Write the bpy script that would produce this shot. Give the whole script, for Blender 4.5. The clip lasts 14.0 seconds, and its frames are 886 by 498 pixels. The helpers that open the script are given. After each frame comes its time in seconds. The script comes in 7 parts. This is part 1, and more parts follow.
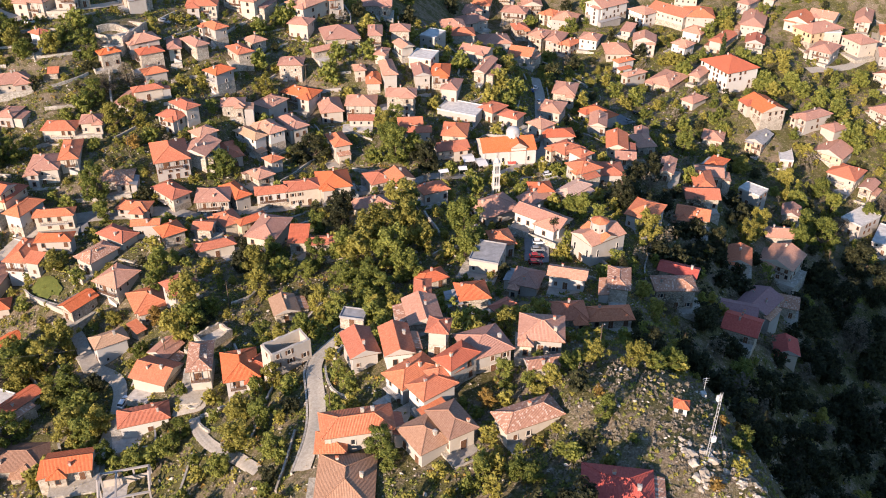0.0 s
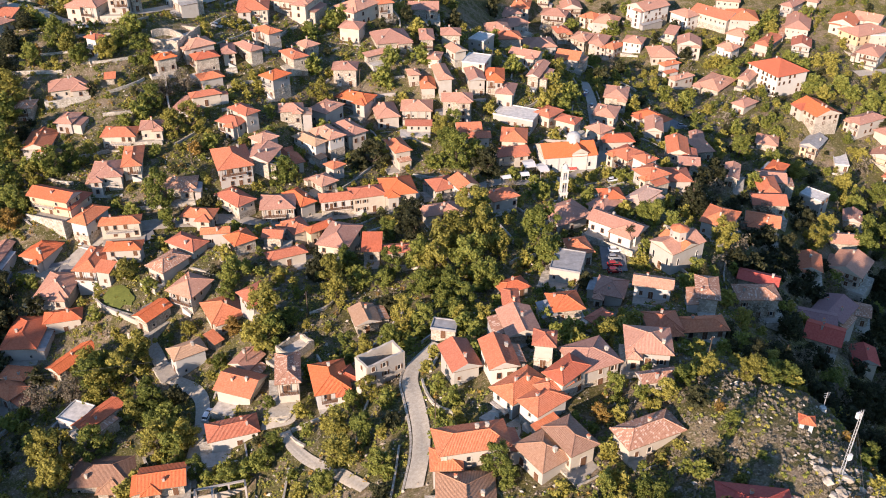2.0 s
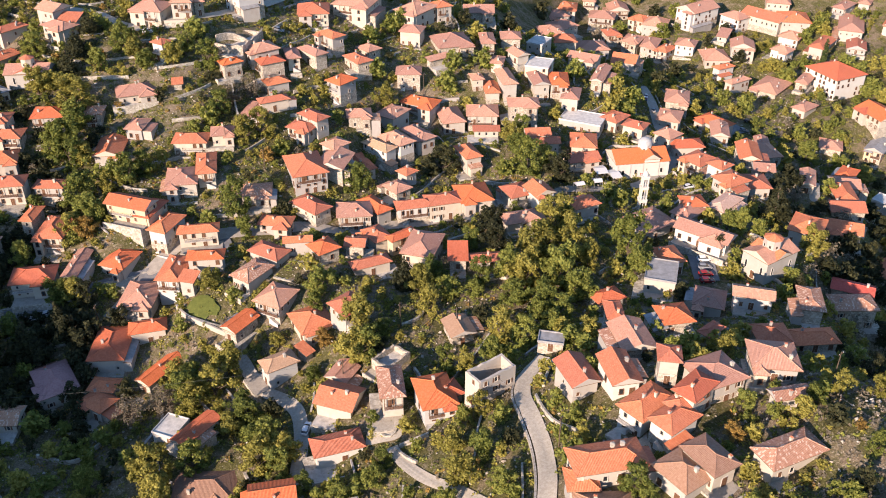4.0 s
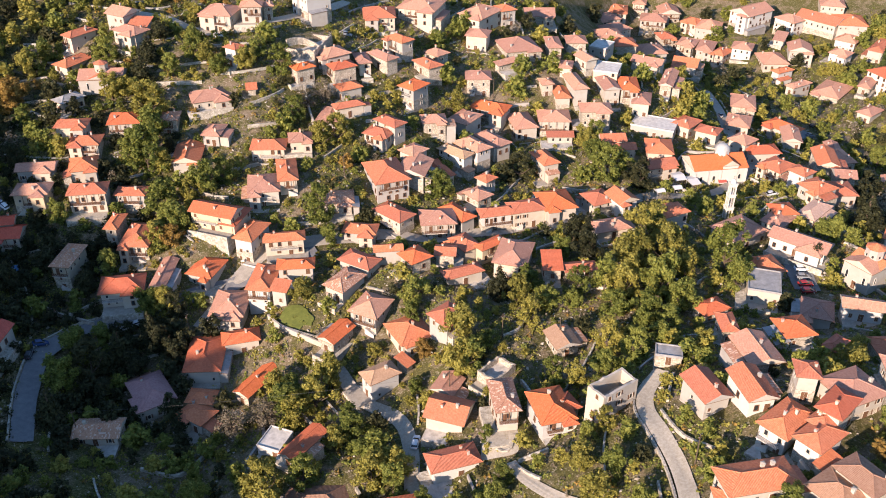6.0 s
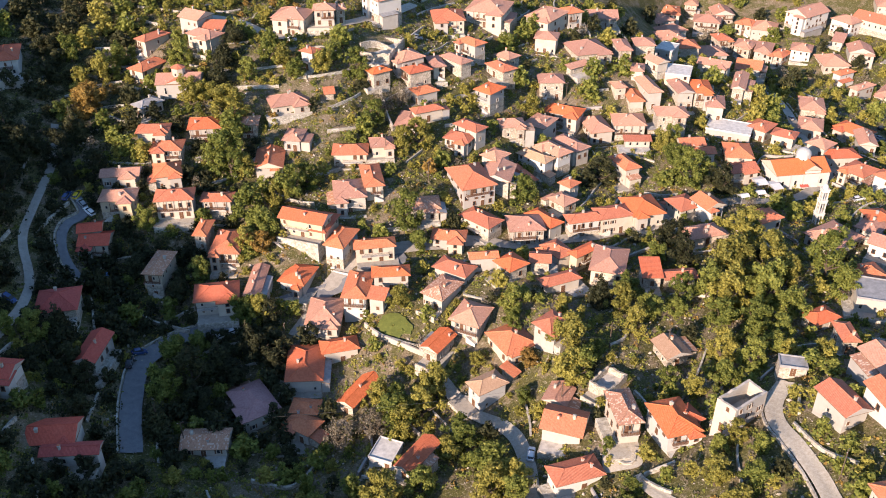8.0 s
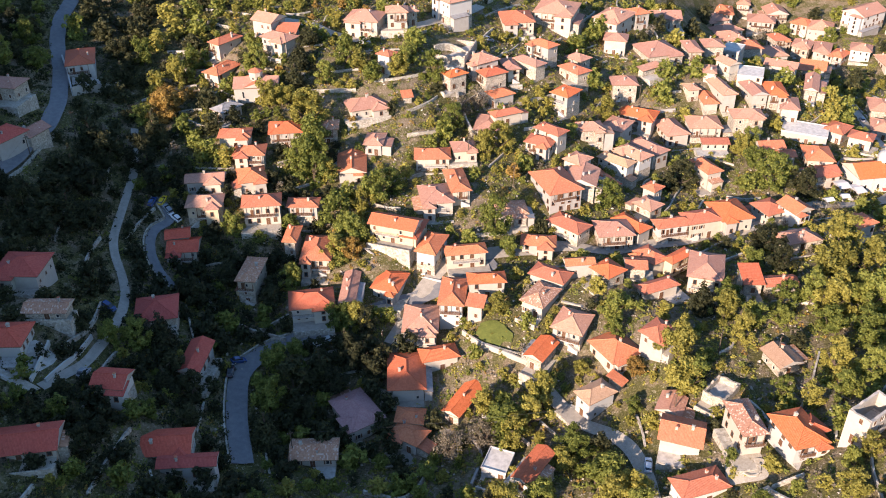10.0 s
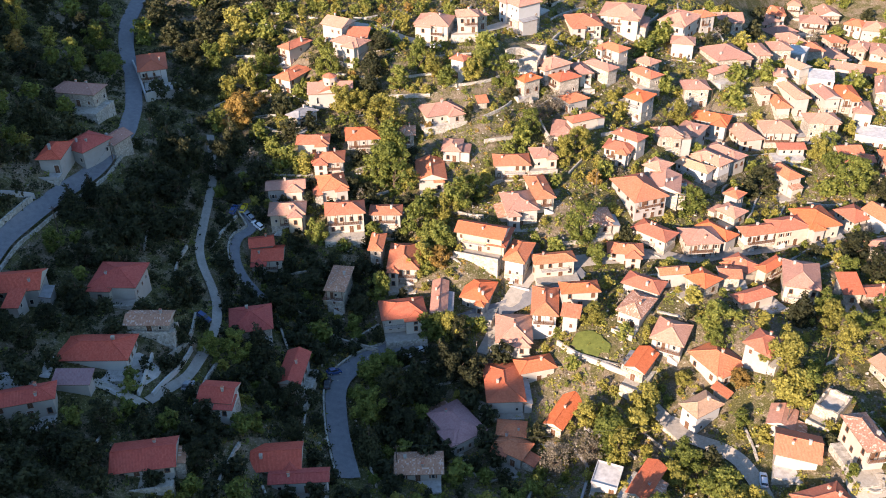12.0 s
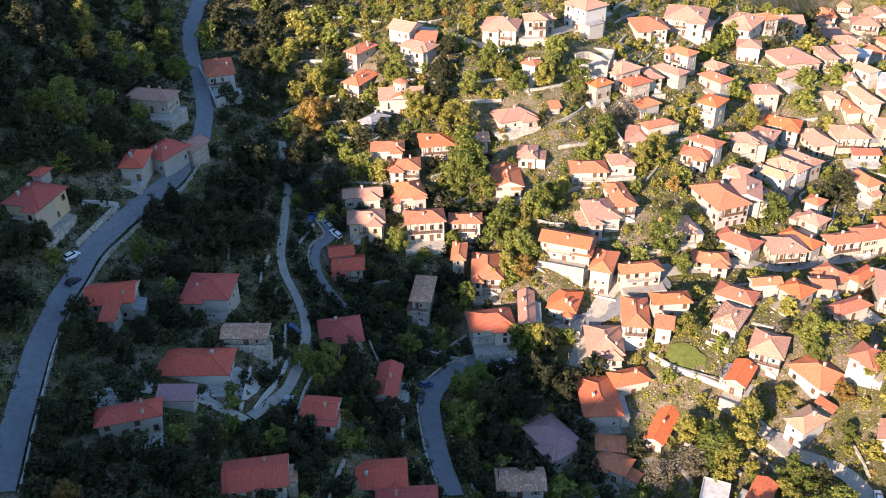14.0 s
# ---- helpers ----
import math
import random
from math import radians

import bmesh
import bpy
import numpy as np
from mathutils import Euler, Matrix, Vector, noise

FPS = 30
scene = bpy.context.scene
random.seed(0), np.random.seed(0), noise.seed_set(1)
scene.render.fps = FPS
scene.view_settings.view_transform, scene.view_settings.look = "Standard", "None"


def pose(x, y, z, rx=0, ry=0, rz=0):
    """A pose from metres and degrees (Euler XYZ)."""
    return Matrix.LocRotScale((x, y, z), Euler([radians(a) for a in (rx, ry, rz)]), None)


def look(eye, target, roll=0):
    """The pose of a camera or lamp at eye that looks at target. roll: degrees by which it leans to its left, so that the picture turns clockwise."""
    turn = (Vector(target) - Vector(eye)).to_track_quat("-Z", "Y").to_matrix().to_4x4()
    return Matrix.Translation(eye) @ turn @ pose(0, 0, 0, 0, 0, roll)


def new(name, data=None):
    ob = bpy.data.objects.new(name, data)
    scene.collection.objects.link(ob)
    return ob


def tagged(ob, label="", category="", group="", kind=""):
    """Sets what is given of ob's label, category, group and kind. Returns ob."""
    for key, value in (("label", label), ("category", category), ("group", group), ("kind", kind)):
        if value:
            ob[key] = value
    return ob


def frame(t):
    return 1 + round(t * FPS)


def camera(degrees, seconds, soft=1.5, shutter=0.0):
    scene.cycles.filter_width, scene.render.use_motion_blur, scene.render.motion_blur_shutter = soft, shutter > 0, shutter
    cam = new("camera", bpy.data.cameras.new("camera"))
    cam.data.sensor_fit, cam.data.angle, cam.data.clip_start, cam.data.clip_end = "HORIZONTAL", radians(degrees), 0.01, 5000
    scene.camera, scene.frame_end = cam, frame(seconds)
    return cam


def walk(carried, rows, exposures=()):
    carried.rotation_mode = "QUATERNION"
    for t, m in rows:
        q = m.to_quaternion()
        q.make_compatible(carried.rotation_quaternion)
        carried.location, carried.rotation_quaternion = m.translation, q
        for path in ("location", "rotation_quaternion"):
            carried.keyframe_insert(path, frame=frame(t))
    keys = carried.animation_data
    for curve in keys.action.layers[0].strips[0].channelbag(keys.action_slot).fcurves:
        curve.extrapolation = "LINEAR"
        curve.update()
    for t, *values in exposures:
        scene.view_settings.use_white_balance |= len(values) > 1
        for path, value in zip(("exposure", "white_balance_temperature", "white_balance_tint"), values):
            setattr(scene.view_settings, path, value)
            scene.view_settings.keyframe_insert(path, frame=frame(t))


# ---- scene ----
cam = camera(52.0, 14.0, soft=1.0)
# seconds, x, y, z, yaw, pitch, roll
ROWS = [
    (0.0, 0.146, 0.015, 169.974, -0.062, -32.948, 0.584),
    (0.5, -4.887, 0.966, 169.746, -0.085, -32.892, 0.585),
    (1.0, -10.075, 1.994, 169.594, -0.068, -32.871, 0.553),
    (1.5, -15.419, 3.082, 169.500, -0.024, -32.870, 0.506),
    (2.0, -20.916, 4.211, 169.449, 0.035, -32.878, 0.455),
    (2.5, -26.559, 5.362, 169.428, 0.102, -32.889, 0.407),
    (3.0, -32.339, 6.518, 169.429, 0.174, -32.898, 0.366),
    (3.5, -38.245, 7.662, 169.446, 0.247, -32.904, 0.332),
    (4.0, -44.262, 8.781, 169.475, 0.321, -32.908, 0.304),
    (4.5, -50.376, 9.863, 169.515, 0.396, -32.910, 0.281),
    (5.0, -56.571, 10.900, 169.565, 0.472, -32.912, 0.258),
    (5.5, -62.830, 11.887, 169.626, 0.551, -32.917, 0.232),
    (6.0, -69.135, 12.823, 169.699, 0.634, -32.926, 0.201),
    (6.5, -75.471, 13.710, 169.786, 0.721, -32.941, 0.163),
    (7.0, -81.820, 14.552, 169.888, 0.813, -32.962, 0.115),
    (7.5, -88.165, 15.358, 170.008, 0.910, -32.991, 0.058),
    (8.0, -94.491, 16.138, 170.146, 1.012, -33.026, -0.009),
    (8.5, -100.784, 16.906, 170.303, 1.117, -33.067, -0.082),
    (9.0, -107.031, 17.675, 170.478, 1.225, -33.111, -0.161),
    (9.5, -113.219, 18.461, 170.668, 1.332, -33.156, -0.242),
    (10.0, -119.339, 19.278, 170.870, 1.438, -33.200, -0.321),
    (10.5, -125.382, 20.142, 171.078, 1.541, -33.240, -0.394),
    (11.0, -131.342, 21.064, 171.284, 1.638, -33.273, -0.460),
    (11.5, -137.214, 22.052, 171.479, 1.729, -33.298, -0.516),
    (12.0, -142.997, 23.111, 171.650, 1.815, -33.315, -0.561),
    (12.5, -148.689, 24.238, 171.783, 1.897, -33.325, -0.599),
    (13.0, -154.293, 25.423, 171.860, 1.979, -33.333, -0.636),
    (13.5, -159.814, 26.646, 171.861, 2.067, -33.345, -0.681),
    (14.0, -165.258, 27.878, 171.762, 2.173, -33.373, -0.750),
]


def aim(x, y, z, yaw, pitch, roll):
    a, b = radians(yaw), radians(pitch)
    return look((x, y, z), (x - math.sin(a) * math.cos(b), y + math.cos(a) * math.cos(b), z + math.sin(b)), roll)


walk(cam, [(t, aim(*row)) for t, *row in ROWS], [(0.0, 1.2), (6.5, 1.26), (10.5, 1.46), (14.0, 1.7)])

# ---- world, sun ----
SUN_AZ, SUN_EL = radians(215), radians(20.6)      # bearing of the sun from +y, clockwise; height
SUN_FROM = Vector((math.sin(SUN_AZ) * math.cos(SUN_EL), math.cos(SUN_AZ) * math.cos(SUN_EL), math.sin(SUN_EL)))
world = bpy.data.worlds.new("sky")
scene.world = world
world.use_nodes = True
wn = world.node_tree
sky = wn.nodes.new("ShaderNodeTexSky")
sky.sky_type, sky.sun_disc = "NISHITA", False
sky.sun_elevation, sky.sun_rotation = SUN_EL, SUN_AZ
sky.air_density, sky.dust_density, sky.ozone_density, sky.altitude = 1.0, 0.4, 4.0, 1000
wn.links.new(sky.outputs["Color"], wn.nodes["Background"].inputs["Color"])
wn.nodes["Background"].inputs["Strength"].default_value = 0.122
sun_data = bpy.data.lights.new("sun", "SUN")
sun_data.energy, sun_data.angle, sun_data.color = 4.7, radians(0.6), (1.0, 0.788, 0.662)
sun = new("sun", sun_data)
sun.matrix_world = look(SUN_FROM * 400, (0, 0, 0))


# ---- materials ----
class Nodes:
    """A node tree built with short calls."""

    def __init__(self, name, rough=0.85, spec=0.25):
        self.mat = bpy.data.materials.new(name)
        self.mat.use_nodes = True
        self.t = self.mat.node_tree
        self.bsdf = self.t.nodes["Principled BSDF"]
        self.bsdf.inputs["Roughness"].default_value = rough
        self.bsdf.inputs["Specular IOR Level"].default_value = spec

    def add(self, kind, **sets):
        n = self.t.nodes.new(kind)
        for k, v in sets.items():
            n.inputs[k.replace("_", " ")].default_value = v
        return n

    def link(self, a, b):
        self.t.links.new(a, b)

    def place(self):
        return self.add("ShaderNodeNewGeometry").outputs["Position"]

    def local(self):
        return self.add("ShaderNodeTexCoord").outputs["Object"]

    def noise(self, where, scale, detail=3.0, rough=0.6):
        n = self.add("ShaderNodeTexNoise", Scale=scale, Detail=detail, Roughness=rough)
        self.link(where, n.inputs["Vector"])
        return n.outputs["Fac"]

    def ramp(self, fac, stops):
        n = self.add("ShaderNodeValToRGB")
        e = n.color_ramp.elements
        while len(e) < len(stops):
            e.new(0.5)
        for i, (p, c) in enumerate(stops):
            e[i].position, e[i].color = p, (*c, 1)
        self.link(fac, n.inputs["Fac"])
        return n.outputs["Color"]

    def math(self, op, a, b=None):
        n = self.add("ShaderNodeMath")
        n.operation = op
        for i, v in enumerate((a, b)):
            if v is None:
                continue
            if isinstance(v, (int, float)):
                n.inputs[i].default_value = v
            else:
                self.link(v, n.inputs[i])
        return n.outputs[0]

    def vmath(self, op, a, b=None):
        n = self.add("ShaderNodeVectorMath")
        n.operation = op
        for i, v in enumerate((a, b)):
            if v is None:
                continue
            if isinstance(v, tuple):
                n.inputs[i].default_value = v
            else:
                self.link(v, n.inputs[i])
        return n

    def mix(self, fac, a, b, kind="MIX"):
        n = self.add("ShaderNodeMix")
        n.data_type, n.blend_type = "RGBA", kind
        for i, v in ((0, fac), (6, a), (7, b)):
            if isinstance(v, (int, float)):
                n.inputs[i].default_value = v
            elif isinstance(v, tuple):
                n.inputs[i].default_value = (*v, 1)
            else:
                self.link(v, n.inputs[i])
        return n.outputs[2]

    def random(self):
        return self.add("ShaderNodeObjectInfo").outputs["Random"]

    def island(self):
        return self.add("ShaderNodeNewGeometry").outputs["Random Per Island"]

    def finish(self, colour, height=None, strength=0.4, distance=0.05):
        self.link(colour, self.bsdf.inputs["Base Color"])
        if height is not None:
            b = self.add("ShaderNodeBump", Strength=strength, Distance=distance)
            self.link(height, b.inputs["Height"])
            self.link(b.outputs["Normal"], self.bsdf.inputs["Normal"])
        return self.mat


def tile_material(name, low, mid, high, pale=0.0, dirt=0.25):
    """Clay roof tiles laid in courses up the slope, with weathered single tiles."""
    m = Nodes(name, 0.8, 0.2)
    geo = m.add("ShaderNodeNewGeometry")
    along = m.vmath("NORMALIZE", m.vmath("CROSS_PRODUCT", geo.outputs["True Normal"], (0.0, 0.0, 1.0)).outputs[0]).outputs[0]
    u = m.vmath("DOT_PRODUCT", geo.outputs["Position"], along).outputs["Value"]
    sep = m.add("ShaderNodeSeparateXYZ")
    m.link(geo.outputs["Position"], sep.inputs[0])
    cu, cv = m.math("FLOOR", m.math("MULTIPLY", u, 3.6)), m.math("FLOOR", m.math("MULTIPLY", sep.outputs[2], 6.5))
    comb = m.add("ShaderNodeCombineXYZ")
    m.link(cu, comb.inputs[0]), m.link(cv, comb.inputs[1]), m.link(m.random(), comb.inputs[2])
    white = m.add("ShaderNodeTexWhiteNoise")
    m.link(comb.outputs[0], white.inputs["Vector"])
    cell = white.outputs["Value"]
    big = m.noise(geo.outputs["Position"], 0.35, 4)
    streak = m.noise(geo.outputs["Position"], 2.2, 3)
    fac = m.math("ADD", m.math("MULTIPLY", cell, 0.34), m.math("MULTIPLY", streak, 0.66))
    col = m.ramp(fac, [(0.15, low), (0.5, mid), (0.86, high)])
    hue = m.add("ShaderNodeHueSaturation")
    m.link(m.math("ADD", 0.497, m.math("MULTIPLY", m.random(), 0.006)), hue.inputs["Hue"])
    m.link(m.math("ADD", 0.78, m.math("MULTIPLY", m.random(), 0.34)), hue.inputs["Value"])
    m.link(m.math("ADD", 0.95, m.math("MULTIPLY", m.random(), 0.07)), hue.inputs["Saturation"])
    m.link(col, hue.inputs["Color"])
    col = hue.outputs["Color"]
    col = m.mix(m.math("MULTIPLY", m.math("SUBTRACT", big, 0.42), 1.6 * dirt), col, (0.16, 0.115, 0.09))
    if pale:
        spot = m.math("GREATER_THAN", cell, 1.0 - pale)
        col = m.mix(m.math("MULTIPLY", spot, 0.75), col, (0.62, 0.47, 0.36))
    wave = m.math("SINE", m.math("MULTIPLY", u, 22.6))
    step = m.math("FRACT", m.math("MULTIPLY", sep.outputs[2], 6.5))
    return m.finish(col, m.math("ADD", wave, m.math("MULTIPLY", step, 0.8)), 0.55, 0.04)


TILES = {
    "o": tile_material("tile_orange", (0.47, 0.115, 0.045), (0.59, 0.148, 0.06), (0.65, 0.19, 0.088), 0.0, 0.16),
    "r": tile_material("tile_red_orange", (0.44, 0.13, 0.064), (0.55, 0.178, 0.09), (0.61, 0.235, 0.13), 0.0, 0.22),
    "b": tile_material("tile_faded", (0.40, 0.19, 0.125), (0.49, 0.25, 0.17), (0.56, 0.315, 0.225), 0.004, 0.2),
    "d": tile_material("tile_dark_red", (0.43, 0.074, 0.046), (0.56, 0.1, 0.062), (0.62, 0.145, 0.092), 0.0, 0.14),
    "m": tile_material("tile_old_mottled", (0.33, 0.155, 0.095), (0.46, 0.235, 0.145), (0.56, 0.325, 0.21), 0.16, 0.3),
    "p": tile_material("tile_pale_pink", (0.43, 0.265, 0.195), (0.52, 0.34, 0.26), (0.59, 0.41, 0.33), 0.0, 0.25),
    "B": tile_material("tile_brown", (0.28, 0.148, 0.09), (0.36, 0.20, 0.125), (0.42, 0.25, 0.165), 0.0, 0.16),
    "t": tile_material("tile_tan", (0.40, 0.235, 0.13), (0.49, 0.30, 0.18), (0.56, 0.37, 0.24), 0.0, 0.16),
    "v": tile_material("tile_mauve", (0.32, 0.16, 0.15), (0.40, 0.215, 0.20), (0.45, 0.27, 0.25), 0.0, 0.16),
}


def plaster(name, colour, stain, rub=0.5):
    m = Nodes(name, 0.9, 0.15)
    p = m.place()
    big, fine = m.noise(p, 0.5, 5, 0.65), m.noise(p, 5.0, 3)
    col = m.mix(m.math("MULTIPLY", m.math("SUBTRACT", big, 0.4), 2.2 * rub), colour, stain)
    hue = m.add("ShaderNodeHueSaturation")
    m.link(m.math("ADD", 0.8, m.math("MULTIPLY", m.random(), 0.3)), hue.inputs["Value"])
    m.link(m.math("ADD", 0.7, m.math("MULTIPLY", m.random(), 0.6)), hue.inputs["Saturation"])
    m.link(col, hue.inputs["Color"])
    return m.finish(hue.outputs["Color"], fine, 0.25, 0.03)


def rubble(name, low, mid, high, scale=2.6):
    m = Nodes(name, 0.93, 0.15)
    p = m.place()
    v = m.add("ShaderNodeTexVoronoi", Scale=scale)
    m.link(p, v.inputs["Vector"])
    sep = m.add("ShaderNodeSeparateColor")
    m.link(v.outputs["Color"], sep.inputs[0])
    col = m.ramp(sep.outputs[0], [(0.0, low), (0.5, mid), (1.0, high)])
    col = m.mix(m.math("MULTIPLY", m.math("SUBTRACT", m.noise(p, 0.4, 4), 0.42), 1.6), col, (0.2, 0.175, 0.14))
    return m.finish(col, v.outputs["Distance"], 0.8, 0.08)


WALLS = {
    "w": plaster("plaster_cream", (0.445, 0.4, 0.335), (0.35, 0.295, 0.23), 0.7),
    "W": plaster("plaster_white", (0.515, 0.49, 0.445), (0.44, 0.395, 0.33), 0.5),
    "c": plaster("plaster_yellowish", (0.51, 0.417, 0.288), (0.40, 0.32, 0.21), 0.5),
    "g": plaster("cement_grey", (0.39, 0.357, 0.315), (0.29, 0.26, 0.225), 0.7),
    "s": rubble("rubble_stone", (0.26, 0.22, 0.17), (0.39, 0.335, 0.26), (0.51, 0.45, 0.36)),
}
WALL_WORDS = {"w": "cream-plastered", "W": "white-plastered", "c": "yellowish-plastered", "g": "grey cement", "s": "rubble stone"}
TILE_WORDS = {"o": "bright orange tiled", "r": "red-orange tiled", "b": "faded pinkish tiled", "d": "dark red tiled", "m": "old mottled tiled",
              "p": "pale pink tiled", "B": "brown tiled", "t": "tan tiled", "v": "mauve tiled", "w": "white", "g": "grey sheet", "n": "missing"}


def plain(name, colour, rough=0.7, spec=0.3, metal=0.0, vary=0.12, scale=3.0):
    m = Nodes(name, rough, spec)
    m.bsdf.inputs["Metallic"].default_value = metal
    n = m.noise(m.place(), scale, 4)
    dark = tuple(c * (1 - 2 * vary) for c in colour)
    return m.finish(m.ramp(n, [(0.3, dark), (0.7, colour)]), n, 0.15, 0.02)


FLAT_WHITE = plain("roof_concrete_white", (0.62, 0.59, 0.54), 0.9, vary=0.18, scale=0.8)
FLAT_GREY = plain("roof_sheet_grey", (0.34, 0.33, 0.32), 0.7, vary=0.2, scale=0.7)
WOOD = plain("wood_brown", (0.17, 0.085, 0.045), 0.75, vary=0.25)
SOFFIT = plain("eaves_wood", (0.24, 0.15, 0.09), 0.8, vary=0.2)
FRAME = plain("frame_paint", (0.5, 0.44, 0.36), 0.6)
IRON = plain("iron_dark", (0.05, 0.05, 0.05), 0.5, 0.4)
STEEL = plain("steel_light", (0.55, 0.55, 0.53), 0.45, 0.5, 0.4)
MARBLE = plain("stone_white", (0.60, 0.56, 0.49), 0.8, vary=0.12, scale=1.2)
LEAD = plain("lead_sheet", (0.42, 0.42, 0.40), 0.6, 0.4, vary=0.15)
WALLSTONE = rubble("dry_stone", (0.28, 0.25, 0.20), (0.40, 0.36, 0.29), (0.52, 0.48, 0.40), 2.0)
CONCRETE = plain("concrete", (0.54, 0.5, 0.44), 0.92, vary=0.2, scale=0.9)
CANVAS = plain("canvas_white", (0.58, 0.57, 0.55), 0.9, vary=0.06)
BLUE = plain("tarpaulin_blue", (0.10, 0.22, 0.42), 0.6)
RUBBER = plain("rubber", (0.02, 0.02, 0.02), 0.8)
BARK = plain("bark", (0.13, 0.095, 0.065), 0.95, vary=0.3, scale=4)


def glass_material():
    m = Nodes("window_glass", 0.12, 0.5)
    m.bsdf.inputs["Base Color"].default_value = (0.025, 0.027, 0.03, 1)
    return m.mat


GLASS = glass_material()


def ground_material():
    m = Nodes("hillside", 0.95, 0.12)
    p = m.place()
    n1, n2, n3 = m.noise(p, 0.045, 5), m.noise(p, 0.22, 5, 0.7), m.noise(p, 2.2, 5, 0.75)
    grass = m.ramp(n3, [(0.28, (0.038, 0.039, 0.014)), (0.5, (0.095, 0.088, 0.03)), (0.72, (0.2, 0.165, 0.066))])
    earth = m.ramp(n3, [(0.3, (0.12, 0.09, 0.058)), (0.5, (0.21, 0.16, 0.105)), (0.72, (0.36, 0.29, 0.2))])
    patch = m.math("ADD", m.math("MULTIPLY", n1, 0.4), m.math("MULTIPLY", n2, 0.6))
    mixed = m.mix(m.ramp(patch, [(0.47, (0, 0, 0)), (0.58, (1, 1, 1))]), grass, earth)
    stones = m.ramp(m.noise(p, 1.1, 6, 0.8), [(0.56, (0, 0, 0)), (0.64, (1, 1, 1))])
    col = m.mix(m.math("MULTIPLY", stones, 0.6), mixed, (0.42, 0.37, 0.29))
    return m.finish(col, m.math("ADD", n2, n3), 1.0, 0.3)


def lane_material(name, low, high, scale=0.8):
    m = Nodes(name, 0.9, 0.2)
    p = m.place()
    n = m.math("ADD", m.math("MULTIPLY", m.noise(p, scale, 5), 0.6), m.math("MULTIPLY", m.noise(p, 6.0, 3), 0.4))
    return m.finish(m.ramp(n, [(0.35, low), (0.68, high)]), n, 0.3, 0.03)


GROUND = ground_material()
ASPHALT = lane_material("worn_asphalt", (0.14, 0.14, 0.145), (0.225, 0.22, 0.215))
PAVED = lane_material("paved_stone", (0.26, 0.23, 0.19), (0.40, 0.36, 0.30))
GRAVEL = lane_material("pale_gravel", (0.30, 0.26, 0.20), (0.48, 0.43, 0.35), 1.6)
LAWN = lane_material("lawn", (0.07, 0.082, 0.018), (0.135, 0.15, 0.034), 0.9)


def leaf_material(name, dark, mid, light):
    m = Nodes(name, 0.7, 0.2)
    fac = m.math("ADD", m.math("MULTIPLY", m.island(), 0.6), m.math("MULTIPLY", m.random(), 0.4))
    col = m.ramp(fac, [(0.1, dark), (0.5, mid), (0.92, light)])
    m.link(col, m.bsdf.inputs["Base Color"])
    tr = m.add("ShaderNodeBsdfTranslucent")
    m.link(col, tr.inputs["Color"])
    mx = m.add("ShaderNodeMixShader", Fac=0.33)
    m.link(m.bsdf.outputs[0], mx.inputs[1]), m.link(tr.outputs[0], mx.inputs[2])
    m.link(mx.outputs[0], m.t.nodes["Material Output"].inputs["Surface"])
    return m.mat


LEAVES = {
    "b": leaf_material("leaves_green", (0.07, 0.088, 0.018), (0.155, 0.174, 0.036), (0.285, 0.285, 0.062)),
    "y": leaf_material("leaves_olive_yellow", (0.12, 0.114, 0.024), (0.24, 0.218, 0.046), (0.39, 0.34, 0.075)),
    "o": leaf_material("leaves_rust", (0.14, 0.088, 0.025), (0.28, 0.176, 0.046), (0.43, 0.28, 0.072)),
    # dark green taken near black, so part of the slopes' shade is in the colour
    "d": leaf_material("leaves_dark_green_shaded", (0.018, 0.021, 0.010), (0.040, 0.043, 0.018), (0.088, 0.086, 0.034)),
    "c": leaf_material("leaves_cypress", (0.018, 0.03, 0.010), (0.044, 0.064, 0.019), (0.085, 0.105, 0.03)),
    "g": leaf_material("twigs_grey", (0.10, 0.085, 0.057), (0.175, 0.145, 0.098), (0.27, 0.23, 0.165)),
}


# ---- mesh helpers ----
def mesh_of(name, verts, faces, mats, slots=None, smooth=False):
    me = bpy.data.meshes.new(name)
    me.from_pydata(verts, [], faces)
    for mt in mats:
        me.materials.append(mt)
    if slots is not None:
        me.polygons.foreach_set("material_index", slots)
    if smooth:
        me.polygons.foreach_set("use_smooth", [True] * len(faces))
    me.update()
    return me


def part(name, me, parent, m=None, label=""):
    ob = new(name, me)
    ob.parent = parent
    if m is not None:
        ob.matrix_local = m
    if label:
        ob["label"] = label
    return ob


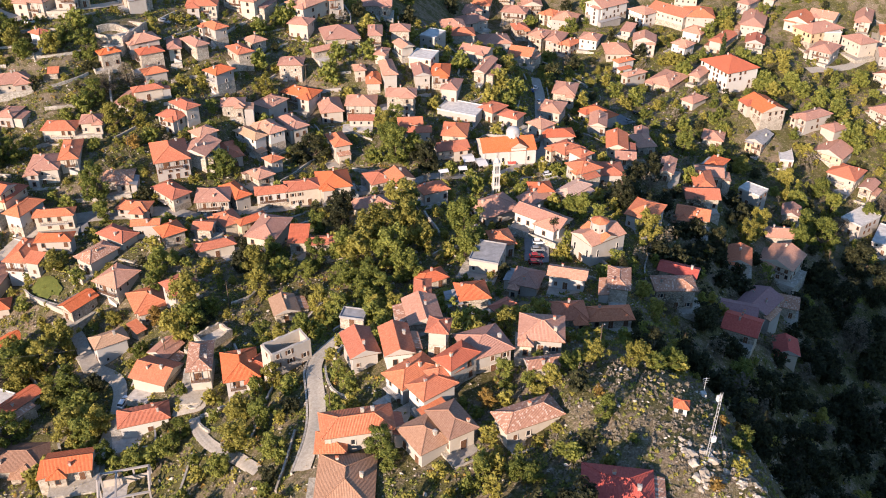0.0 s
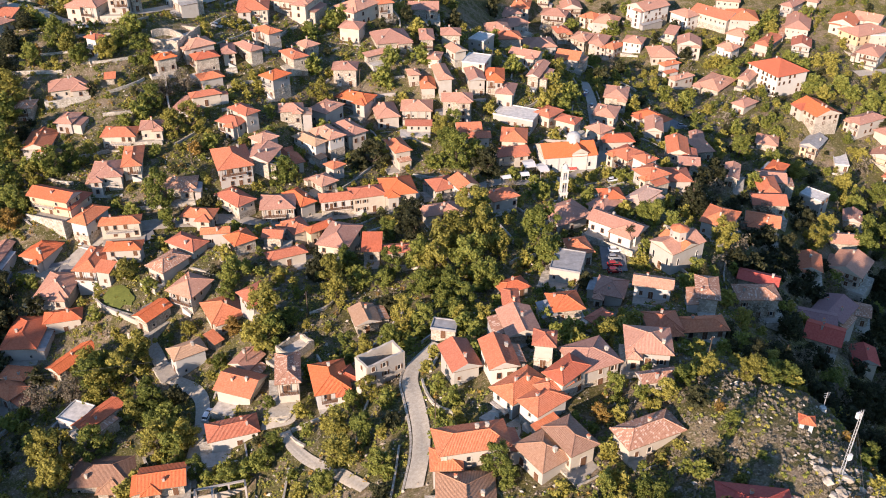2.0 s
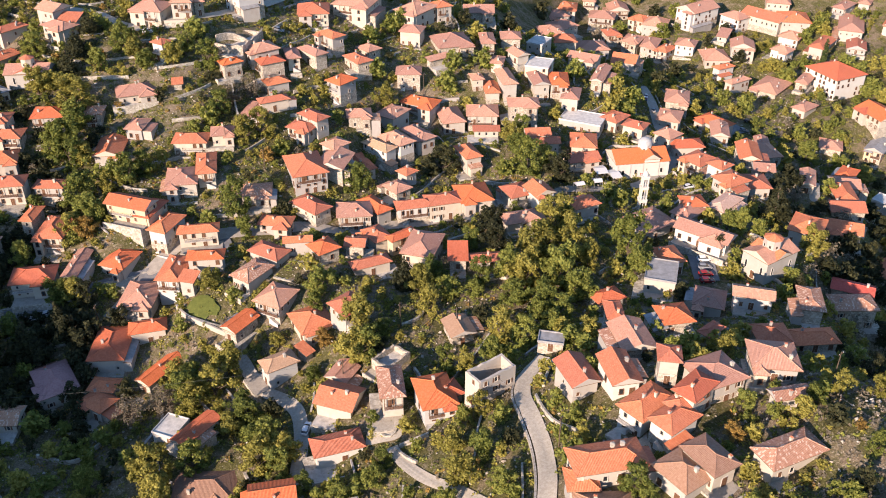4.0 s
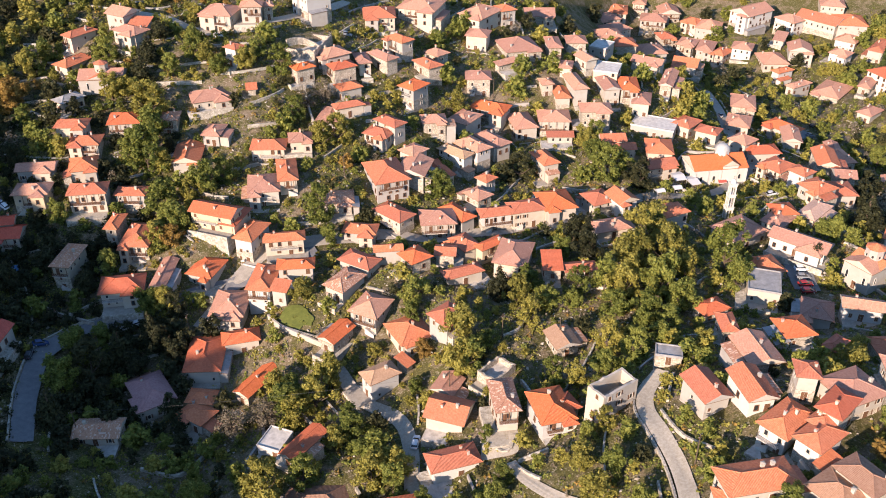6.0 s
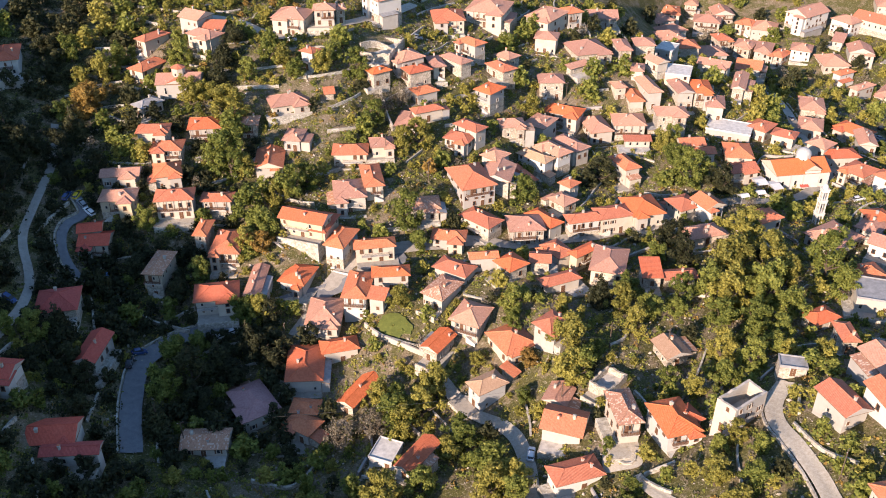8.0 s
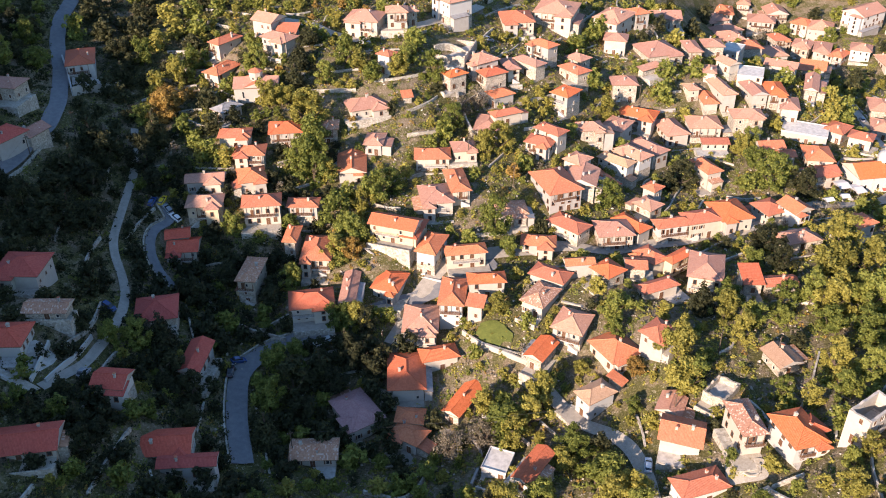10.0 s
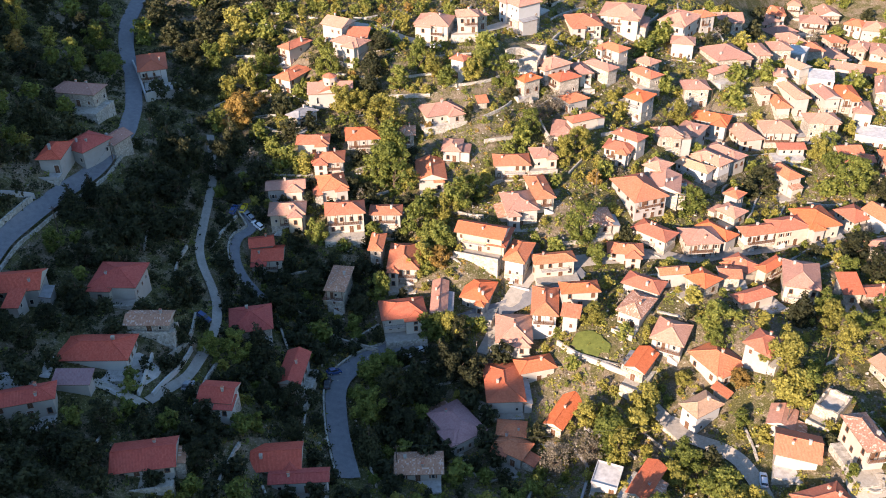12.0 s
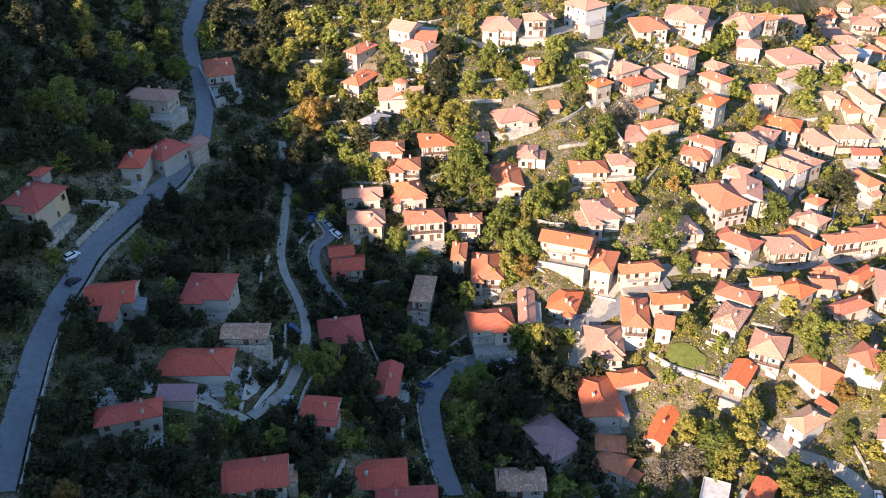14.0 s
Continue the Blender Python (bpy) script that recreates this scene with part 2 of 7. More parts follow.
class Solid:
    """Collects boxes and quads for one mesh."""

    def __init__(self):
        self.v, self.f, self.s = [], [], []

    def face(self, pts, slot=0):
        n = len(self.v)
        self.v += [tuple(p) for p in pts]
        self.f.append(tuple(range(n, n + len(pts))))
        self.s.append(slot)

    def box(self, x0, y0, z0, x1, y1, z1, slot=0, taper=0.0):
        n, t = len(self.v), taper
        self.v += [(x0, y0, z0), (x1, y0, z0), (x1, y1, z0), (x0, y1, z0),
                   (x0 + t, y0 + t, z1), (x1 - t, y0 + t, z1), (x1 - t, y1 - t, z1), (x0 + t, y1 - t, z1)]
        for q in ((0, 3, 2, 1), (4, 5, 6, 7), (0, 1, 5, 4), (1, 2, 6, 5), (2, 3, 7, 6), (3, 0, 4, 7)):
            self.f.append(tuple(n + i for i in q))
            self.s.append(slot)

    def tube(self, a, b, ra, rb, sides=6, slot=0):
        a, b = Vector(a), Vector(b)
        d = (b - a).normalized()
        e = d.orthogonal().normalized()
        g = d.cross(e)
        n = len(self.v)
        for c, r in ((a, ra), (b, rb)):
            for i in range(sides):
                w = 2 * math.pi * i / sides
                self.v.append(tuple(c + (e * math.cos(w) + g * math.sin(w)) * r))
        for i in range(sides):
            j = (i + 1) % sides
            self.f.append((n + i, n + j, n + sides + j, n + sides + i))
            self.s.append(slot)
        self.f.append(tuple(n + sides + i for i in range(sides)))
        self.s.append(slot)
        self.f.append(tuple(n + sides - 1 - i for i in range(sides)))
        self.s.append(slot)

    def cap(self, a, b, r, sides=5, slot=0):
        """A run of ridge tiles, pointed at both ends."""
        a, b = Vector(a), Vector(b)
        d = (b - a).normalized()
        e = d.orthogonal().normalized()
        g = d.cross(e)
        n = len(self.v)
        for c in (a + d * 0.15, b - d * 0.15):
            for i in range(sides):
                w = 2 * math.pi * i / sides
                self.v.append(tuple(c + (e * math.cos(w) + g * math.sin(w)) * r))
        self.v += [tuple(a), tuple(b)]
        for i in range(sides):
            j = (i + 1) % sides
            self.f += [(n + i, n + j, n + sides + j, n + sides + i), (n + 2 * sides, n + j, n + i), (n + 2 * sides + 1, n + sides + i, n + sides + j)]
            self.s += [slot] * 3

    def pipe(self, pts, r, sides=4, slot=0):
        """A bent tube in one piece."""
        n = len(self.v)
        for k, p in enumerate(pts):
            d = (Vector(pts[min(k + 1, len(pts) - 1)]) - Vector(pts[max(k - 1, 0)])).normalized()
            e = d.cross(Vector((0, 0, 1))).normalized()
            g = d.cross(e)
            for i in range(sides):
                w = 2 * math.pi * i / sides
                self.v.append(tuple(Vector(p) + (e * math.cos(w) + g * math.sin(w)) * r))
        for k in range(len(pts) - 1):
            for i in range(sides):
                j = (i + 1) % sides
                self.f.append((n + k * sides + i, n + k * sides + j, n + (k + 1) * sides + j, n + (k + 1) * sides + i))
                self.s.append(slot)

    def ring(self, cx, cy, z0, r0, z1, r1, sides=8, slot=0, turn=0.0):
        n = len(self.v)
        for z, r in ((z0, r0), (z1, r1)):
            for i in range(sides):
                w = 2 * math.pi * i / sides + turn
                self.v.append((cx + r * math.cos(w), cy + r * math.sin(w), z))
        for i in range(sides):
            j = (i + 1) % sides
            self.f.append((n + i, n + j, n + sides + j, n + sides + i))
            self.s.append(slot)

    def mesh(self, name, mats, smooth=False):
        """One mesh; corners that meet are one vertex."""
        at, verts, index = {}, [], []
        for p in self.v:
            k = (round(p[0], 4), round(p[1], 4), round(p[2], 4))
            if k not in at:
                at[k] = len(verts)
                verts.append(p)
            index.append(at[k])
        return mesh_of(name, verts, [tuple(index[i] for i in f) for f in self.f], mats, self.s, smooth)


# ---- the plan: every house plot, lane and spot height ----
PLOTS, LANES, SPOTS = [], [], []


def plot(x, y, eave, turn, w, d, h, roof, tile, wall):
    """A house: middle, height of its eaves, bearing of the front, width and depth of the roof, height of the front wall."""
    PLOTS.append((x, y, eave, turn, w, d, h, roof, tile, wall))


def lane(name, width, line):
    LANES.append((name, width, line))


def spot(x, y, z):
    SPOTS.append((x, y, z))


plot(-189.0, 334.2, 62.6, -28, 9.6, 9.5, 6.4, "gable", "b", "w")
plot(-183.9, 324.7, 59.3, -30, 12.2, 7.7, 5.9, "hip", "b", "w")
plot(-181.6, 329.3, 60.0, -6, 7.8, 6.9, 2.5, "lean", "r", "w")
plot(-155.3, 340.9, 61.0, -11, 13.2, 11.7, 6.4, "hip", "b", "w")
plot(-143.6, 341.2, 63.4, 5, 8.5, 7.3, 6.0, "hip", "b", "w")
plot(-138.7, 345.5, 62.1, 16, 4.7, 6.2, 5.1, "hip", "b", "s")
plot(-145.8, 316.5, 56.4, -30, 6.1, 5.4, 6.6, "hip", "r", "W")
plot(-123.3, 334.1, 52.6, -16, 13.7, 16.9, 4.0, "ruin", "n", "s")
plot(-122.5, 317.0, 49.1, -54, 6.1, 8.1, 5.1, "hip", "o", "s")
plot(-152.0, 300.9, 44.8, 22, 13.9, 10.4, 2.9, "hip", "b", "w")
plot(-138.4, 304.1, 46.3, 14, 4.0, 4.5, 2.1, "lean", "r", "s")
plot(-176.8, 285.9, 42.9, 9, 11.3, 9.8, 4.9, "hip", "o", "w")
plot(-163.3, 289.2, 42.3, 4, 6.9, 7.6, 5.3, "hip", "m", "s")
plot(-147.9, 285.0, 39.3, -5, 6.7, 9.4, 3.7, "hip", "b", "w")
plot(-98.8, 366.6, 52.1, 7, 13.0, 13.7, 5.1, "hip", "r", "w")
plot(-82.1, 376.9, 52.5, -17, 16.6, 16.8, 6.0, "hip", "b", "w")
plot(-58.1, 381.7, 47.9, -35, 12.6, 15.9, 6.8, "hip", "b", "w")
plot(-47.6, 387.4, 47.6, 23, 7.7, 8.3, 6.8, "hip", "r", "w")
plot(-31.0, 413.1, 37.1, 1, 14.3, 10.5, 4.3, "gable", "b", "s")
plot(-59.2, 366.7, 44.0, -13, 9.6, 8.9, 6.0, "hip", "b", "w")
plot(-89.5, 344.7, 49.6, -46, 10.4, 6.7, 6.7, "hip", "r", "w")
plot(-113.1, 329.6, 49.7, -54, 9.9, 10.4, 3.6, "hip", "b", "w")
plot(-109.3, 322.9, 47.3, -59, 7.3, 9.7, 5.6, "hip", "o", "s")
plot(-95.3, 334.2, 46.9, -47, 12.4, 6.2, 4.4, "hip", "b", "s")
plot(-102.7, 332.1, 46.5, 16, 5.6, 11.7, 5.0, "hip", "b", "w")
plot(-75.6, 350.3, 42.1, -46, 8.4, 7.1, 3.2, "hip", "b", "s")
plot(-78.6, 335.3, 43.6, -53, 11.3, 7.2, 3.6, "hip", "r", "s")
plot(-43.3, 363.4, 40.5, 17, 15.0, 15.4, 3.4, "hip", "b", "s")
plot(-48.5, 348.6, 38.8, 35, 10.4, 3.8, 2.5, "lean", "b", "s")
plot(-83.2, 318.2, 42.0, -39, 8.1, 9.4, 7.3, "hip", "o", "g")
plot(-59.6, 338.1, 37.6, 1, 10.1, 8.8, 6.7, "hip", "b", "s")
plot(-106.5, 315.8, 42.3, -59, 7.0, 9.0, 3.9, "hip", "r", "w")
plot(-105.0, 301.0, 41.7, 26, 11.0, 5.3, 3.7, "hip", "r", "w")
plot(-110.6, 299.6, 38.4, -9, 9.2, 13.3, 4.1, "hip", "b", "w")
plot(-90.2, 293.0, 39.4, -42, 10.7, 6.3, 4.6, "hip", "r", "w")
plot(-93.7, 289.7, 36.9, -25, 9.7, 7.3, 5.4, "hip", "r", "w")
plot(-75.8, 303.4, 35.5, 9, 9.1, 7.6, 4.2, "hip", "b", "s")
plot(-64.7, 314.9, 31.0, -33, 9.0, 11.4, 5.4, "hip", "b", "w")
plot(-54.9, 328.0, 29.4, -24, 14.3, 8.8, 5.0, "hip", "o", "w")
plot(-43.5, 323.0, 26.0, 14, 9.3, 14.4, 4.6, "hip", "b", "w")
plot(-31.5, 324.5, 27.4, 0, 12.3, 11.0, 6.8, "hip", "b", "w")
plot(-30.4, 310.1, 26.4, 1, 10.1, 3.8, 2.5, "lean", "r", "w")
plot(-28.7, 367.7, 40.0, 4, 6.3, 13.3, 6.8, "hip", "b", "s")
plot(-18.6, 375.3, 38.5, 1, 8.9, 9.1, 4.3, "hip", "b", "s")
plot(-16.5, 357.1, 38.0, -60, 8.8, 6.4, 3.4, "gable", "b", "w")
plot(-4.9, 391.4, 30.8, -29, 7.4, 10.1, 6.6, "flat", "w", "w")
plot(19.9, 506.9, 8.5, -9, 14.1, 13.5, 5.1, "hip", "r", "w")
plot(13.2, 495.6, 7.9, 20, 13.3, 12.6, 5.1, "hip", "b", "w")
plot(14.6, 473.8, 9.5, 28, 15.4, 11.7, 5.1, "hip", "b", "w")
plot(4.1, 428.4, 22.2, 8, 12.0, 13.0, 5.1, "hip", "b", "w")
plot(8.8, 415.5, 22.8, 5, 11.5, 10.9, 4.3, "hip", "r", "s")
plot(25.0, 435.0, 12.3, 9, 15.8, 14.2, 4.3, "hip", "b", "w")
plot(35.7, 520.6, 8.9, -12, 8.0, 13.5, 6.1, "hip", "b", "w")
plot(39.6, 496.8, 7.1, -15, 14.7, 12.2, 5.6, "hip", "b", "w")
plot(49.1, 505.7, 8.4, 1, 11.8, 13.1, 5.1, "gable", "b", "s")
plot(58.7, 487.5, 8.6, -43, 10.1, 10.1, 5.6, "hip", "r", "w")
plot(65.9, 481.8, 8.4, -20, 13.4, 13.8, 6.8, "hip", "b", "w")
plot(87.7, 484.3, 15.7, -54, 13.8, 20.0, 9.2, "gable", "b", "W")
plot(40.1, 466.8, 7.8, 12, 8.5, 10.4, 5.1, "hip", "r", "s")
plot(50.1, 459.3, 7.2, -27, 9.7, 12.3, 6.8, "hip", "b", "s")
plot(58.4, 454.4, 7.1, -23, 8.7, 15.6, 5.6, "hip", "b", "w")
plot(64.6, 447.8, 6.5, -41, 7.8, 11.3, 5.1, "hip", "r", "w")
plot(74.9, 448.8, 9.2, -23, 10.4, 10.5, 5.4, "hip", "b", "W")
plot(-24.9, 351.1, 37.1, -10, 5.5, 8.4, 4.2, "hip", "b", "w")
plot(-33.4, 341.1, 34.1, 13, 5.2, 6.9, 5.0, "hip", "b", "w")
plot(-27.8, 338.5, 30.9, 6, 6.3, 12.3, 5.0, "hip", "r", "w")
plot(-22.2, 341.5, 34.2, 12, 6.3, 16.8, 6.7, "hip", "b", "w")
plot(-8.1, 353.6, 35.3, -18, 9.4, 10.4, 7.0, "flat", "w", "w")
plot(-9.7, 347.5, 32.5, 9, 7.1, 21.3, 6.7, "cross", "b", "w")
plot(-1.1, 344.3, 32.2, -3, 7.8, 13.3, 5.9, "hip", "o", "w")
plot(3.3, 337.9, 28.9, -12, 7.4, 11.7, 5.6, "hip", "b", "w")
plot(-16.2, 325.0, 30.6, 1, 12.1, 8.7, 8.6, "hip", "b", "s")
plot(7.1, 327.0, 23.9, -23, 16.0, 10.4, 4.0, "flat", "w", "w")
plot(14.6, 385.0, 26.0, -26, 13.8, 8.4, 4.2, "gable", "b", "w")
plot(36.9, 407.5, 16.4, -21, 11.7, 11.5, 4.2, "gable", "r", "w")
plot(17.2, 355.7, 29.9, -20, 5.7, 17.9, 4.2, "cross", "b", "s")
plot(19.3, 328.3, 23.6, -41, 8.3, 10.3, 4.2, "hip", "r", "w")
plot(26.5, 323.1, 22.9, -31, 9.1, 7.3, 4.2, "hip", "r", "w")
plot(45.3, 347.2, 15.6, -20, 9.8, 12.3, 3.7, "hip", "b", "w")
plot(53.0, 369.1, 14.5, -14, 10.4, 14.1, 4.2, "hip", "b", "s")
plot(37.1, 314.9, 23.1, -49, 8.2, 8.3, 3.7, "hip", "b", "w")
plot(107.1, 479.0, 13.3, -54, 13.1, 11.7, 9.8, "hip", "b", "W")
plot(121.8, 476.4, 14.3, -46, 23.0, 13.5, 6.8, "gable", "r", "w")
plot(132.7, 494.2, 17.4, -14, 13.2, 16.4, 6.0, "hip", "b", "w")
plot(134.9, 472.1, 14.7, -8, 15.5, 17.1, 5.6, "hip", "r", "w")
plot(95.3, 456.2, 10.9, -29, 6.0, 9.3, 2.5, "lean", "b", "w")
plot(101.5, 444.2, 10.3, -12, 11.9, 12.6, 6.0, "gable", "b", "w")
plot(86.9, 438.7, 6.6, 1, 13.2, 15.3, 3.4, "hip", "b", "w")
plot(88.7, 426.7, 5.5, -60, 5.5, 10.8, 5.8, "hip", "r", "W")
plot(90.5, 408.5, 6.0, -57, 5.4, 13.2, 3.7, "hip", "b", "w")
plot(107.6, 410.5, 2.7, -40, 13.4, 20.0, 4.2, "hip", "b", "s")
plot(131.5, 460.7, 9.1, -38, 11.2, 11.5, 5.5, "hip", "b", "W")
plot(142.7, 447.3, 10.4, -39, 8.0, 20.9, 6.0, "hip", "r", "w")
plot(120.3, 439.8, 9.5, -43, 9.8, 8.7, 4.1, "hip", "b", "W")
plot(162.3, 465.2, 14.3, -21, 12.5, 27.8, 6.0, "hip", "b", "w")
plot(163.5, 481.3, 18.5, -43, 7.5, 15.5, 6.0, "hip", "b", "w")
plot(177.2, 487.5, 19.2, -29, 6.7, 15.1, 4.3, "hip", "b", "w")
plot(184.9, 462.1, 15.5, -32, 13.1, 16.1, 4.3, "gable", "r", "w")
plot(192.1, 453.9, 13.6, -64, 14.0, 22.7, 8.5, "hip", "b", "c")
plot(156.5, 440.7, 11.4, -20, 9.7, 13.2, 2.5, "gable", "r", "w")
plot(135.4, 409.0, 10.9, -64, 20.4, 19.3, 12.3, "hip", "o", "W")
plot(121.5, 407.1, 7.5, -35, 6.3, 14.8, 3.4, "hip", "b", "s")
plot(113.0, 380.8, 5.2, -49, 7.4, 11.2, 3.8, "hip", "b", "w")
plot(139.4, 366.4, 9.1, -71, 16.3, 13.2, 5.0, "gable", "o", "w")
plot(65.7, 352.8, 10.8, -53, 14.2, 9.6, 3.7, "hip", "o", "w")
plot(62.4, 335.0, 15.4, -10, 7.4, 13.4, 3.4, "gable", "b", "w")
plot(-154.6, 275.4, 35.5, 6, 9.4, 13.8, 3.7, "gable", "r", "w")
plot(-129.1, 279.8, 36.8, 3, 11.9, 8.3, 4.9, "hip", "r", "w")
plot(-119.1, 282.2, 38.3, 11, 8.0, 7.7, 3.7, "hip", "b", "w")
plot(-121.1, 265.5, 35.1, 12, 6.6, 15.1, 4.8, "hip", "r", "w")
plot(-127.5, 259.6, 33.5, 10, 10.2, 12.2, 5.3, "hip", "b", "w")
plot(-167.2, 254.6, 33.1, 1, 10.0, 6.2, 7.4, "hip", "r", "w")
plot(-138.7, 243.0, 33.7, -18, 14.7, 7.5, 5.3, "gable", "o", "c")
plot(-133.3, 243.5, 31.2, -16, 5.7, 11.5, 7.7, "hip", "o", "c")
plot(-128.1, 239.9, 28.4, -19, 6.8, 11.7, 8.1, "hip", "r", "W")
plot(-118.4, 238.3, 27.4, 10, 12.5, 5.6, 4.9, "hip", "r", "w")
plot(-139.6, 229.0, 22.7, -17, 8.5, 10.3, 3.9, "hip", "o", "w")
plot(-104.6, 258.6, 29.3, 8, 10.1, 8.7, 3.3, "hip", "m", "s")
plot(-96.7, 246.7, 25.3, -6, 10.7, 6.6, 4.7, "hip", "r", "w")
plot(-82.0, 282.8, 33.9, -42, 7.3, 8.0, 3.7, "hip", "b", "w")
plot(-90.2, 268.9, 33.2, 21, 11.9, 16.2, 6.9, "hip", "r", "w")
plot(-81.3, 273.7, 32.4, -13, 10.1, 12.5, 4.1, "gable", "b", "s")
plot(-74.9, 281.6, 27.1, 29, 9.2, 13.5, 3.7, "hip", "r", "w")
plot(-68.0, 290.9, 29.4, -40, 12.5, 6.0, 7.3, "hip", "t", "W")
plot(-61.7, 294.9, 30.1, -51, 12.1, 7.2, 6.9, "hip", "b", "W")
plot(-55.1, 302.8, 28.4, -51, 13.6, 7.2, 4.0, "hip", "b", "w")
plot(-57.9, 276.9, 26.8, -44, 5.7, 5.8, 3.5, "hip", "r", "w")
plot(-60.7, 268.4, 25.5, -48, 7.8, 7.1, 3.1, "hip", "b", "s")
plot(-37.3, 293.3, 26.0, -66, 11.6, 6.7, 6.1, "hip", "r", "w")
plot(-87.0, 254.6, 26.6, -42, 12.6, 7.5, 5.3, "hip", "r", "w")
plot(-73.5, 253.9, 25.3, 7, 11.4, 9.9, 5.2, "hip", "b", "w")
plot(-67.4, 258.1, 24.6, -50, 11.9, 6.3, 5.3, "hip", "o", "w")
plot(-54.8, 258.0, 25.1, 14, 12.6, 6.1, 5.8, "hip", "r", "W")
plot(-45.7, 260.7, 25.5, 16, 11.9, 7.8, 5.8, "hip", "r", "w")
plot(-36.1, 264.7, 25.5, 14, 11.2, 12.6, 4.5, "hip", "o", "w")
plot(-94.9, 225.1, 28.4, -30, 11.1, 6.9, 3.7, "hip", "r", "w")
plot(-79.3, 225.1, 30.1, -52, 7.6, 7.6, 3.7, "hip", "o", "s")
plot(-87.0, 227.8, 30.6, 8, 8.6, 4.2, 4.0, "gable", "r", "w")
plot(-65.2, 237.3, 26.7, -56, 9.1, 6.6, 5.2, "hip", "r", "w")
plot(-57.7, 235.9, 27.4, 39, 10.0, 4.2, 4.7, "hip", "o", "c")
plot(-51.4, 229.6, 28.3, -15, 10.0, 13.8, 6.3, "hip", "b", "w")
plot(-70.8, 230.3, 28.3, -4, 6.4, 5.9, 3.2, "gable", "r", "s")
plot(-66.0, 222.2, 26.8, 25, 11.8, 5.2, 3.3, "hip", "r", "w")
plot(-41.3, 222.3, 29.8, 1, 5.9, 8.0, 3.6, "lean", "o", "s")
plot(-33.6, 221.7, 28.9, 7, 9.5, 5.3, 2.7, "gable", "r", "s")
plot(-21.5, 271.0, 23.1, -64, 9.3, 9.0, 4.7, "hip", "r", "w")
plot(-14.4, 268.8, 24.8, 27, 8.1, 8.8, 5.0, "gable", "r", "W")
plot(-22.2, 244.3, 28.8, 17, 11.8, 7.2, 2.8, "hip", "b", "w")
plot(-3.0, 249.3, 31.2, -63, 6.7, 9.5, 3.7, "hip", "r", "w")
plot(2.9, 296.8, 22.3, 18, 12.6, 7.6, 4.9, "gable", "r", "w")
plot(4.6, 305.8, 24.4, -6, 9.9, 12.1, 4.1, "hip", "r", "w")
plot(-9.7, 303.5, 25.4, 5, 11.1, 6.2, 3.7, "gable", "r", "w")
plot(-12.2, 307.2, 27.0, 6, 9.5, 7.5, 4.1, "gable", "r", "w")
plot(16.5, 244.4, 27.9, -58, 11.4, 13.7, 3.7, "hip", "b", "w")
plot(29.8, 231.3, 32.3, -37, 16.8, 7.6, 3.8, "gable", "b", "W")
plot(29.5, 248.4, 29.5, -44, 7.3, 12.1, 4.8, "hip", "b", "w")
plot(31.0, 251.3, 30.7, 8, 7.6, 7.4, 4.8, "hip", "o", "w")
plot(41.7, 253.8, 29.0, -44, 6.4, 12.8, 3.7, "hip", "p", "w")
plot(48.2, 284.4, 26.4, -52, 7.2, 6.7, 6.0, "hip", "r", "W")
plot(44.8, 297.3, 21.9, -52, 9.6, 10.5, 4.9, "hip", "r", "w")
plot(43.3, 311.0, 21.0, 5, 12.3, 8.1, 4.1, "hip", "o", "w")
plot(46.6, 266.3, 30.6, -60, 9.1, 9.4, 3.7, "hip", "r", "w")
plot(56.2, 272.2, 26.4, 1, 9.7, 10.3, 4.1, "hip", "r", "w")
plot(64.8, 305.8, 20.5, -8, 8.4, 14.7, 3.3, "gable", "r", "s")
plot(79.1, 325.8, 10.9, 10, 8.2, 12.5, 3.7, "hip", "b", "s")
plot(64.9, 289.0, 22.9, -8, 7.6, 7.3, 2.4, "gable", "b", "s")
plot(81.5, 339.4, 8.4, -8, 6.0, 7.9, 2.5, "gable", "b", "s")
plot(79.6, 285.6, 20.8, -18, 5.5, 12.5, 3.3, "gable", "b", "s")
plot(115.5, 352.2, 0.8, -20, 9.5, 10.4, 3.3, "hip", "b", "s")
plot(135.4, 352.5, -0.0, -37, 8.0, 13.3, 5.4, "gable", "g", "c")
plot(146.7, 350.1, -5.2, -13, 5.5, 17.6, 2.9, "flat", "w", "w")
plot(104.6, 309.7, 9.8, -37, 6.8, 10.9, 3.7, "hip", "o", "w")
plot(98.1, 296.8, 12.8, -9, 10.6, 9.4, 3.3, "gable", "b", "s")
plot(92.5, 284.4, 15.9, -4, 7.9, 14.7, 4.1, "hip", "r", "s")
plot(89.1, 273.3, 16.6, -2, 12.2, 8.9, 4.0, "gable", "r", "s")
plot(117.0, 299.7, 4.1, -44, 8.5, 6.9, 5.8, "flat", "w", "w")
plot(61.7, 237.7, 30.8, -30, 9.7, 11.9, 4.4, "hip", "r", "w")
plot(82.2, 256.5, 18.7, -18, 11.2, 8.7, 5.6, "gable", "r", "s")
plot(-130.3, 215.5, 19.7, -1, 10.0, 12.5, 3.3, "hip", "b", "w")
plot(-121.7, 221.8, 24.3, -5, 7.5, 13.4, 9.9, "hip", "r", "W")
plot(-115.5, 214.3, 26.3, -13, 5.2, 4.8, 4.6, "lean", "r", "w")
plot(-112.6, 223.1, 28.1, 6, 10.8, 5.7, 5.3, "hip", "o", "g")
plot(-98.2, 216.2, 27.6, -33, 7.4, 10.8, 4.2, "hip", "m", "w")
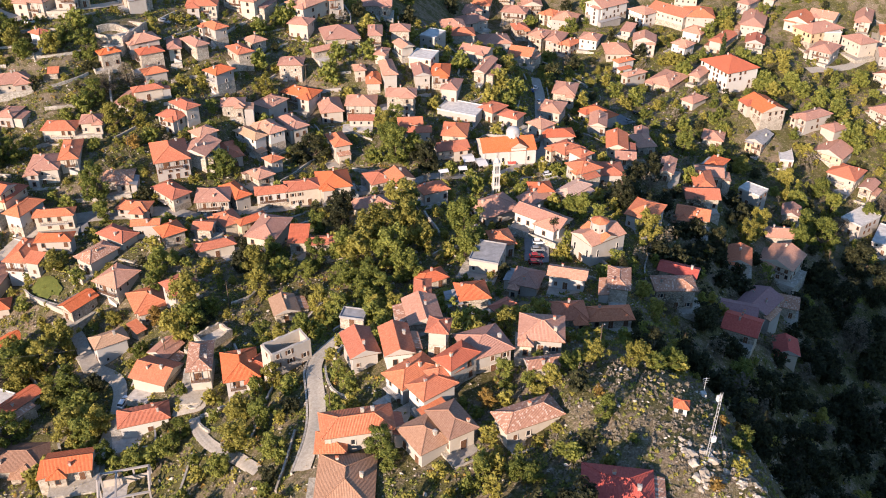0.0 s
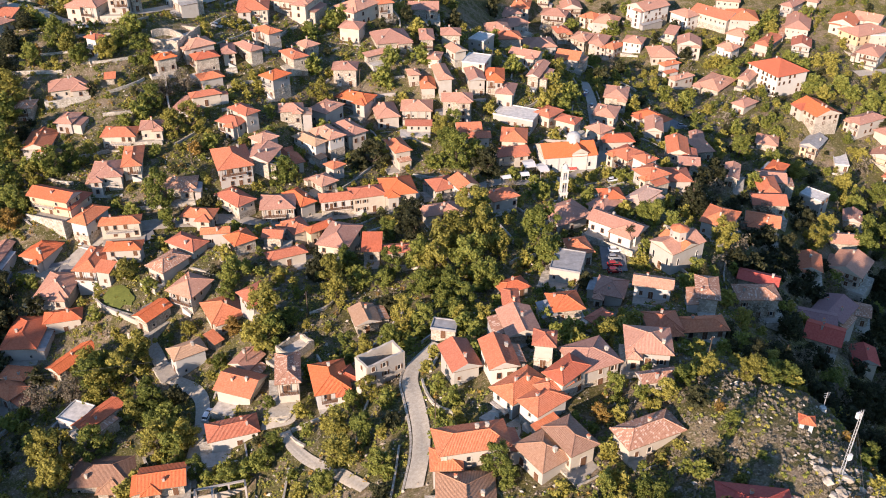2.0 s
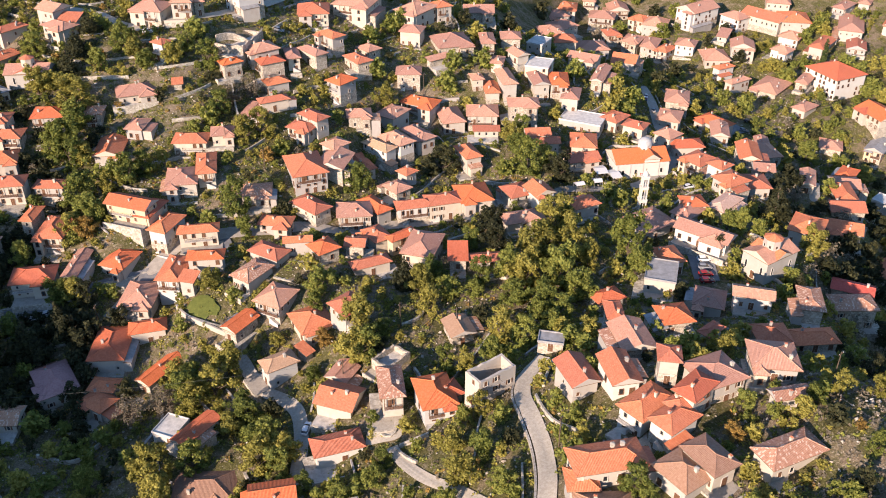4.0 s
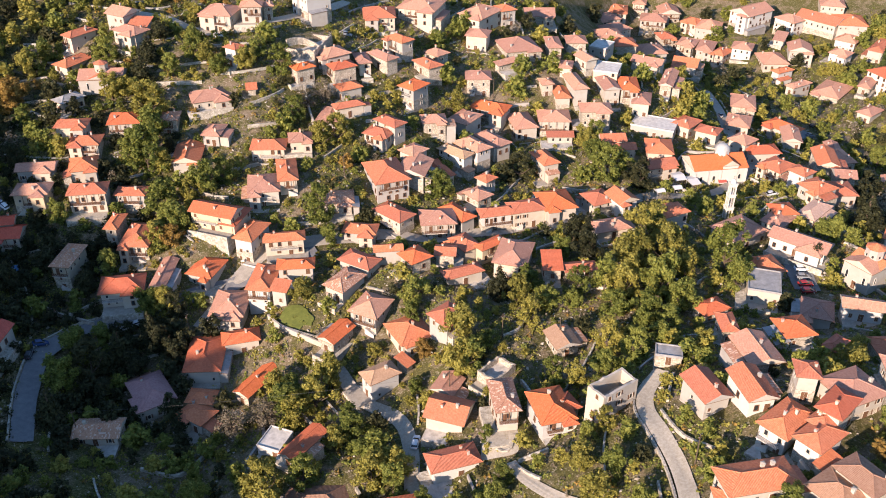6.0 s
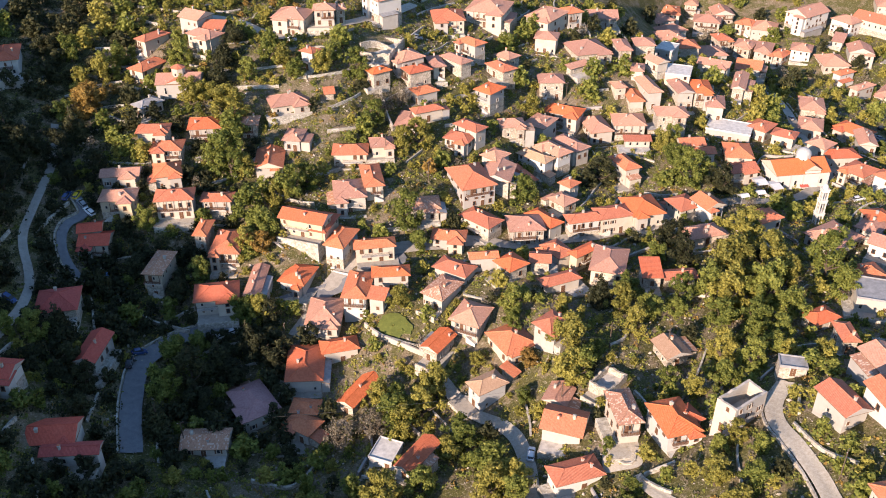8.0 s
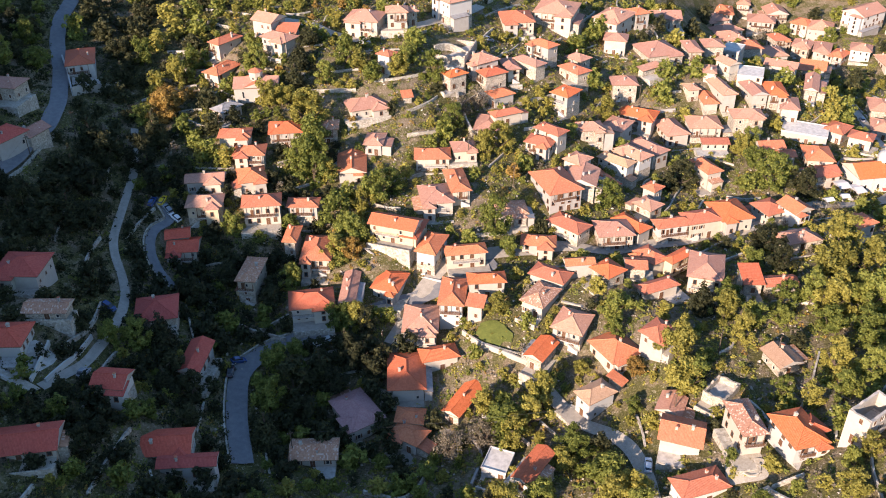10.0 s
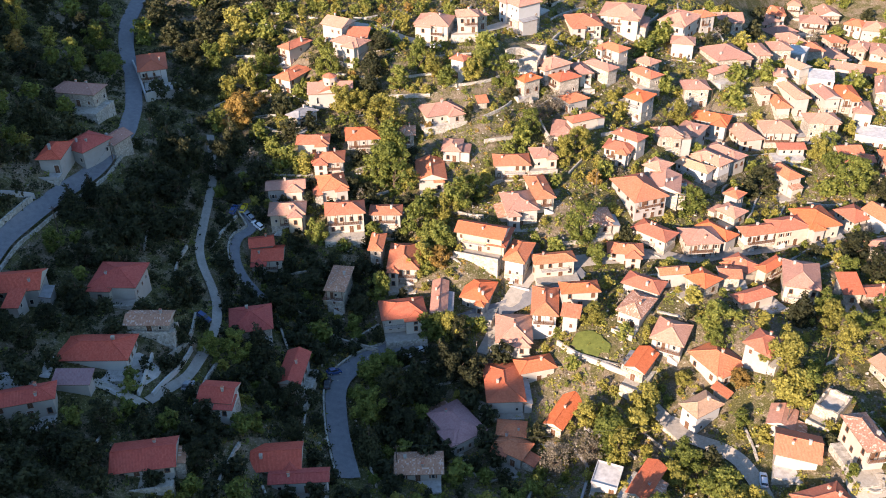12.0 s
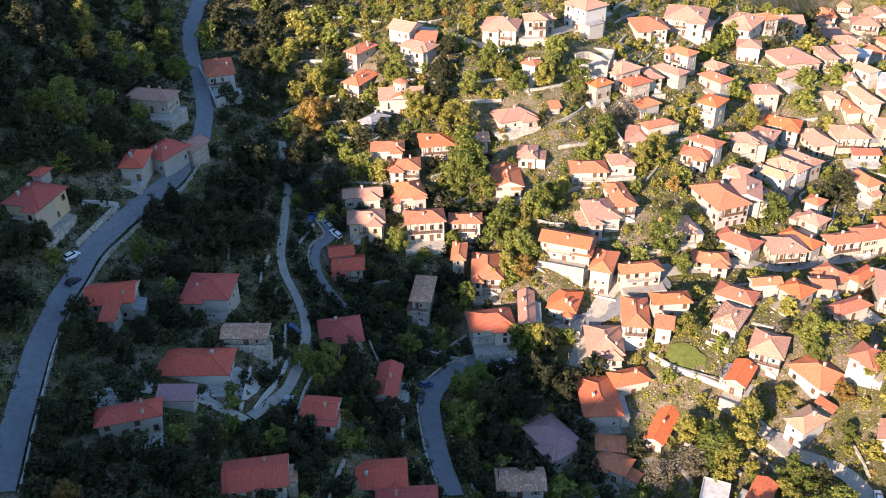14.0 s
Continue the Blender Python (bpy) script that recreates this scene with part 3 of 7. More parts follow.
plot(-90.4, 207.6, 25.4, -25, 9.0, 10.2, 5.3, "hip", "b", "w")
plot(-98.9, 199.7, 22.5, -32, 5.7, 9.7, 3.8, "gable", "o", "s")
plot(-125.2, 203.2, 17.9, 16, 10.3, 6.0, 4.2, "hip", "o", "w")
plot(-133.4, 197.5, 16.5, 4, 10.0, 14.9, 4.2, "hip", "o", "w")
plot(-118.7, 189.7, 14.4, -29, 5.3, 13.5, 3.4, "gable", "o", "s")
plot(-80.0, 200.5, 22.9, 30, 10.0, 11.0, 3.7, "hip", "r", "w")
plot(-70.3, 198.7, 29.8, 45, 8.2, 6.7, 3.3, "hip", "r", "w")
plot(-86.6, 185.8, 20.7, -56, 6.2, 9.2, 5.8, "hip", "t", "W")
plot(-80.7, 190.6, 20.4, 50, 3.3, 4.8, 2.2, "lean", "r", "s")
plot(-69.7, 179.4, 22.9, -25, 6.4, 7.5, 3.5, "gable", "b", "w")
plot(-69.3, 169.5, 23.9, -18, 10.1, 9.0, 3.7, "gable", "r", "w")
plot(-41.2, 192.0, 27.5, 20, 7.1, 8.3, 3.2, "gable", "t", "s")
plot(-57.9, 181.8, 26.6, -42, 5.6, 8.0, 3.6, "ruin", "n", "s")
plot(-57.0, 166.8, 30.9, 9, 6.1, 11.4, 6.0, "hip", "m", "w")
plot(-46.8, 163.0, 31.5, 16, 8.6, 11.4, 4.7, "hip", "o", "W")
plot(-43.5, 164.3, 31.0, 28, 5.5, 6.0, 3.7, "hip", "o", "W")
plot(-34.7, 159.0, 42.0, -54, 4.9, 10.0, 7.7, "ruin", "n", "w")
plot(-2.8, 200.0, 31.7, 26, 8.6, 6.0, 2.7, "hip", "o", "s")
plot(-4.6, 182.5, 40.2, 1, 4.5, 7.8, 3.9, "hip", "r", "s")
plot(-4.2, 163.9, 47.3, 12, 8.1, 10.6, 2.6, "gable", "b", "s")
plot(7.3, 174.2, 45.4, 11, 7.8, 7.7, 3.3, "hip", "o", "s")
plot(22.7, 196.9, 33.6, -19, 8.1, 8.8, 3.7, "hip", "b", "w")
plot(33.0, 195.5, 36.3, -14, 10.5, 5.7, 3.9, "gable", "b", "W")
plot(14.0, 167.4, 46.3, -49, 3.5, 6.3, 3.1, "hip", "r", "w")
plot(12.7, 208.4, 34.2, -16, 8.0, 10.0, 4.2, "flat", "g", "w")
plot(16.9, 218.8, 32.2, 14, 7.0, 8.8, 4.0, "hip", "r", "w")
plot(-17.3, 152.6, 46.8, 20, 6.9, 9.6, 3.7, "gable", "r", "w")
plot(-9.3, 150.1, 49.7, 12, 6.7, 10.3, 3.7, "gable", "r", "W")
plot(-20.5, 170.8, 41.0, -11, 5.7, 3.8, 2.3, "flat", "g", "s")
plot(-0.4, 147.9, 55.4, -8, 5.0, 5.6, 6.1, "hip", "r", "w")
plot(-5.6, 139.8, 50.1, -49, 6.9, 10.8, 5.6, "hip", "r", "W")
plot(-1.6, 134.2, 51.5, -51, 6.2, 9.0, 5.5, "hip", "r", "W")
plot(0.7, 138.0, 52.0, -51, 4.6, 7.1, 5.2, "hip", "r", "w")
plot(3.2, 140.1, 53.9, -45, 5.6, 8.7, 6.0, "hip", "o", "w")
plot(8.9, 146.9, 52.0, 24, 10.1, 9.3, 5.3, "hip", "b", "w")
plot(21.1, 150.3, 53.2, -6, 9.8, 9.2, 3.7, "hip", "b", "w")
plot(20.7, 138.3, 54.0, 12, 8.1, 3.8, 3.4, "gable", "m", "w")
plot(40.3, 175.0, 38.5, 5, 11.7, 6.3, 2.6, "hip", "r", "s")
plot(30.7, 174.6, 39.5, 4, 8.5, 8.0, 2.6, "hip", "r", "s")
plot(45.4, 190.7, 38.0, -10, 6.1, 10.6, 4.5, "hip", "m", "s")
plot(67.5, 214.0, 25.1, -24, 11.4, 6.4, 4.7, "gable", "d", "s")
plot(64.3, 205.8, 25.9, 1, 12.0, 7.8, 6.2, "hip", "m", "s")
plot(98.4, 250.9, 6.0, -16, 8.0, 11.3, 3.9, "gable", "r", "w")
plot(16.3, 124.4, 53.3, 25, 12.6, 6.3, 3.7, "hip", "m", "w")
plot(-2.6, 121.5, 50.8, -55, 8.6, 7.8, 4.3, "hip", "B", "w")
plot(2.2, 123.4, 52.6, 31, 6.6, 9.0, 4.3, "hip", "B", "w")
plot(-15.5, 124.8, 50.5, 12, 14.0, 7.3, 3.6, "hip", "r", "w")
plot(-20.1, 121.9, 47.9, 3, 6.2, 5.9, 3.5, "hip", "r", "w")
plot(-68.4, 154.8, 23.3, 19, 11.9, 6.5, 3.9, "hip", "r", "W")
plot(-80.6, 140.6, 22.6, 12, 10.2, 7.1, 2.9, "gable", "o", "s")
plot(-98.6, 151.7, 12.4, 4, 14.2, 9.8, 3.4, "hip", "B", "s")
plot(-102.9, 164.1, 18.1, -33, 5.0, 12.2, 3.1, "gable", "o", "W")
plot(-110.6, 168.9, 14.5, -20, 5.8, 6.8, 2.9, "flat", "w", "W")
plot(-255.2, 241.0, 59.3, 3, 6.9, 11.0, 4.1, "hip", "d", "w")
plot(-250.6, 250.7, 57.1, -27, 9.6, 11.4, 4.1, "hip", "d", "w")
plot(-244.9, 257.1, 55.2, -21, 6.6, 8.8, 2.4, "gable", "b", "s")
plot(-271.5, 221.8, 65.7, -14, 3.9, 5.1, 2.4, "hip", "d", "w")
plot(-270.0, 213.7, 63.8, -14, 10.8, 11.5, 6.4, "hip", "d", "c")
plot(-261.4, 277.5, 61.7, -10, 14.9, 8.6, 4.2, "hip", "b", "s")
plot(-249.8, 310.9, 56.8, 19, 9.8, 15.7, 5.6, "hip", "o", "W")
plot(-204.2, 328.7, 56.7, -35, 6.1, 11.8, 5.9, "hip", "r", "w")
plot(-203.4, 317.4, 50.5, -28, 7.5, 13.7, 5.0, "hip", "r", "w")
plot(-196.5, 291.0, 47.7, -37, 6.4, 9.3, 3.7, "hip", "g", "w")
plot(-191.4, 278.2, 44.5, 5, 10.6, 7.2, 4.1, "hip", "r", "w")
plot(-186.2, 273.3, 41.0, 5, 10.4, 8.1, 4.9, "hip", "r", "w")
plot(-184.1, 263.5, 37.6, 17, 8.8, 10.1, 4.3, "hip", "r", "w")
plot(-197.7, 261.0, 37.9, 8, 12.0, 6.6, 3.7, "gable", "b", "w")
plot(-195.8, 251.2, 35.4, 6, 11.1, 7.9, 6.6, "hip", "b", "c")
plot(-178.9, 251.2, 35.7, 9, 11.9, 7.8, 6.4, "hip", "r", "w")
plot(-200.0, 238.7, 27.8, 6, 9.3, 8.3, 5.1, "gable", "d", "w")
plot(-202.3, 241.8, 29.8, 14, 7.4, 6.1, 3.3, "gable", "d", "w")
plot(-178.3, 227.7, 27.0, -6, 6.1, 12.4, 8.0, "hip", "m", "c")
plot(-168.8, 241.9, 29.9, -3, 4.5, 9.5, 7.4, "hip", "r", "s")
plot(-160.8, 238.2, 27.6, -1, 9.2, 13.5, 5.4, "hip", "r", "w")
plot(-160.2, 217.7, 24.4, 11, 12.4, 9.1, 4.6, "hip", "o", "w")
plot(-150.4, 223.9, 23.9, -1, 4.8, 15.2, 3.7, "gable", "b", "w")
plot(-145.2, 186.2, 13.6, -55, 13.3, 9.4, 4.2, "hip", "v", "g")
plot(-153.8, 172.2, 13.8, 3, 11.6, 7.3, 2.6, "gable", "m", "w")
plot(-131.7, 179.1, 12.9, -31, 8.5, 6.6, 3.8, "hip", "r", "w")
plot(-131.8, 184.3, 13.5, -6, 7.5, 5.7, 3.6, "hip", "r", "w")
plot(-247.6, 193.5, 49.6, 10, 11.5, 9.0, 4.9, "gable", "d", "w")
plot(-245.3, 186.0, 49.6, 1, 4.0, 6.0, 2.3, "lean", "d", "w")
plot(-227.7, 202.3, 45.5, -1, 11.9, 10.9, 3.7, "hip", "d", "w")
plot(-216.3, 187.9, 43.5, 1, 10.8, 5.9, 2.3, "gable", "m", "s")
plot(-197.8, 204.9, 30.4, 13, 11.0, 10.9, 2.6, "hip", "d", "s")
plot(-225.0, 177.7, 43.0, 2, 16.2, 9.3, 3.1, "hip", "d", "W")
plot(-225.7, 165.8, 44.4, 2, 8.3, 4.3, 1.9, "lean", "v", "w")
plot(-233.2, 158.7, 46.0, 17, 13.2, 5.8, 4.7, "hip", "d", "w")
plot(-207.0, 150.4, 38.1, 11, 12.9, 8.7, 2.4, "gable", "d", "w")
plot(-197.7, 172.2, 35.2, -5, 8.1, 7.2, 5.5, "gable", "d", "W")
plot(-195.6, 169.1, 34.7, -4, 4.5, 4.3, 2.9, "lean", "d", "W")
plot(-185.1, 191.7, 25.7, -4, 6.2, 12.5, 3.6, "gable", "d", "w")
plot(-184.1, 162.7, 25.2, 6, 11.2, 8.6, 3.0, "gable", "d", "W")
plot(-178.4, 157.4, 25.1, 5, 13.1, 4.3, 3.5, "gable", "d", "W")
plot(-123.7, 358.3, 62.6, -54, 12.2, 11.5, 8.6, "hip", "b", "W")
plot(162.2, 367.3, 4.2, -61, 8.1, 17.0, 5.8, "hip", "b", "w")
plot(171.1, 363.2, 0.2, -56, 8.2, 10.0, 4.1, "hip", "b", "w")
plot(203.5, 382.8, -0.1, -60, 11.9, 15.2, 5.0, "hip", "b", "w")
plot(216.6, 413.4, 4.4, -58, 12.2, 15.9, 5.0, "gable", "r", "w")
plot(223.1, 434.9, 7.1, -11, 13.1, 12.3, 5.0, "gable", "b", "w")
plot(233.0, 458.6, 10.2, -20, 12.8, 17.1, 6.8, "hip", "r", "w")
plot(210.1, 443.3, 11.3, -68, 14.2, 12.1, 6.8, "hip", "b", "w")
plot(190.1, 435.4, 9.7, -38, 11.6, 16.3, 5.1, "hip", "b", "w")
plot(196.6, 452.2, 13.2, 2, 10.7, 9.3, 9.1, "flat", "w", "w")
plot(222.9, 472.7, 13.7, -25, 8.9, 23.3, 5.1, "hip", "b", "w")
plot(199.0, 466.7, 15.9, -35, 14.0, 12.3, 4.3, "gable", "b", "w")
plot(168.4, 352.6, -5.8, -42, 13.5, 13.7, 4.9, "gable", "b", "c")
plot(171.0, 341.1, -10.1, -42, 12.7, 13.5, 5.7, "hip", "r", "w")
plot(178.7, 334.3, -12.8, -40, 6.1, 10.9, 4.8, "gable", "b", "s")
plot(167.2, 311.9, -14.8, -53, 8.7, 13.9, 5.7, "flat", "w", "w")
plot(174.3, 303.7, -18.2, -33, 6.5, 16.1, 4.7, "flat", "w", "w")
plot(121.3, 279.1, -2.4, -6, 10.5, 8.0, 4.0, "gable", "b", "s")
plot(132.9, 298.7, -4.8, -21, 7.1, 9.5, 3.3, "gable", "b", "s")
plot(117.6, 261.7, -1.8, -38, 12.2, 13.7, 4.7, "gable", "b", "w")
plot(99.1, 228.9, 3.7, -42, 10.5, 12.5, 3.9, "gable", "v", "s")
plot(87.9, 215.7, 10.1, -19, 11.0, 7.8, 3.1, "gable", "v", "s")
plot(112.9, 240.4, -5.1, -20, 8.2, 8.1, 3.9, "gable", "m", "s")
plot(85.1, 204.0, 13.5, -28, 10.4, 9.8, 3.1, "gable", "d", "s")
plot(102.9, 211.9, -0.8, -12, 7.7, 8.6, 3.8, "gable", "d", "w")
plot(29.4, 104.4, 56.1, -8, 12.0, 8.8, 2.8, "hip", "d", "s")
plot(-16.6, 112.9, 47.2, 1, 10.8, 13.7, 3.4, "hip", "B", "w")
plot(-66.4, 133.6, 24.0, 16, 10.3, 7.7, 4.4, "ruin", "n", "g")
lane("main_a", 5.0, [(-248.6, 136.2, 47.5), (-252.1, 151.8, 48.6), (-256.2, 173.4, 49.8), (-257.7, 190.0, 50.5), (-257.2, 206.5, 51.5), (-253.5, 220.3, 51.7), (-249.8, 233.9, 51.2), (-246.2, 250.3, 50.8), (-245.7, 267.5, 50.8), (-248.9, 286.1, 51.3), (-254.5, 304.0, 53.1), (-262.5, 323.6, 57.0), (-266.4, 338.2, 59.8), (-267.3, 355.4, 62.2), (-267.8, 363.6, 63.4)])
lane("stream_lane", 2.3, [(-211.9, 168.0, 35.8), (-206.4, 179.0, 32.8), (-205.2, 189.8, 31.7), (-205.7, 201.9, 30.3), (-208.0, 211.6, 29.6), (-211.3, 219.3, 30.2), (-215.2, 225.9, 31.8), (-217.8, 232.9, 33.4), (-218.4, 240.9, 34.6), (-219.2, 250.8, 36.0), (-220.7, 265.3, 37.1), (-222.9, 274.2, 40.0), (-225.1, 283.0, 43.3)])
lane("lane_b", 2.6, [(-198.3, 221.8, 24.2), (-203.6, 226.4, 26.0), (-207.4, 231.8, 27.7), (-209.6, 237.5, 29.4), (-209.5, 244.2, 30.7), (-204.6, 247.4, 29.7), (-208.2, 251.8, 32.6), (-211.6, 255.5, 34.1)])
lane("main_c", 5.0, [(-169.0, 164.9, 15.9), (-173.1, 177.8, 17.0), (-175.6, 191.7, 17.9), (-174.5, 198.0, 17.7), (-169.7, 205.1, 17.1), (-162.5, 209.0, 16.7), (-155.1, 213.5, 16.8)])
lane("main_d", 5.0, [(-154.3, 214.1, 16.9), (-145.9, 219.3, 17.0), (-133.4, 225.4, 18.1), (-125.2, 230.0, 19.6), (-116.9, 235.1, 20.8), (-109.2, 239.1, 21.9)])
lane("lane_top", 4.5, [(-189.5, 345.0, 58.2), (-177.5, 341.0, 58.1), (-167.6, 335.8, 56.5), (-158.7, 333.1, 54.9), (-149.3, 337.0, 55.4), (-138.2, 343.2, 55.5), (-130.2, 354.3, 54.5), (-121.4, 364.4, 53.1), (-112.7, 378.8, 52.3)])
lane("street_mid", 4.5, [(-138.2, 210.0, 14.5), (-130.6, 228.8, 19.1), (-124.7, 238.7, 21.7), (-111.9, 242.7, 22.5), (-100.4, 245.5, 22.4), (-88.9, 249.7, 22.0), (-76.3, 247.1, 20.9), (-66.3, 252.5, 19.8), (-52.1, 255.7, 19.1), (-41.3, 259.3, 18.7)])
lane("lane_church", 4.5, [(-41.3, 259.3, 18.7), (-30.3, 266.3, 18.2), (-17.0, 269.3, 18.8), (-4.8, 279.6, 18.6), (9.0, 281.2, 17.8), (21.6, 285.4, 16.7), (33.5, 297.3, 16.1), (39.2, 306.1, 16.2), (38.7, 327.4, 15.1), (41.6, 365.2, 12.7), (41.4, 387.0, 11.3)])
lane("plaza_lot", 9.0, [(60.9, 343.9, 8.4), (69.6, 354.5, 5.2), (80.8, 364.1, 2.4)])
lane("lane_near", 3.5, [(-26.0, 121.1, 40.6), (-24.9, 129.2, 40.2), (-24.9, 137.2, 39.7), (-26.4, 145.9, 39.1), (-28.4, 154.9, 37.3), (-27.2, 161.3, 36.6), (-24.6, 164.8, 37.0), (-22.0, 167.5, 37.2)])
lane("lane_left", 3.5, [(-75.8, 140.8, 18.1), (-77.4, 151.3, 17.0), (-77.6, 161.4, 16.6), (-79.8, 172.1, 16.1), (-84.6, 177.9, 15.0), (-90.2, 180.8, 14.2), (-95.6, 188.5, 14.5), (-98.0, 193.6, 15.0), (-101.5, 195.2, 15.1)])
lane("lane_ravine", 2.5, [(-35.5, 125.7, 35.8), (-41.3, 132.1, 33.0), (-48.6, 138.6, 29.3), (-54.3, 147.7, 25.5), (-56.0, 152.4, 24.3)])
lane("car_park", 7.0, [(26.8, 213.0, 27.2), (27.5, 219.6, 26.6), (27.9, 229.9, 25.6)])
lane("street_far", 5.0, [(177.3, 419.1, 3.5), (187.7, 422.7, 2.8), (200.5, 427.7, 2.0), (209.4, 434.7, 2.5), (214.5, 439.2, 2.8), (224.0, 455.1, 4.9), (234.1, 477.4, 8.1)])
for x, y, z in ((-334, 91, 86), (-333, 250, 100), (-313, 413, 96), (-152, 33, 19), (-0.4, 39.4, 31.3), (121, 84, -23), (46.2, 112.3, 54.9), (44.1, 123.9, 53.8), (50.5, 131.3, 52.4), (25.9, 130.8, 54.4), (32.6, 137.3, 53.5), (43.2, 108.1, 54.2), (49.6, 106.4, 53.1), (69, 126, 30), (61, 156, 32), (263, 173, -19), (304, 373, 12), (224, 508, 39), (-150, 514, 93), (1.4, 519.9, 54.8), (117, 171, -25), (137, 139, -38), (168, 202, -38), (193, 156, -44), (85, 142, 6)):
    spot(x, y, z)


# ---- ground: one sheet through the sills of the houses and the lanes ----
def fitted_ground():
    pts = []
    for x, y, eave, turn, w, d, h, *_ in PLOTS:
        a = radians(turn)
        pts.append((x + math.sin(a) * d * 0.5, y - math.cos(a) * d * 0.5, eave - h))
    for _, _, line in LANES:
        pts += line
    pts += SPOTS
    pts = np.array(pts)
    n, s = len(pts), 100.0
    xy = pts[:, :2] / s

    def kernel(q):
        r2 = ((q[:, None] - xy[None]) ** 2).sum(-1)
        return 0.5 * r2 * np.log(np.maximum(r2, 1e-12))

    top = np.c_[np.ones(n), xy]
    a = np.zeros((n + 3, n + 3))
    a[:n, :n], a[:n, n:], a[n:, :n] = kernel(xy) + 0.004 * np.eye(n), top, top.T
    sol = np.linalg.solve(a, np.r_[pts[:, 2], np.zeros(3)])

    def height(q):
        q = np.atleast_2d(q) / s
        out = np.empty(len(q))
        for i in range(0, len(q), 8000):
            b = q[i:i + 8000]
            out[i:i + 8000] = kernel(b) @ sol[:n] + np.c_[np.ones(len(b)), b] @ sol[n:]
        return out

    return height


RAW = fitted_ground()
RIDGE = np.array([(-193, -50, 85), (-240, -1, 97), (-296, 38, 117), (-334, 129, 126), (-360, 232, 129), (-384, 393, 140), (-383, 610, 151)], float)


# past its first point the spur is an unseen extension that shades the ravine
SPUR = np.array([(52, 106, 52), (62, 78, 61), (80, 25, 89), (109, -65, 131)], float)


def ridge_height(q):
    """The flank of the mountain that shades the western side, and the spur above the ravine. Both run on out of view,
    shaped so that their shadows fall there.
    """
    best = np.full(len(q), -1e3)
    for a, b in list(zip(RIDGE[:-1], RIDGE[1:])) + list(zip(SPUR[:-1], SPUR[1:])):
        ab = b[:2] - a[:2]
        k = np.clip(((q - a[:2]) @ ab) / (ab @ ab), 0, 1)
        d = np.linalg.norm(q - (a[:2] + k[:, None] * ab), axis=1)
        best = np.maximum(best, a[2] + k * (b[2] - a[2]) - 1.25 * d)
    return best


def heights(q):
    q = np.atleast_2d(np.asarray(q, float))
    inside = np.clip(q, (-345, 5), (310, 545))
    z = RAW(inside)
    off = np.linalg.norm(q - inside, axis=1)
    z = np.clip(z, -45, 130) + np.where(q[:, 1] > 545, 0.18, 0.0) * off
    r = ridge_height(q)
    k = 6.0
    m = np.maximum(z, r)
    return m + np.log(np.exp((z - m) / k) + np.exp((r - m) / k)) * k


SHEET = {}


def ground_at(x, y):
    """Height of the ground sheet."""
    if SHEET and -299 < x < 216 and 89 < y < 437:
        u, v = (x + 300) / 2.4, (y - 88) / 2.4
        i, j = int(u), int(v)
        u, v, z = u - i, v - j, SHEET["z"]
        return float((z[j, i] * (1 - u) + z[j, i + 1] * u) * (1 - v) + (z[j + 1, i] * (1 - u) + z[j + 1, i + 1] * u) * v)
    return float(heights([(x, y)])[0])


def build_ground():
    xs = np.r_[-3000, -1800, -1000, -700, np.arange(-520, -301, 20), np.arange(-300, 220, 2.4), np.arange(220, 420, 14), 600, 1000, 1800, 3000]
    ys = np.r_[-2500, -1200, -600, -300, -150, np.arange(-100, 87, 16), np.arange(88, 440, 2.4), np.arange(442, 690, 12), 800, 1100, 1900, 3000]
    gx, gy = np.meshgrid(xs, ys)
    q = np.c_[gx.ravel(), gy.ravel()]
    z = heights(q)
    for i in range(len(q)):
        x, y = q[i]
        if -320 < x < 240 and 70 < y < 455:
            z[i] += 0.45 * noise.noise(Vector((x * 0.13, y * 0.13, 0))) + 0.22 * noise.noise(Vector((x * 0.4, y * 0.4, 3)))
    nx, ny = len(xs), len(ys)
    i0, j0 = int(np.searchsorted(xs, -300.0 - 1e-6)), int(np.searchsorted(ys, 88.0 - 1e-6))
    SHEET["z"] = z.reshape(ny, nx)[j0:j0 + 147, i0:i0 + 217]
    idx = np.arange(nx * ny).reshape(ny, nx)
    faces = np.stack([idx[:-1, :-1], idx[:-1, 1:], idx[1:, 1:], idx[1:, :-1]], -1).reshape(-1, 4)
    me = mesh_of("ground", np.c_[q, z].tolist(), faces.tolist(), [GROUND], smooth=True)
    tagged(new("ground", me), "dry grassy hillside with earth, stones and terraces", "ground", kind="structure")


build_ground()


# ---- lanes ----
def smooth_line(line, step=2.0):
    p = np.array(line, float)[:, :2]
    s = np.r_[0, np.cumsum(np.linalg.norm(np.diff(p, axis=0), axis=1))]
    n = max(3, int(s[-1] / step))
    t = np.linspace(0, s[-1], n)
    out = np.c_[np.interp(t, s, p[:, 0]), np.interp(t, s, p[:, 1])]
    for _ in range(3):
        out[1:-1] = 0.25 * out[:-2] + 0.5 * out[1:-1] + 0.25 * out[2:]
    return out


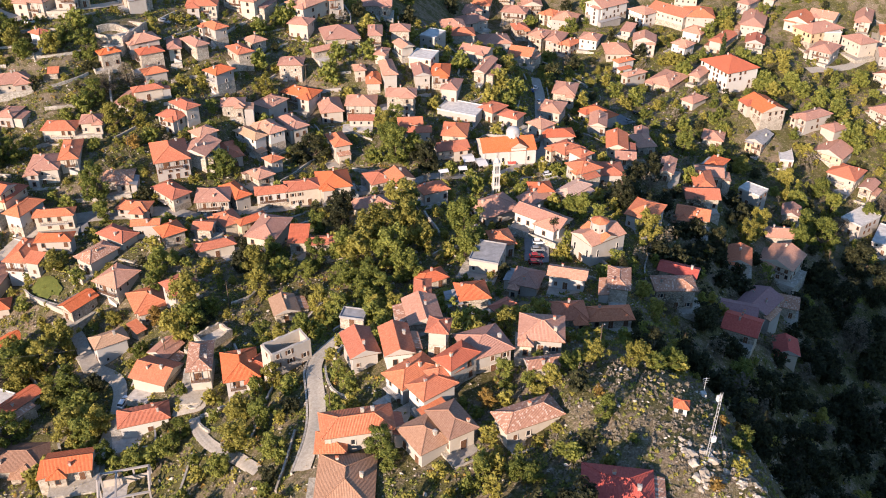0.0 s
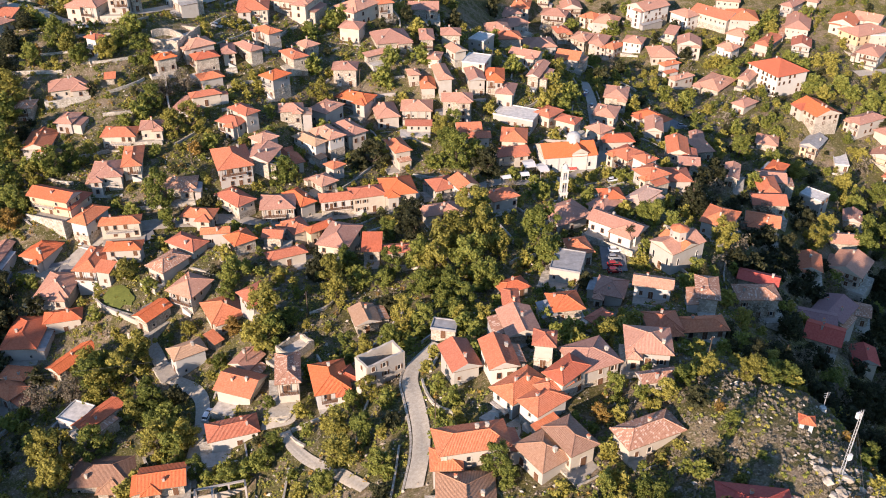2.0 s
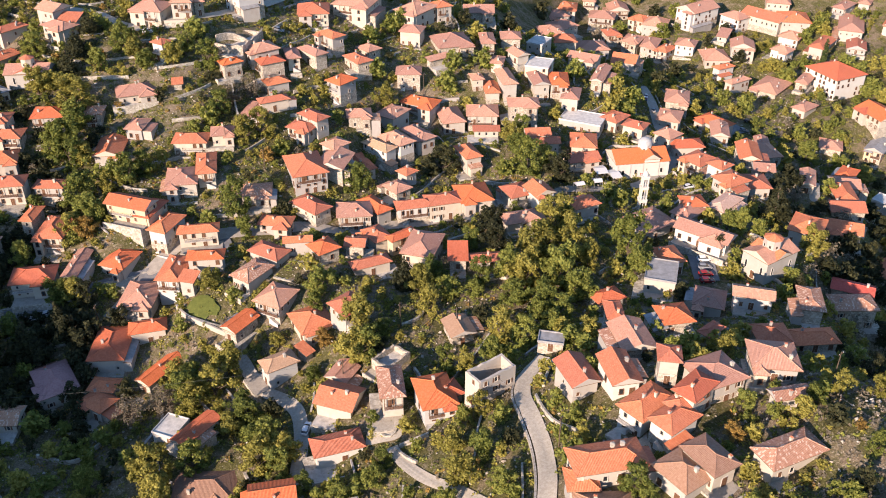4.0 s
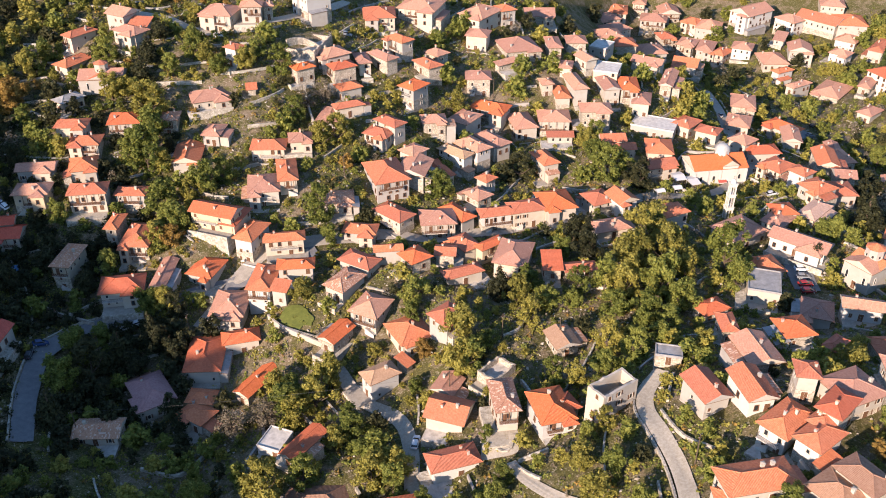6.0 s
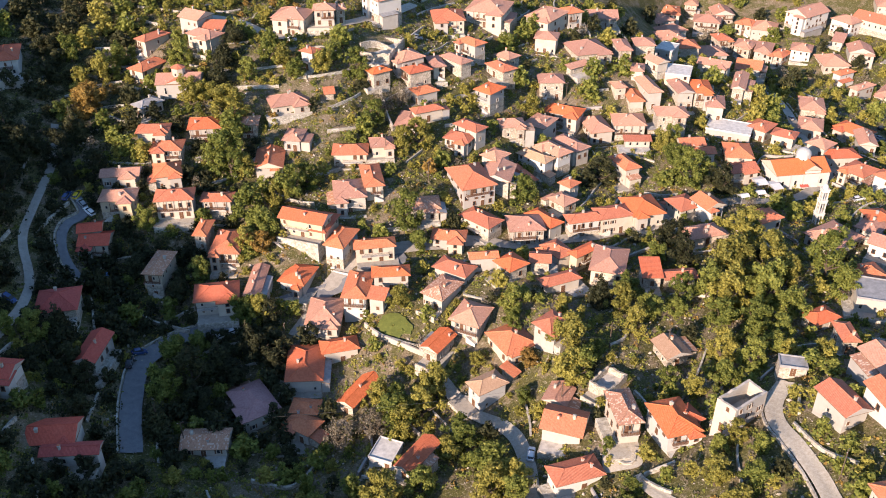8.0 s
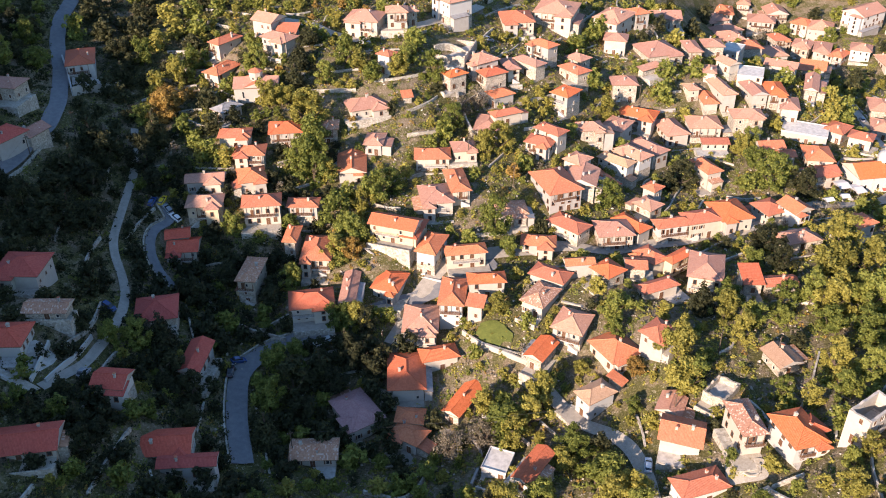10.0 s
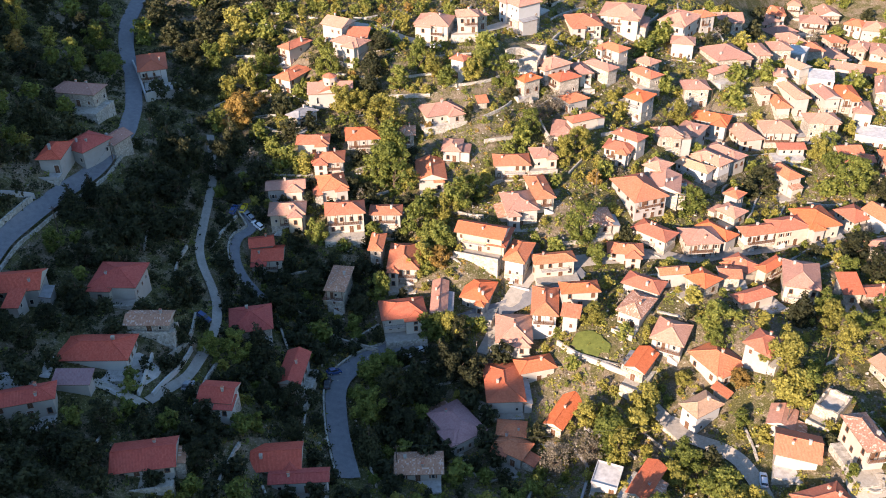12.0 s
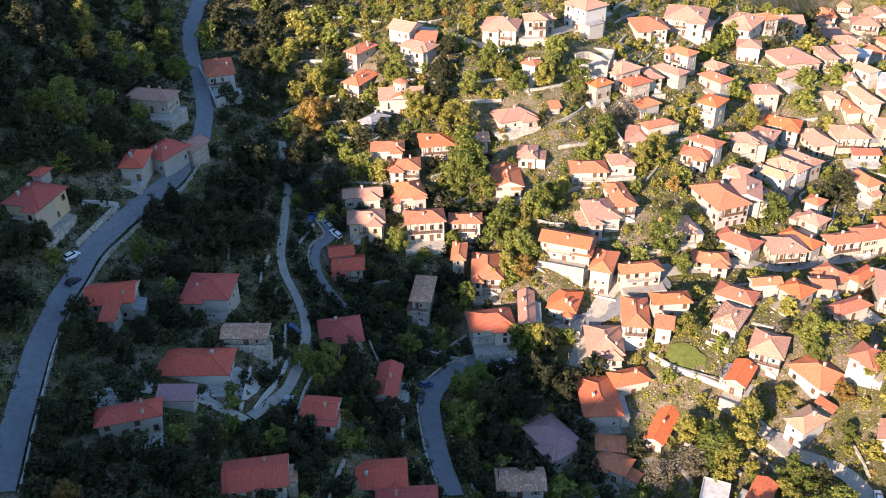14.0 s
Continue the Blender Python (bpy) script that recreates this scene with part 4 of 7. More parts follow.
def strip(name, line, width, mat, label, lift=0.32, category="road"):
    c = smooth_line(line)
    d = np.gradient(c, axis=0)
    d /= np.linalg.norm(d, axis=1)[:, None]
    side = np.c_[-d[:, 1], d[:, 0]]
    cols = 5
    zc = heights(c)
    verts = []
    for i in range(len(c)):
        for j in range(cols):
            o = (j / (cols - 1) - 0.5) * width
            q = c[i] + side[i] * o
            zz = max(ground_at(*q), zc[i]) if abs(o) < width * 0.4 else max(ground_at(*q), zc[i] - 0.3)
            verts.append((q[0], q[1], zz + lift + 0.25 * (1 - abs(2 * o / width)) * 0.2))
    faces = [(i * cols + j, i * cols + j + 1, (i + 1) * cols + j + 1, (i + 1) * cols + j) for i in range(len(c) - 1) for j in range(cols - 1)]
    ob = new(name, mesh_of(name, verts, faces, [mat], smooth=True))
    tagged(ob, label, category, kind="structure")
    return c, side


def parapet(line, offset, label, mat=WALLSTONE, high=0.9, thick=0.45, name="retaining_wall"):
    c = smooth_line(line)
    d = np.gradient(c, axis=0)
    d /= np.linalg.norm(d, axis=1)[:, None]
    side = np.c_[-d[:, 1], d[:, 0]]
    s = Solid()
    rng = random.Random(len(c))
    rows = []
    for p, n in zip(c, side):
        z = ground_at(*(p + n * offset))
        hh = high + rng.uniform(-0.08, 0.08)
        rows.append([(*(p + n * (offset - thick / 2)), z - 1.5), (*(p + n * (offset - thick / 2)), z + hh), (*(p + n * (offset + thick / 2)), z + hh), (*(p + n * (offset + thick / 2)), z - 1.5)])
    for a, b in zip(rows[:-1], rows[1:]):
        for i in range(3):
            s.face([a[i], b[i], b[i + 1], a[i + 1]])
    s.face(rows[0]), s.face(rows[-1][::-1])
    tagged(new(name, s.mesh(name, [mat])), label, "wall", group="stone walls")


LANE_LOOK = {"lane_b": ("road", ASPHALT, "narrow grey lane with a low wall"), "stream_lane": ("road", PAVED, "narrow paved lane along the stream"),
             "main_a": ("road", ASPHALT, "grey asphalt road winding up through the trees"), "main_c": ("road", ASPHALT, "asphalt village road in the shade"),
             "main_d": ("road", ASPHALT, "asphalt road climbing into the village"), "street_mid": ("road", PAVED, "paved village street between the houses"),
             "lane_church": ("road", PAVED, "paved street and square by the church"), "plaza_lot": ("pavement", ASPHALT, "small asphalt parking area"),
             "car_park": ("pavement", ASPHALT, "asphalt yard with parked cars")}
for lane_name, lane_width, lane_line in LANES:
    kind_name, lane_mat, lane_label = LANE_LOOK.get(lane_name, ("pavement", GRAVEL, "pale narrow village lane"))
    strip(kind_name, lane_line, lane_width, lane_mat, lane_label)
    if lane_name == "main_a":
        parapet(lane_line[:9], -lane_width / 2 - 0.5, "low pale stone wall along the road")
    if lane_name in ("lane_b", "main_c", "lane_near"):
        parapet(lane_line, lane_width / 2 + 0.4, "low rubble stone wall beside the lane", high=0.7)


def occupied(x, y, gap):
    for px, py, _, turn, w, d, *_ in PLOTS:
        if abs(px - x) < 16 and abs(py - y) < 16:
            a = radians(turn)
            u, v = (x - px) * math.cos(a) + (y - py) * math.sin(a), -(x - px) * math.sin(a) + (y - py) * math.cos(a)
            if abs(u) < w / 2 + gap and abs(v) < d / 2 + gap:
                return True
    return False


LANE_POINTS = np.concatenate([smooth_line(line, 3.0) for _, _, line in LANES])
LANE_HALF = np.concatenate([np.full(len(smooth_line(line, 3.0)), width / 2) for _, width, line in LANES])


def on_lane(x, y, gap):
    return bool((np.hypot(LANE_POINTS[:, 0] - x, LANE_POINTS[:, 1] - y) < LANE_HALF + gap).any())


# ---- houses ----
PANES = {}


def window_mesh(w, h, shutters, frame_mat):
    """One frame ring, deeper at the sill, with its pane and shutters as parts of their own."""
    s = Solid()
    inner = [(-w / 2 + 0.05, 0.05), (w / 2 - 0.05, 0.05), (w / 2 - 0.05, h - 0.05), (-w / 2 + 0.05, h - 0.05)]
    outer = [(-w / 2 - 0.13, -0.12), (w / 2 + 0.13, -0.12), (w / 2 + 0.09, h + 0.09), (-w / 2 - 0.09, h + 0.09)]
    deep = (-0.17, -0.17, -0.09, -0.09)
    for i in range(4):
        j = (i + 1) % 4
        a, c, d, e = inner[i], inner[j], outer[i], outer[j]
        s.face([(d[0], deep[i], d[1]), (e[0], deep[j], e[1]), (c[0], -0.06, c[1]), (a[0], -0.06, a[1])])
        s.face([(a[0], -0.06, a[1]), (c[0], -0.06, c[1]), (c[0], 0.02, c[1]), (a[0], 0.02, a[1])])
        s.face([(e[0], deep[j], e[1]), (d[0], deep[i], d[1]), (d[0], 0.02, d[1]), (e[0], 0.02, e[1])])
    me = s.mesh("window", [frame_mat])
    s.face([(px, 0.02, pz) for px, pz in inner], 1)
    plain_one = s.mesh("window", [frame_mat, GLASS])
    pane = Solid()
    pane.box(-w / 2, -0.03, 0, w / 2, 0.02, h)
    leaf = Solid()
    leaf.box(0.01, -0.09, 0.0, w * 0.5 - 0.01, -0.03, h, taper=0.012)
    PANES[me.name] = (pane.mesh("pane", [GLASS]), leaf.mesh("shutter", [WOOD]), w, plain_one, s.mesh("window", [frame_mat, WOOD]), shutters)
    return me


def add_window(me, parent, m, far=False, shut=False):
    """A window with its pane or closed shutters and, on some, a pair of open shutters; a distant one is a single piece."""
    pane, leaf, w, plain_one, closed_one, shutters = PANES[me.name]
    if far:
        part("window", closed_one if shut else plain_one, parent, m @ Matrix.Translation((0, -0.03, 0)))
        return
    win = part("window", me, parent, m)
    if shut:
        part("shutter", leaf, win, pose(-w / 2, 0, 0))
        part("shutter", leaf, win)
        return
    part("pane", pane, win)
    if shutters:
        part("shutter", leaf, win, pose(-w - 0.14, 0, 0))
        part("shutter", leaf, win, pose(w / 2 + 0.14, 0, 0))


def door_mesh(w, h):
    s = Solid()
    s.box(-w / 2 - 0.1, -0.08, -0.3, w / 2 + 0.1, 0.02, h + 0.12, 0)
    s.box(-w / 2, -0.12, -0.25, -0.02, 0, h, 1)
    s.box(0.02, -0.12, -0.25, w / 2, 0, h, 1)
    return s.mesh("door", [MARBLE, WOOD])


WINDOWS = [window_mesh(0.78, 1.2, False, FRAME), window_mesh(0.82, 1.3, False, WOOD), window_mesh(0.78, 1.2, True, FRAME), window_mesh(0.66, 0.9, False, FRAME),
           window_mesh(1.1, 1.9, False, WOOD)]
DOOR = door_mesh(1.2, 2.1)


def chimney_mesh(h, k):
    """A plastered stack with a stepped head, in one piece."""
    s = Solid()
    r = 0.24 if k else 0.3
    steps = ((-1.2, r), (h, r), (h, r + 0.08), (h + 0.1, r + 0.08), (h + 0.1, r - 0.04), (h + 0.32, r - 0.06), (h + 0.32, r + 0.09), (h + 0.42, 0.05))
    for (z0, r0), (z1, r1) in zip(steps[:-1], steps[1:]):
        s.ring(0, 0, z0, r0 * 1.41, z1, r1 * 1.41, 4, 1 if z0 > h + 0.3 and k else 0, math.pi / 4)
    return s.mesh("chimney", [WALLS["w"], TILES["r"]])


CHIMNEYS = [chimney_mesh(0.7, 0), chimney_mesh(0.95, 1), chimney_mesh(0.6, 1)]


def roof_mesh(kind, w, d, mat, rise):
    """A tiled roof with boarded eaves. Its underside lies at height 0 on the outline."""
    s, t = Solid(), 0.16
    X, Y = w / 2, d / 2
    corners = [(-X, -Y), (X, -Y), (X, Y), (-X, Y)]
    if kind == "lean":
        zs = [0, 0, rise, rise]
        top = [(x, y, z + t) for (x, y), z in zip(corners, zs)]
        low = [(x, y, z) for (x, y), z in zip(corners, zs)]
        s.face(top, 0)
        s.face(low[::-1], 1)
        for i in range(4):
            j = (i + 1) % 4
            s.face([low[i], low[j], top[j], top[i]], 1)
        return s.mesh("roof", [mat, SOFFIT, mat])
    low = [(x, y, 0) for x, y in corners]
    top = [(x, y, t) for x, y in corners]
    s.face(low[::-1], 1)
    for i in range(4):
        j = (i + 1) % 4
        s.face([low[i], low[j], top[j], top[i]], 1)
    along_x = w >= d
    if kind == "cross":
        along_x = not along_x if w >= d else along_x
    half, run = (X, Y) if along_x else (Y, X)
    if kind == "hip":
        r = max(half - run, 0.05 * half)
    else:
        r = half
    R = [(-r, 0, rise + t), (r, 0, rise + t)] if along_x else [(0, -r, rise + t), (0, r, rise + t)]
    if along_x:
        s.face([top[0], top[1], R[1], R[0]], 0), s.face([top[2], top[3], R[0], R[1]], 0)
        ends = ([top[1], top[2], R[1]], [top[3], top[0], R[0]])
    else:
        s.face([top[1], top[2], R[1], R[0]], 0), s.face([top[3], top[0], R[0], R[1]], 0)
        ends = ([top[0], top[1], R[0]], [top[2], top[3], R[1]])
    for e in ends:
        s.face(e, 0 if kind == "hip" else 2)
    # ridge and hip tiles
    caps = [(R[0], R[1])]
    if kind == "hip":
        near = (0, 3, 1, 2) if along_x else (0, 1, 2, 3)
        caps += [(top[near[0]], R[0]), (top[near[1]], R[0]), (top[near[2]], R[1]), (top[near[3]], R[1])]
    for a, b in caps:
        if (Vector(a) - Vector(b)).length > 0.4:
            s.cap(a, b, 0.12)
    return s.mesh("roof", [mat, SOFFIT, WALLS["w"]])


HOUSE_COUNT = [0]


def house(x, y, eave, turn, w, d, h, roof, tile, wall):
    rng = random.Random(int(x * 7 + y * 131))
    HOUSE_COUNT[0] += 1
    a = radians(turn)
    front = (x + math.sin(a) * d * 0.5, y - math.cos(a) * d * 0.5)
    base = eave - h
    root = new("house" if roof not in ("lean", "flat", "ruin") or h > 5.5 else ("ruin" if roof == "ruin" else "outbuilding"))
    root.matrix_world = pose(x, y, base, 0, 0, turn)
    over = 0.72 if roof not in ("flat", "ruin") else 0.02
    X, Y = max(w / 2 - over, 1.0), max(d / 2 - over, 1.0)
    gmin = min(ground_at(x + cx * math.cos(a) - cy * math.sin(a), y + cx * math.sin(a) + cy * math.cos(a)) for cx in (-X, X) for cy in (-Y, Y))
    foot = min(-1.5, gmin - base - 1.0)
    wm = WALLS[wall]
    size = "small" if w * d < 45 else ("large" if w * d > 130 else "two-storey")
    if roof == "ruin" and wall == "g":
        # an unfinished concrete frame with open bays and bare gable rafters
        for px in (-X, -X / 3, X / 3, X):
            for py in (-Y, 0, Y):
                if abs(px) == X or abs(py) == Y:
                    s = Solid()
                    s.box(px - 0.2, py - 0.2, foot, px + 0.2, py + 0.2, h - 0.35)
                    part("column", s.mesh("column", [wm]), root)
        for x0, y0, x1, y1 in ((-X - 0.22, -Y - 0.22, X + 0.22, -Y + 0.22), (-X - 0.22, Y - 0.22, X + 0.22, Y + 0.22), (-X - 0.22, -Y + 0.22, -X + 0.22, Y - 0.22), (X - 0.22, -Y + 0.22, X + 0.22, Y - 0.22),
                               (-X / 3 - 0.2, -Y + 0.22, -X / 3 + 0.2, Y - 0.22)):
            s = Solid()
            s.box(x0, y0, h - 0.35, x1, y1, h)
            part("beam", s.mesh("beam", [wm]), root)
        for px in (-X, X):
            for sy in (-1, 1):
                s = Solid()
                s.tube((px, sy * Y, h), (px, 0, h + Y * 0.5), 0.24, 0.24, 4)
                part("rafter", s.mesh("rafter", [wm]), root)
        s = Solid()
        s.box(-X - 0.1, -Y - 0.1, foot, X + 0.1, -Y + 0.12, h * 0.22)
        s.box(X - 0.12, -Y + 0.12, foot, X + 0.1, Y, h * 0.4)
        s.box(-X + 0.1, Y - 0.12, foot, X - 0.12, Y + 0.1, h * 0.5)
        part("wall", s.mesh("wall", [WALLS["w"]]), root, label="unplastered low infill wall")
        s = Solid()
        s.box(-X, -Y + 0.12, foot, X - 0.12, Y - 0.12, h * 0.06)
        part("floor", s.mesh("floor", [CONCRETE]), root, label="bare concrete floor slab")
        tagged(root, "roofless grey concrete frame of an unfinished house", "ruin", group="village houses")
    elif roof == "ruin":
        t = 0.55
        for length, off, rot in ((2 * X, Y, 0), (2 * X, Y, 180), (2 * Y - 2 * t, X, 90), (2 * Y - 2 * t, X, -90)):
            s, n = Solid(), 7
            tops = [h - rng.uniform(0, 0.2) * h * (1 if wall == "s" else 0.25) for _ in range(n + 1)]
            us = [-length / 2 + length * k / n for k in range(n + 1)]
            for k in range(n):
                u0, u1, z0, z1 = us[k], us[k + 1], tops[k], tops[k + 1]
                s.face([(u0, 0, foot), (u1, 0, foot), (u1, 0, z1), (u0, 0, z0)])
                s.face([(u1, t, foot), (u0, t, foot), (u0, t, z0), (u1, t, z1)])
                s.face([(u0, 0, z0), (u1, 0, z1), (u1, t, z1), (u0, t, z0)])
            s.face([(us[0], t, foot), (us[0], 0, foot), (us[0], 0, tops[0]), (us[0], t, tops[0])])
            s.face([(us[-1], 0, foot), (us[-1], t, foot), (us[-1], t, tops[-1]), (us[-1], 0, tops[-1])])
            o = Vector((0, -off, 0))
            o.rotate(Euler((0, 0, radians(rot))))
            part("wall", s.mesh("wall", [wm]), root, pose(o.x, o.y, 0, 0, 0, rot))
        s = Solid()
        s.box(-X + t, -Y + t, foot, X - t, Y - t, h * 0.42)
        part("floor", s.mesh("floor", [CONCRETE]), root, label="bare rubble-strewn floor")
        tagged(root, "roofless %s shell of an unfinished house" % WALL_WORDS[wall], "ruin", group="village houses")
    elif roof == "flat":
        s = Solid()
        s.box(-X, -Y, foot, X, Y, h - 0.3)
        part("wall", s.mesh("wall", [wm]), root)
        s = Solid()
        s.box(-X - 0.15, -Y - 0.15, h - 0.3, X + 0.15, Y + 0.15, h)
        for x0, y0, x1, y1 in ((-X - 0.15, -Y - 0.15, X + 0.15, -Y + 0.05), (-X - 0.15, Y - 0.05, X + 0.15, Y + 0.15), (-X - 0.15, -Y + 0.05, -X + 0.05, Y - 0.05), (X - 0.05, -Y + 0.05, X + 0.15, Y - 0.05)):
            s.box(x0, y0, h, x1, y1, h + 0.3)
        part("roof", s.mesh("roof", [FLAT_WHITE if tile == "w" else FLAT_GREY]), root)
        tagged(root, "%s %s building with a flat %s roof" % (size, WALL_WORDS[wall], TILE_WORDS[tile]), "house", group="village houses")
    else:
        mat = TILES.get(tile, FLAT_GREY if tile == "g" else FLAT_WHITE)
        pitch = rng.uniform(0.36, 0.46)
        rise = (d if roof == "lean" else min(w, d) / 2) * (0.22 if roof == "lean" else pitch)
        part("roof", roof_mesh(roof, w, d, mat, rise), root, pose(0, 0, h))
        s = Solid()
        s.box(-X, -Y, foot, X, Y, h)
        part("wall", s.mesh("wall", [wm]), root)
        if wall in "wWcg" and h > 4.8 and rng.random() < 0.5:
            s = Solid()
            s.box(-X - 0.05, -Y - 0.05, foot, X + 0.05, Y + 0.05, h * rng.uniform(0.36, 0.5))
            part("stone_ground_floor", s.mesh("stone_ground_floor", [WALLS["s"]]), root, label="rubble stone ground floor")
        if roof in ("hip", "gable") and w > 7.6 and d > 6.5 and rng.random() < 0.5:
            ww, out = w * rng.uniform(0.34, 0.5), rng.uniform(0.9, 2.0)
            deep = max(d * 0.5 + out, ww * 1.02)
            wx, wy = rng.choice((-1, 1)) * (w - ww) * 0.5 * rng.uniform(0.7, 1.0), -d / 2 - out + deep / 2
            drop = rng.uniform(0.08, 0.5)
            part("wing_roof", roof_mesh("hip", ww, deep, mat, ww / 2 * pitch), root, pose(wx, wy, h - drop))
            s = Solid()
            s.box(wx - ww / 2 + 0.5, -d / 2 - out + 0.55, foot, wx + ww / 2 - 0.5, 0, h - drop)
            wing = part("wing_wall", s.mesh("wing_wall", [wm]), root)
            for fl in range(max(1, int(h / 2.3))):
                add_window(WINDOWS[1], root, pose(wx, -d / 2 - out + 0.55, 0.9 + fl * (h - 0.2) / max(1, int(h / 2.3))), y > 267)
        side = rng.choice((-1, 1))
        sx, sy = x + side * math.cos(a) * (w / 2 + 1.5), y + side * math.sin(a) * (w / 2 + 1.5)
        if w * d > 40 and rng.random() < 0.4 and not occupied(sx, sy, 1.4) and not on_lane(sx, sy, 1.2):
            aw, ad, ah = rng.uniform(2.0, 3.4), rng.uniform(0.5, 0.8) * d, min(h - 0.8, rng.uniform(2.3, 3.2))
            cx, cy = side * (X + aw / 2), rng.uniform(-0.3, 0.1) * d
            sheet = rng.choice((mat, mat, TILES["m"], FLAT_GREY))
            part("lean_to_roof", roof_mesh("lean", ad + 0.4, aw + 0.3, sheet, 0.6), root, pose(cx, cy, ah, 0, 0, 90 * side))
            s = Solid()
            s.box(cx - aw / 2 + 0.15, cy - ad / 2, foot, cx + aw / 2 - 0.1, cy + ad / 2, ah)
            part("lean_to_wall", s.mesh("lean_to_wall", [rng.choice((wm, WALLS["s"], WALLS["g"]))]), root)
        for k in range(1 if w * d < 70 else rng.choice((1, 1, 2))):
            if roof == "lean" or w * d < 28:
                break
            cx, cy = rng.uniform(-0.32, 0.32) * w, rng.uniform(-0.3, 0.3) * d
            edge = min(w / 2 - abs(cx), d / 2 - abs(cy)) if roof == "hip" else (d / 2 - abs(cy) if w >= d else w / 2 - abs(cx))
            part("chimney", rng.choice(CHIMNEYS), root, pose(cx, cy, h + min(rise, edge * pitch * 1.0) + 0.1, 0, 0, 0))
        tagged(root, "%s %s house with a %s %s roof" % (size, WALL_WORDS[wall], TILE_WORDS[tile], "hipped" if roof == "hip" else ("lean-to" if roof == "lean" else "gabled")), "house", group="village houses")
    room = 0.0
    for reach in (1.2, 2.2, 3.4, 4.6):
        if any(occupied(front[0] + math.cos(a) * k * w + math.sin(a) * reach, front[1] + math.sin(a) * k * w - math.cos(a) * reach, 0.4) for k in (-0.45, 0, 0.45)):
            break
        room = reach
    if room and rng.random() < 0.85 and w * d > 30 and math.cos(a) > 0.3:
        # a walled terrace in front of the house, and often beside it
        front_w, side_w = room * rng.uniform(0.7, 1.0), rng.choice((0.0, 1.2, 2.6))
        x0, x1 = (-X - side_w, X) if rng.random() < 0.5 else (-X, X + side_w)
        z = rng.uniform(-0.15, 0.1)
        s = Solid()
        s.box(x0, -Y - front_w, z - 6, x1, -Y, z)
        if side_w:
            s.box(x0, -Y, z - 6, -X, Y * 0.7, z) if x0 < -X else s.box(X, -Y, z - 6, x1, Y * 0.7, z)
        ter = part("terrace", s.mesh("terrace", [WALLSTONE]), root)
        s = Solid()
        s.box(x0 + 0.3, -Y - front_w + 0.3, z, x1 - 0.05, -Y, z + 0.04)
        part("paving", s.mesh("paving", [rng.choice((PAVED, GRAVEL, CONCRETE))]), ter)
        if rng.random() < 0.5:
            s = Solid()
            s.box(x0, -Y - front_w, z, x1, -Y - front_w + 0.28, z + rng.uniform(0.5, 0.95))
            part("parapet", s.mesh("parapet", [WALLSTONE if rng.random() < 0.6 else wm]), ter)
    if roof == "ruin" and h < 5:
        return root
    if roof == "hip" and h > 4.6 and rng.random() < 0.3 and math.cos(a) > 0.4:
        s, n, sgn = Solid(), 9, rng.choice((-1, 1))
        x_low = sgn * X * 0.95
        for k in range(n):
            u0, u1 = x_low - sgn * 0.3 * k, x_low - sgn * 0.3 * (k + 1)
            z1 = 0.18 * (k + 1)
            s.face([(u0, -Y - 1.0, z1 - 0.18), (u0, -Y, z1 - 0.18), (u0, -Y, z1), (u0, -Y - 1.0, z1)])
            s.face([(u0, -Y - 1.0, z1), (u0, -Y, z1), (u1, -Y, z1), (u1, -Y - 1.0, z1)])
            s.face([(u0, -Y - 1.0, -1), (u0, -Y - 1.0, z1), (u1, -Y - 1.0, z1), (u1, -Y - 1.0, -1)])
        s.face([(u1, -Y - 1.0, -1), (u1, -Y - 1.0, z1), (u1, -Y, z1), (u1, -Y, -1)])
        part("outside_stair", s.mesh("outside_stair", [MARBLE]), root, label="stone outside stair")
    # windows on the walls turned to the valley
    floors = max(1, int(h / 2.3))
    kind = WINDOWS[rng.choice((0, 0, 1, 1, 2, 3))]
    for wx, length, off, rot in ((0, 2 * X, Y, 0), (1, 2 * Y, X, 90), (2, 2 * Y, X, -90)):
        ang = radians(turn + rot)
        facing = math.cos(ang)
        if facing < -0.15:
            continue
        n = max(1, int(length / (2.6 if wall != "s" else 3.1)))
        if length < 2.6:
            continue
        for fl in range(floors):
            z = 0.85 + fl * (h - 0.2) / floors
            if h < 3.2:
                z = 0.8
            for i in range(n):
                if rng.random() < (0.3 if rot == 0 else 0.5):
                    continue
                u = (i + 0.5 + rng.uniform(-0.14, 0.14)) / n * length - length / 2
                world_u = Vector((u, -off, 0))
                world_u.rotate(Euler((0, 0, radians(rot))))
                m = pose(world_u.x, world_u.y, z, 0, 0, rot)
                if fl == 0 and rot == 0 and i == n // 2 and roof not in ("lean",):
                    part("door", DOOR, root, pose(world_u.x, world_u.y, 0.1, 0, 0, rot))
                else:
                    add_window(kind, root, m, y > 267, rng.random() < 0.35)
    # a balcony on some fronts
    if roof in ("hip", "gable") and floors > 1 and w > 6.0 and rng.random() < 0.6 and math.cos(a) > 0.4:
        bw, z = w * rng.uniform(0.4, 0.75), (h - 0.3) / floors * (floors - 1) + 0.05
        bx = rng.uniform(-0.5, 0.5) * (2 * X - bw)
        s = Solid()
        s.box(bx - bw / 2, -Y - 1.1, z - 0.16, bx + bw / 2, -Y, z)
        bal = part("balcony", s.mesh("balcony", [CONCRETE]), root)
        s = Solid()
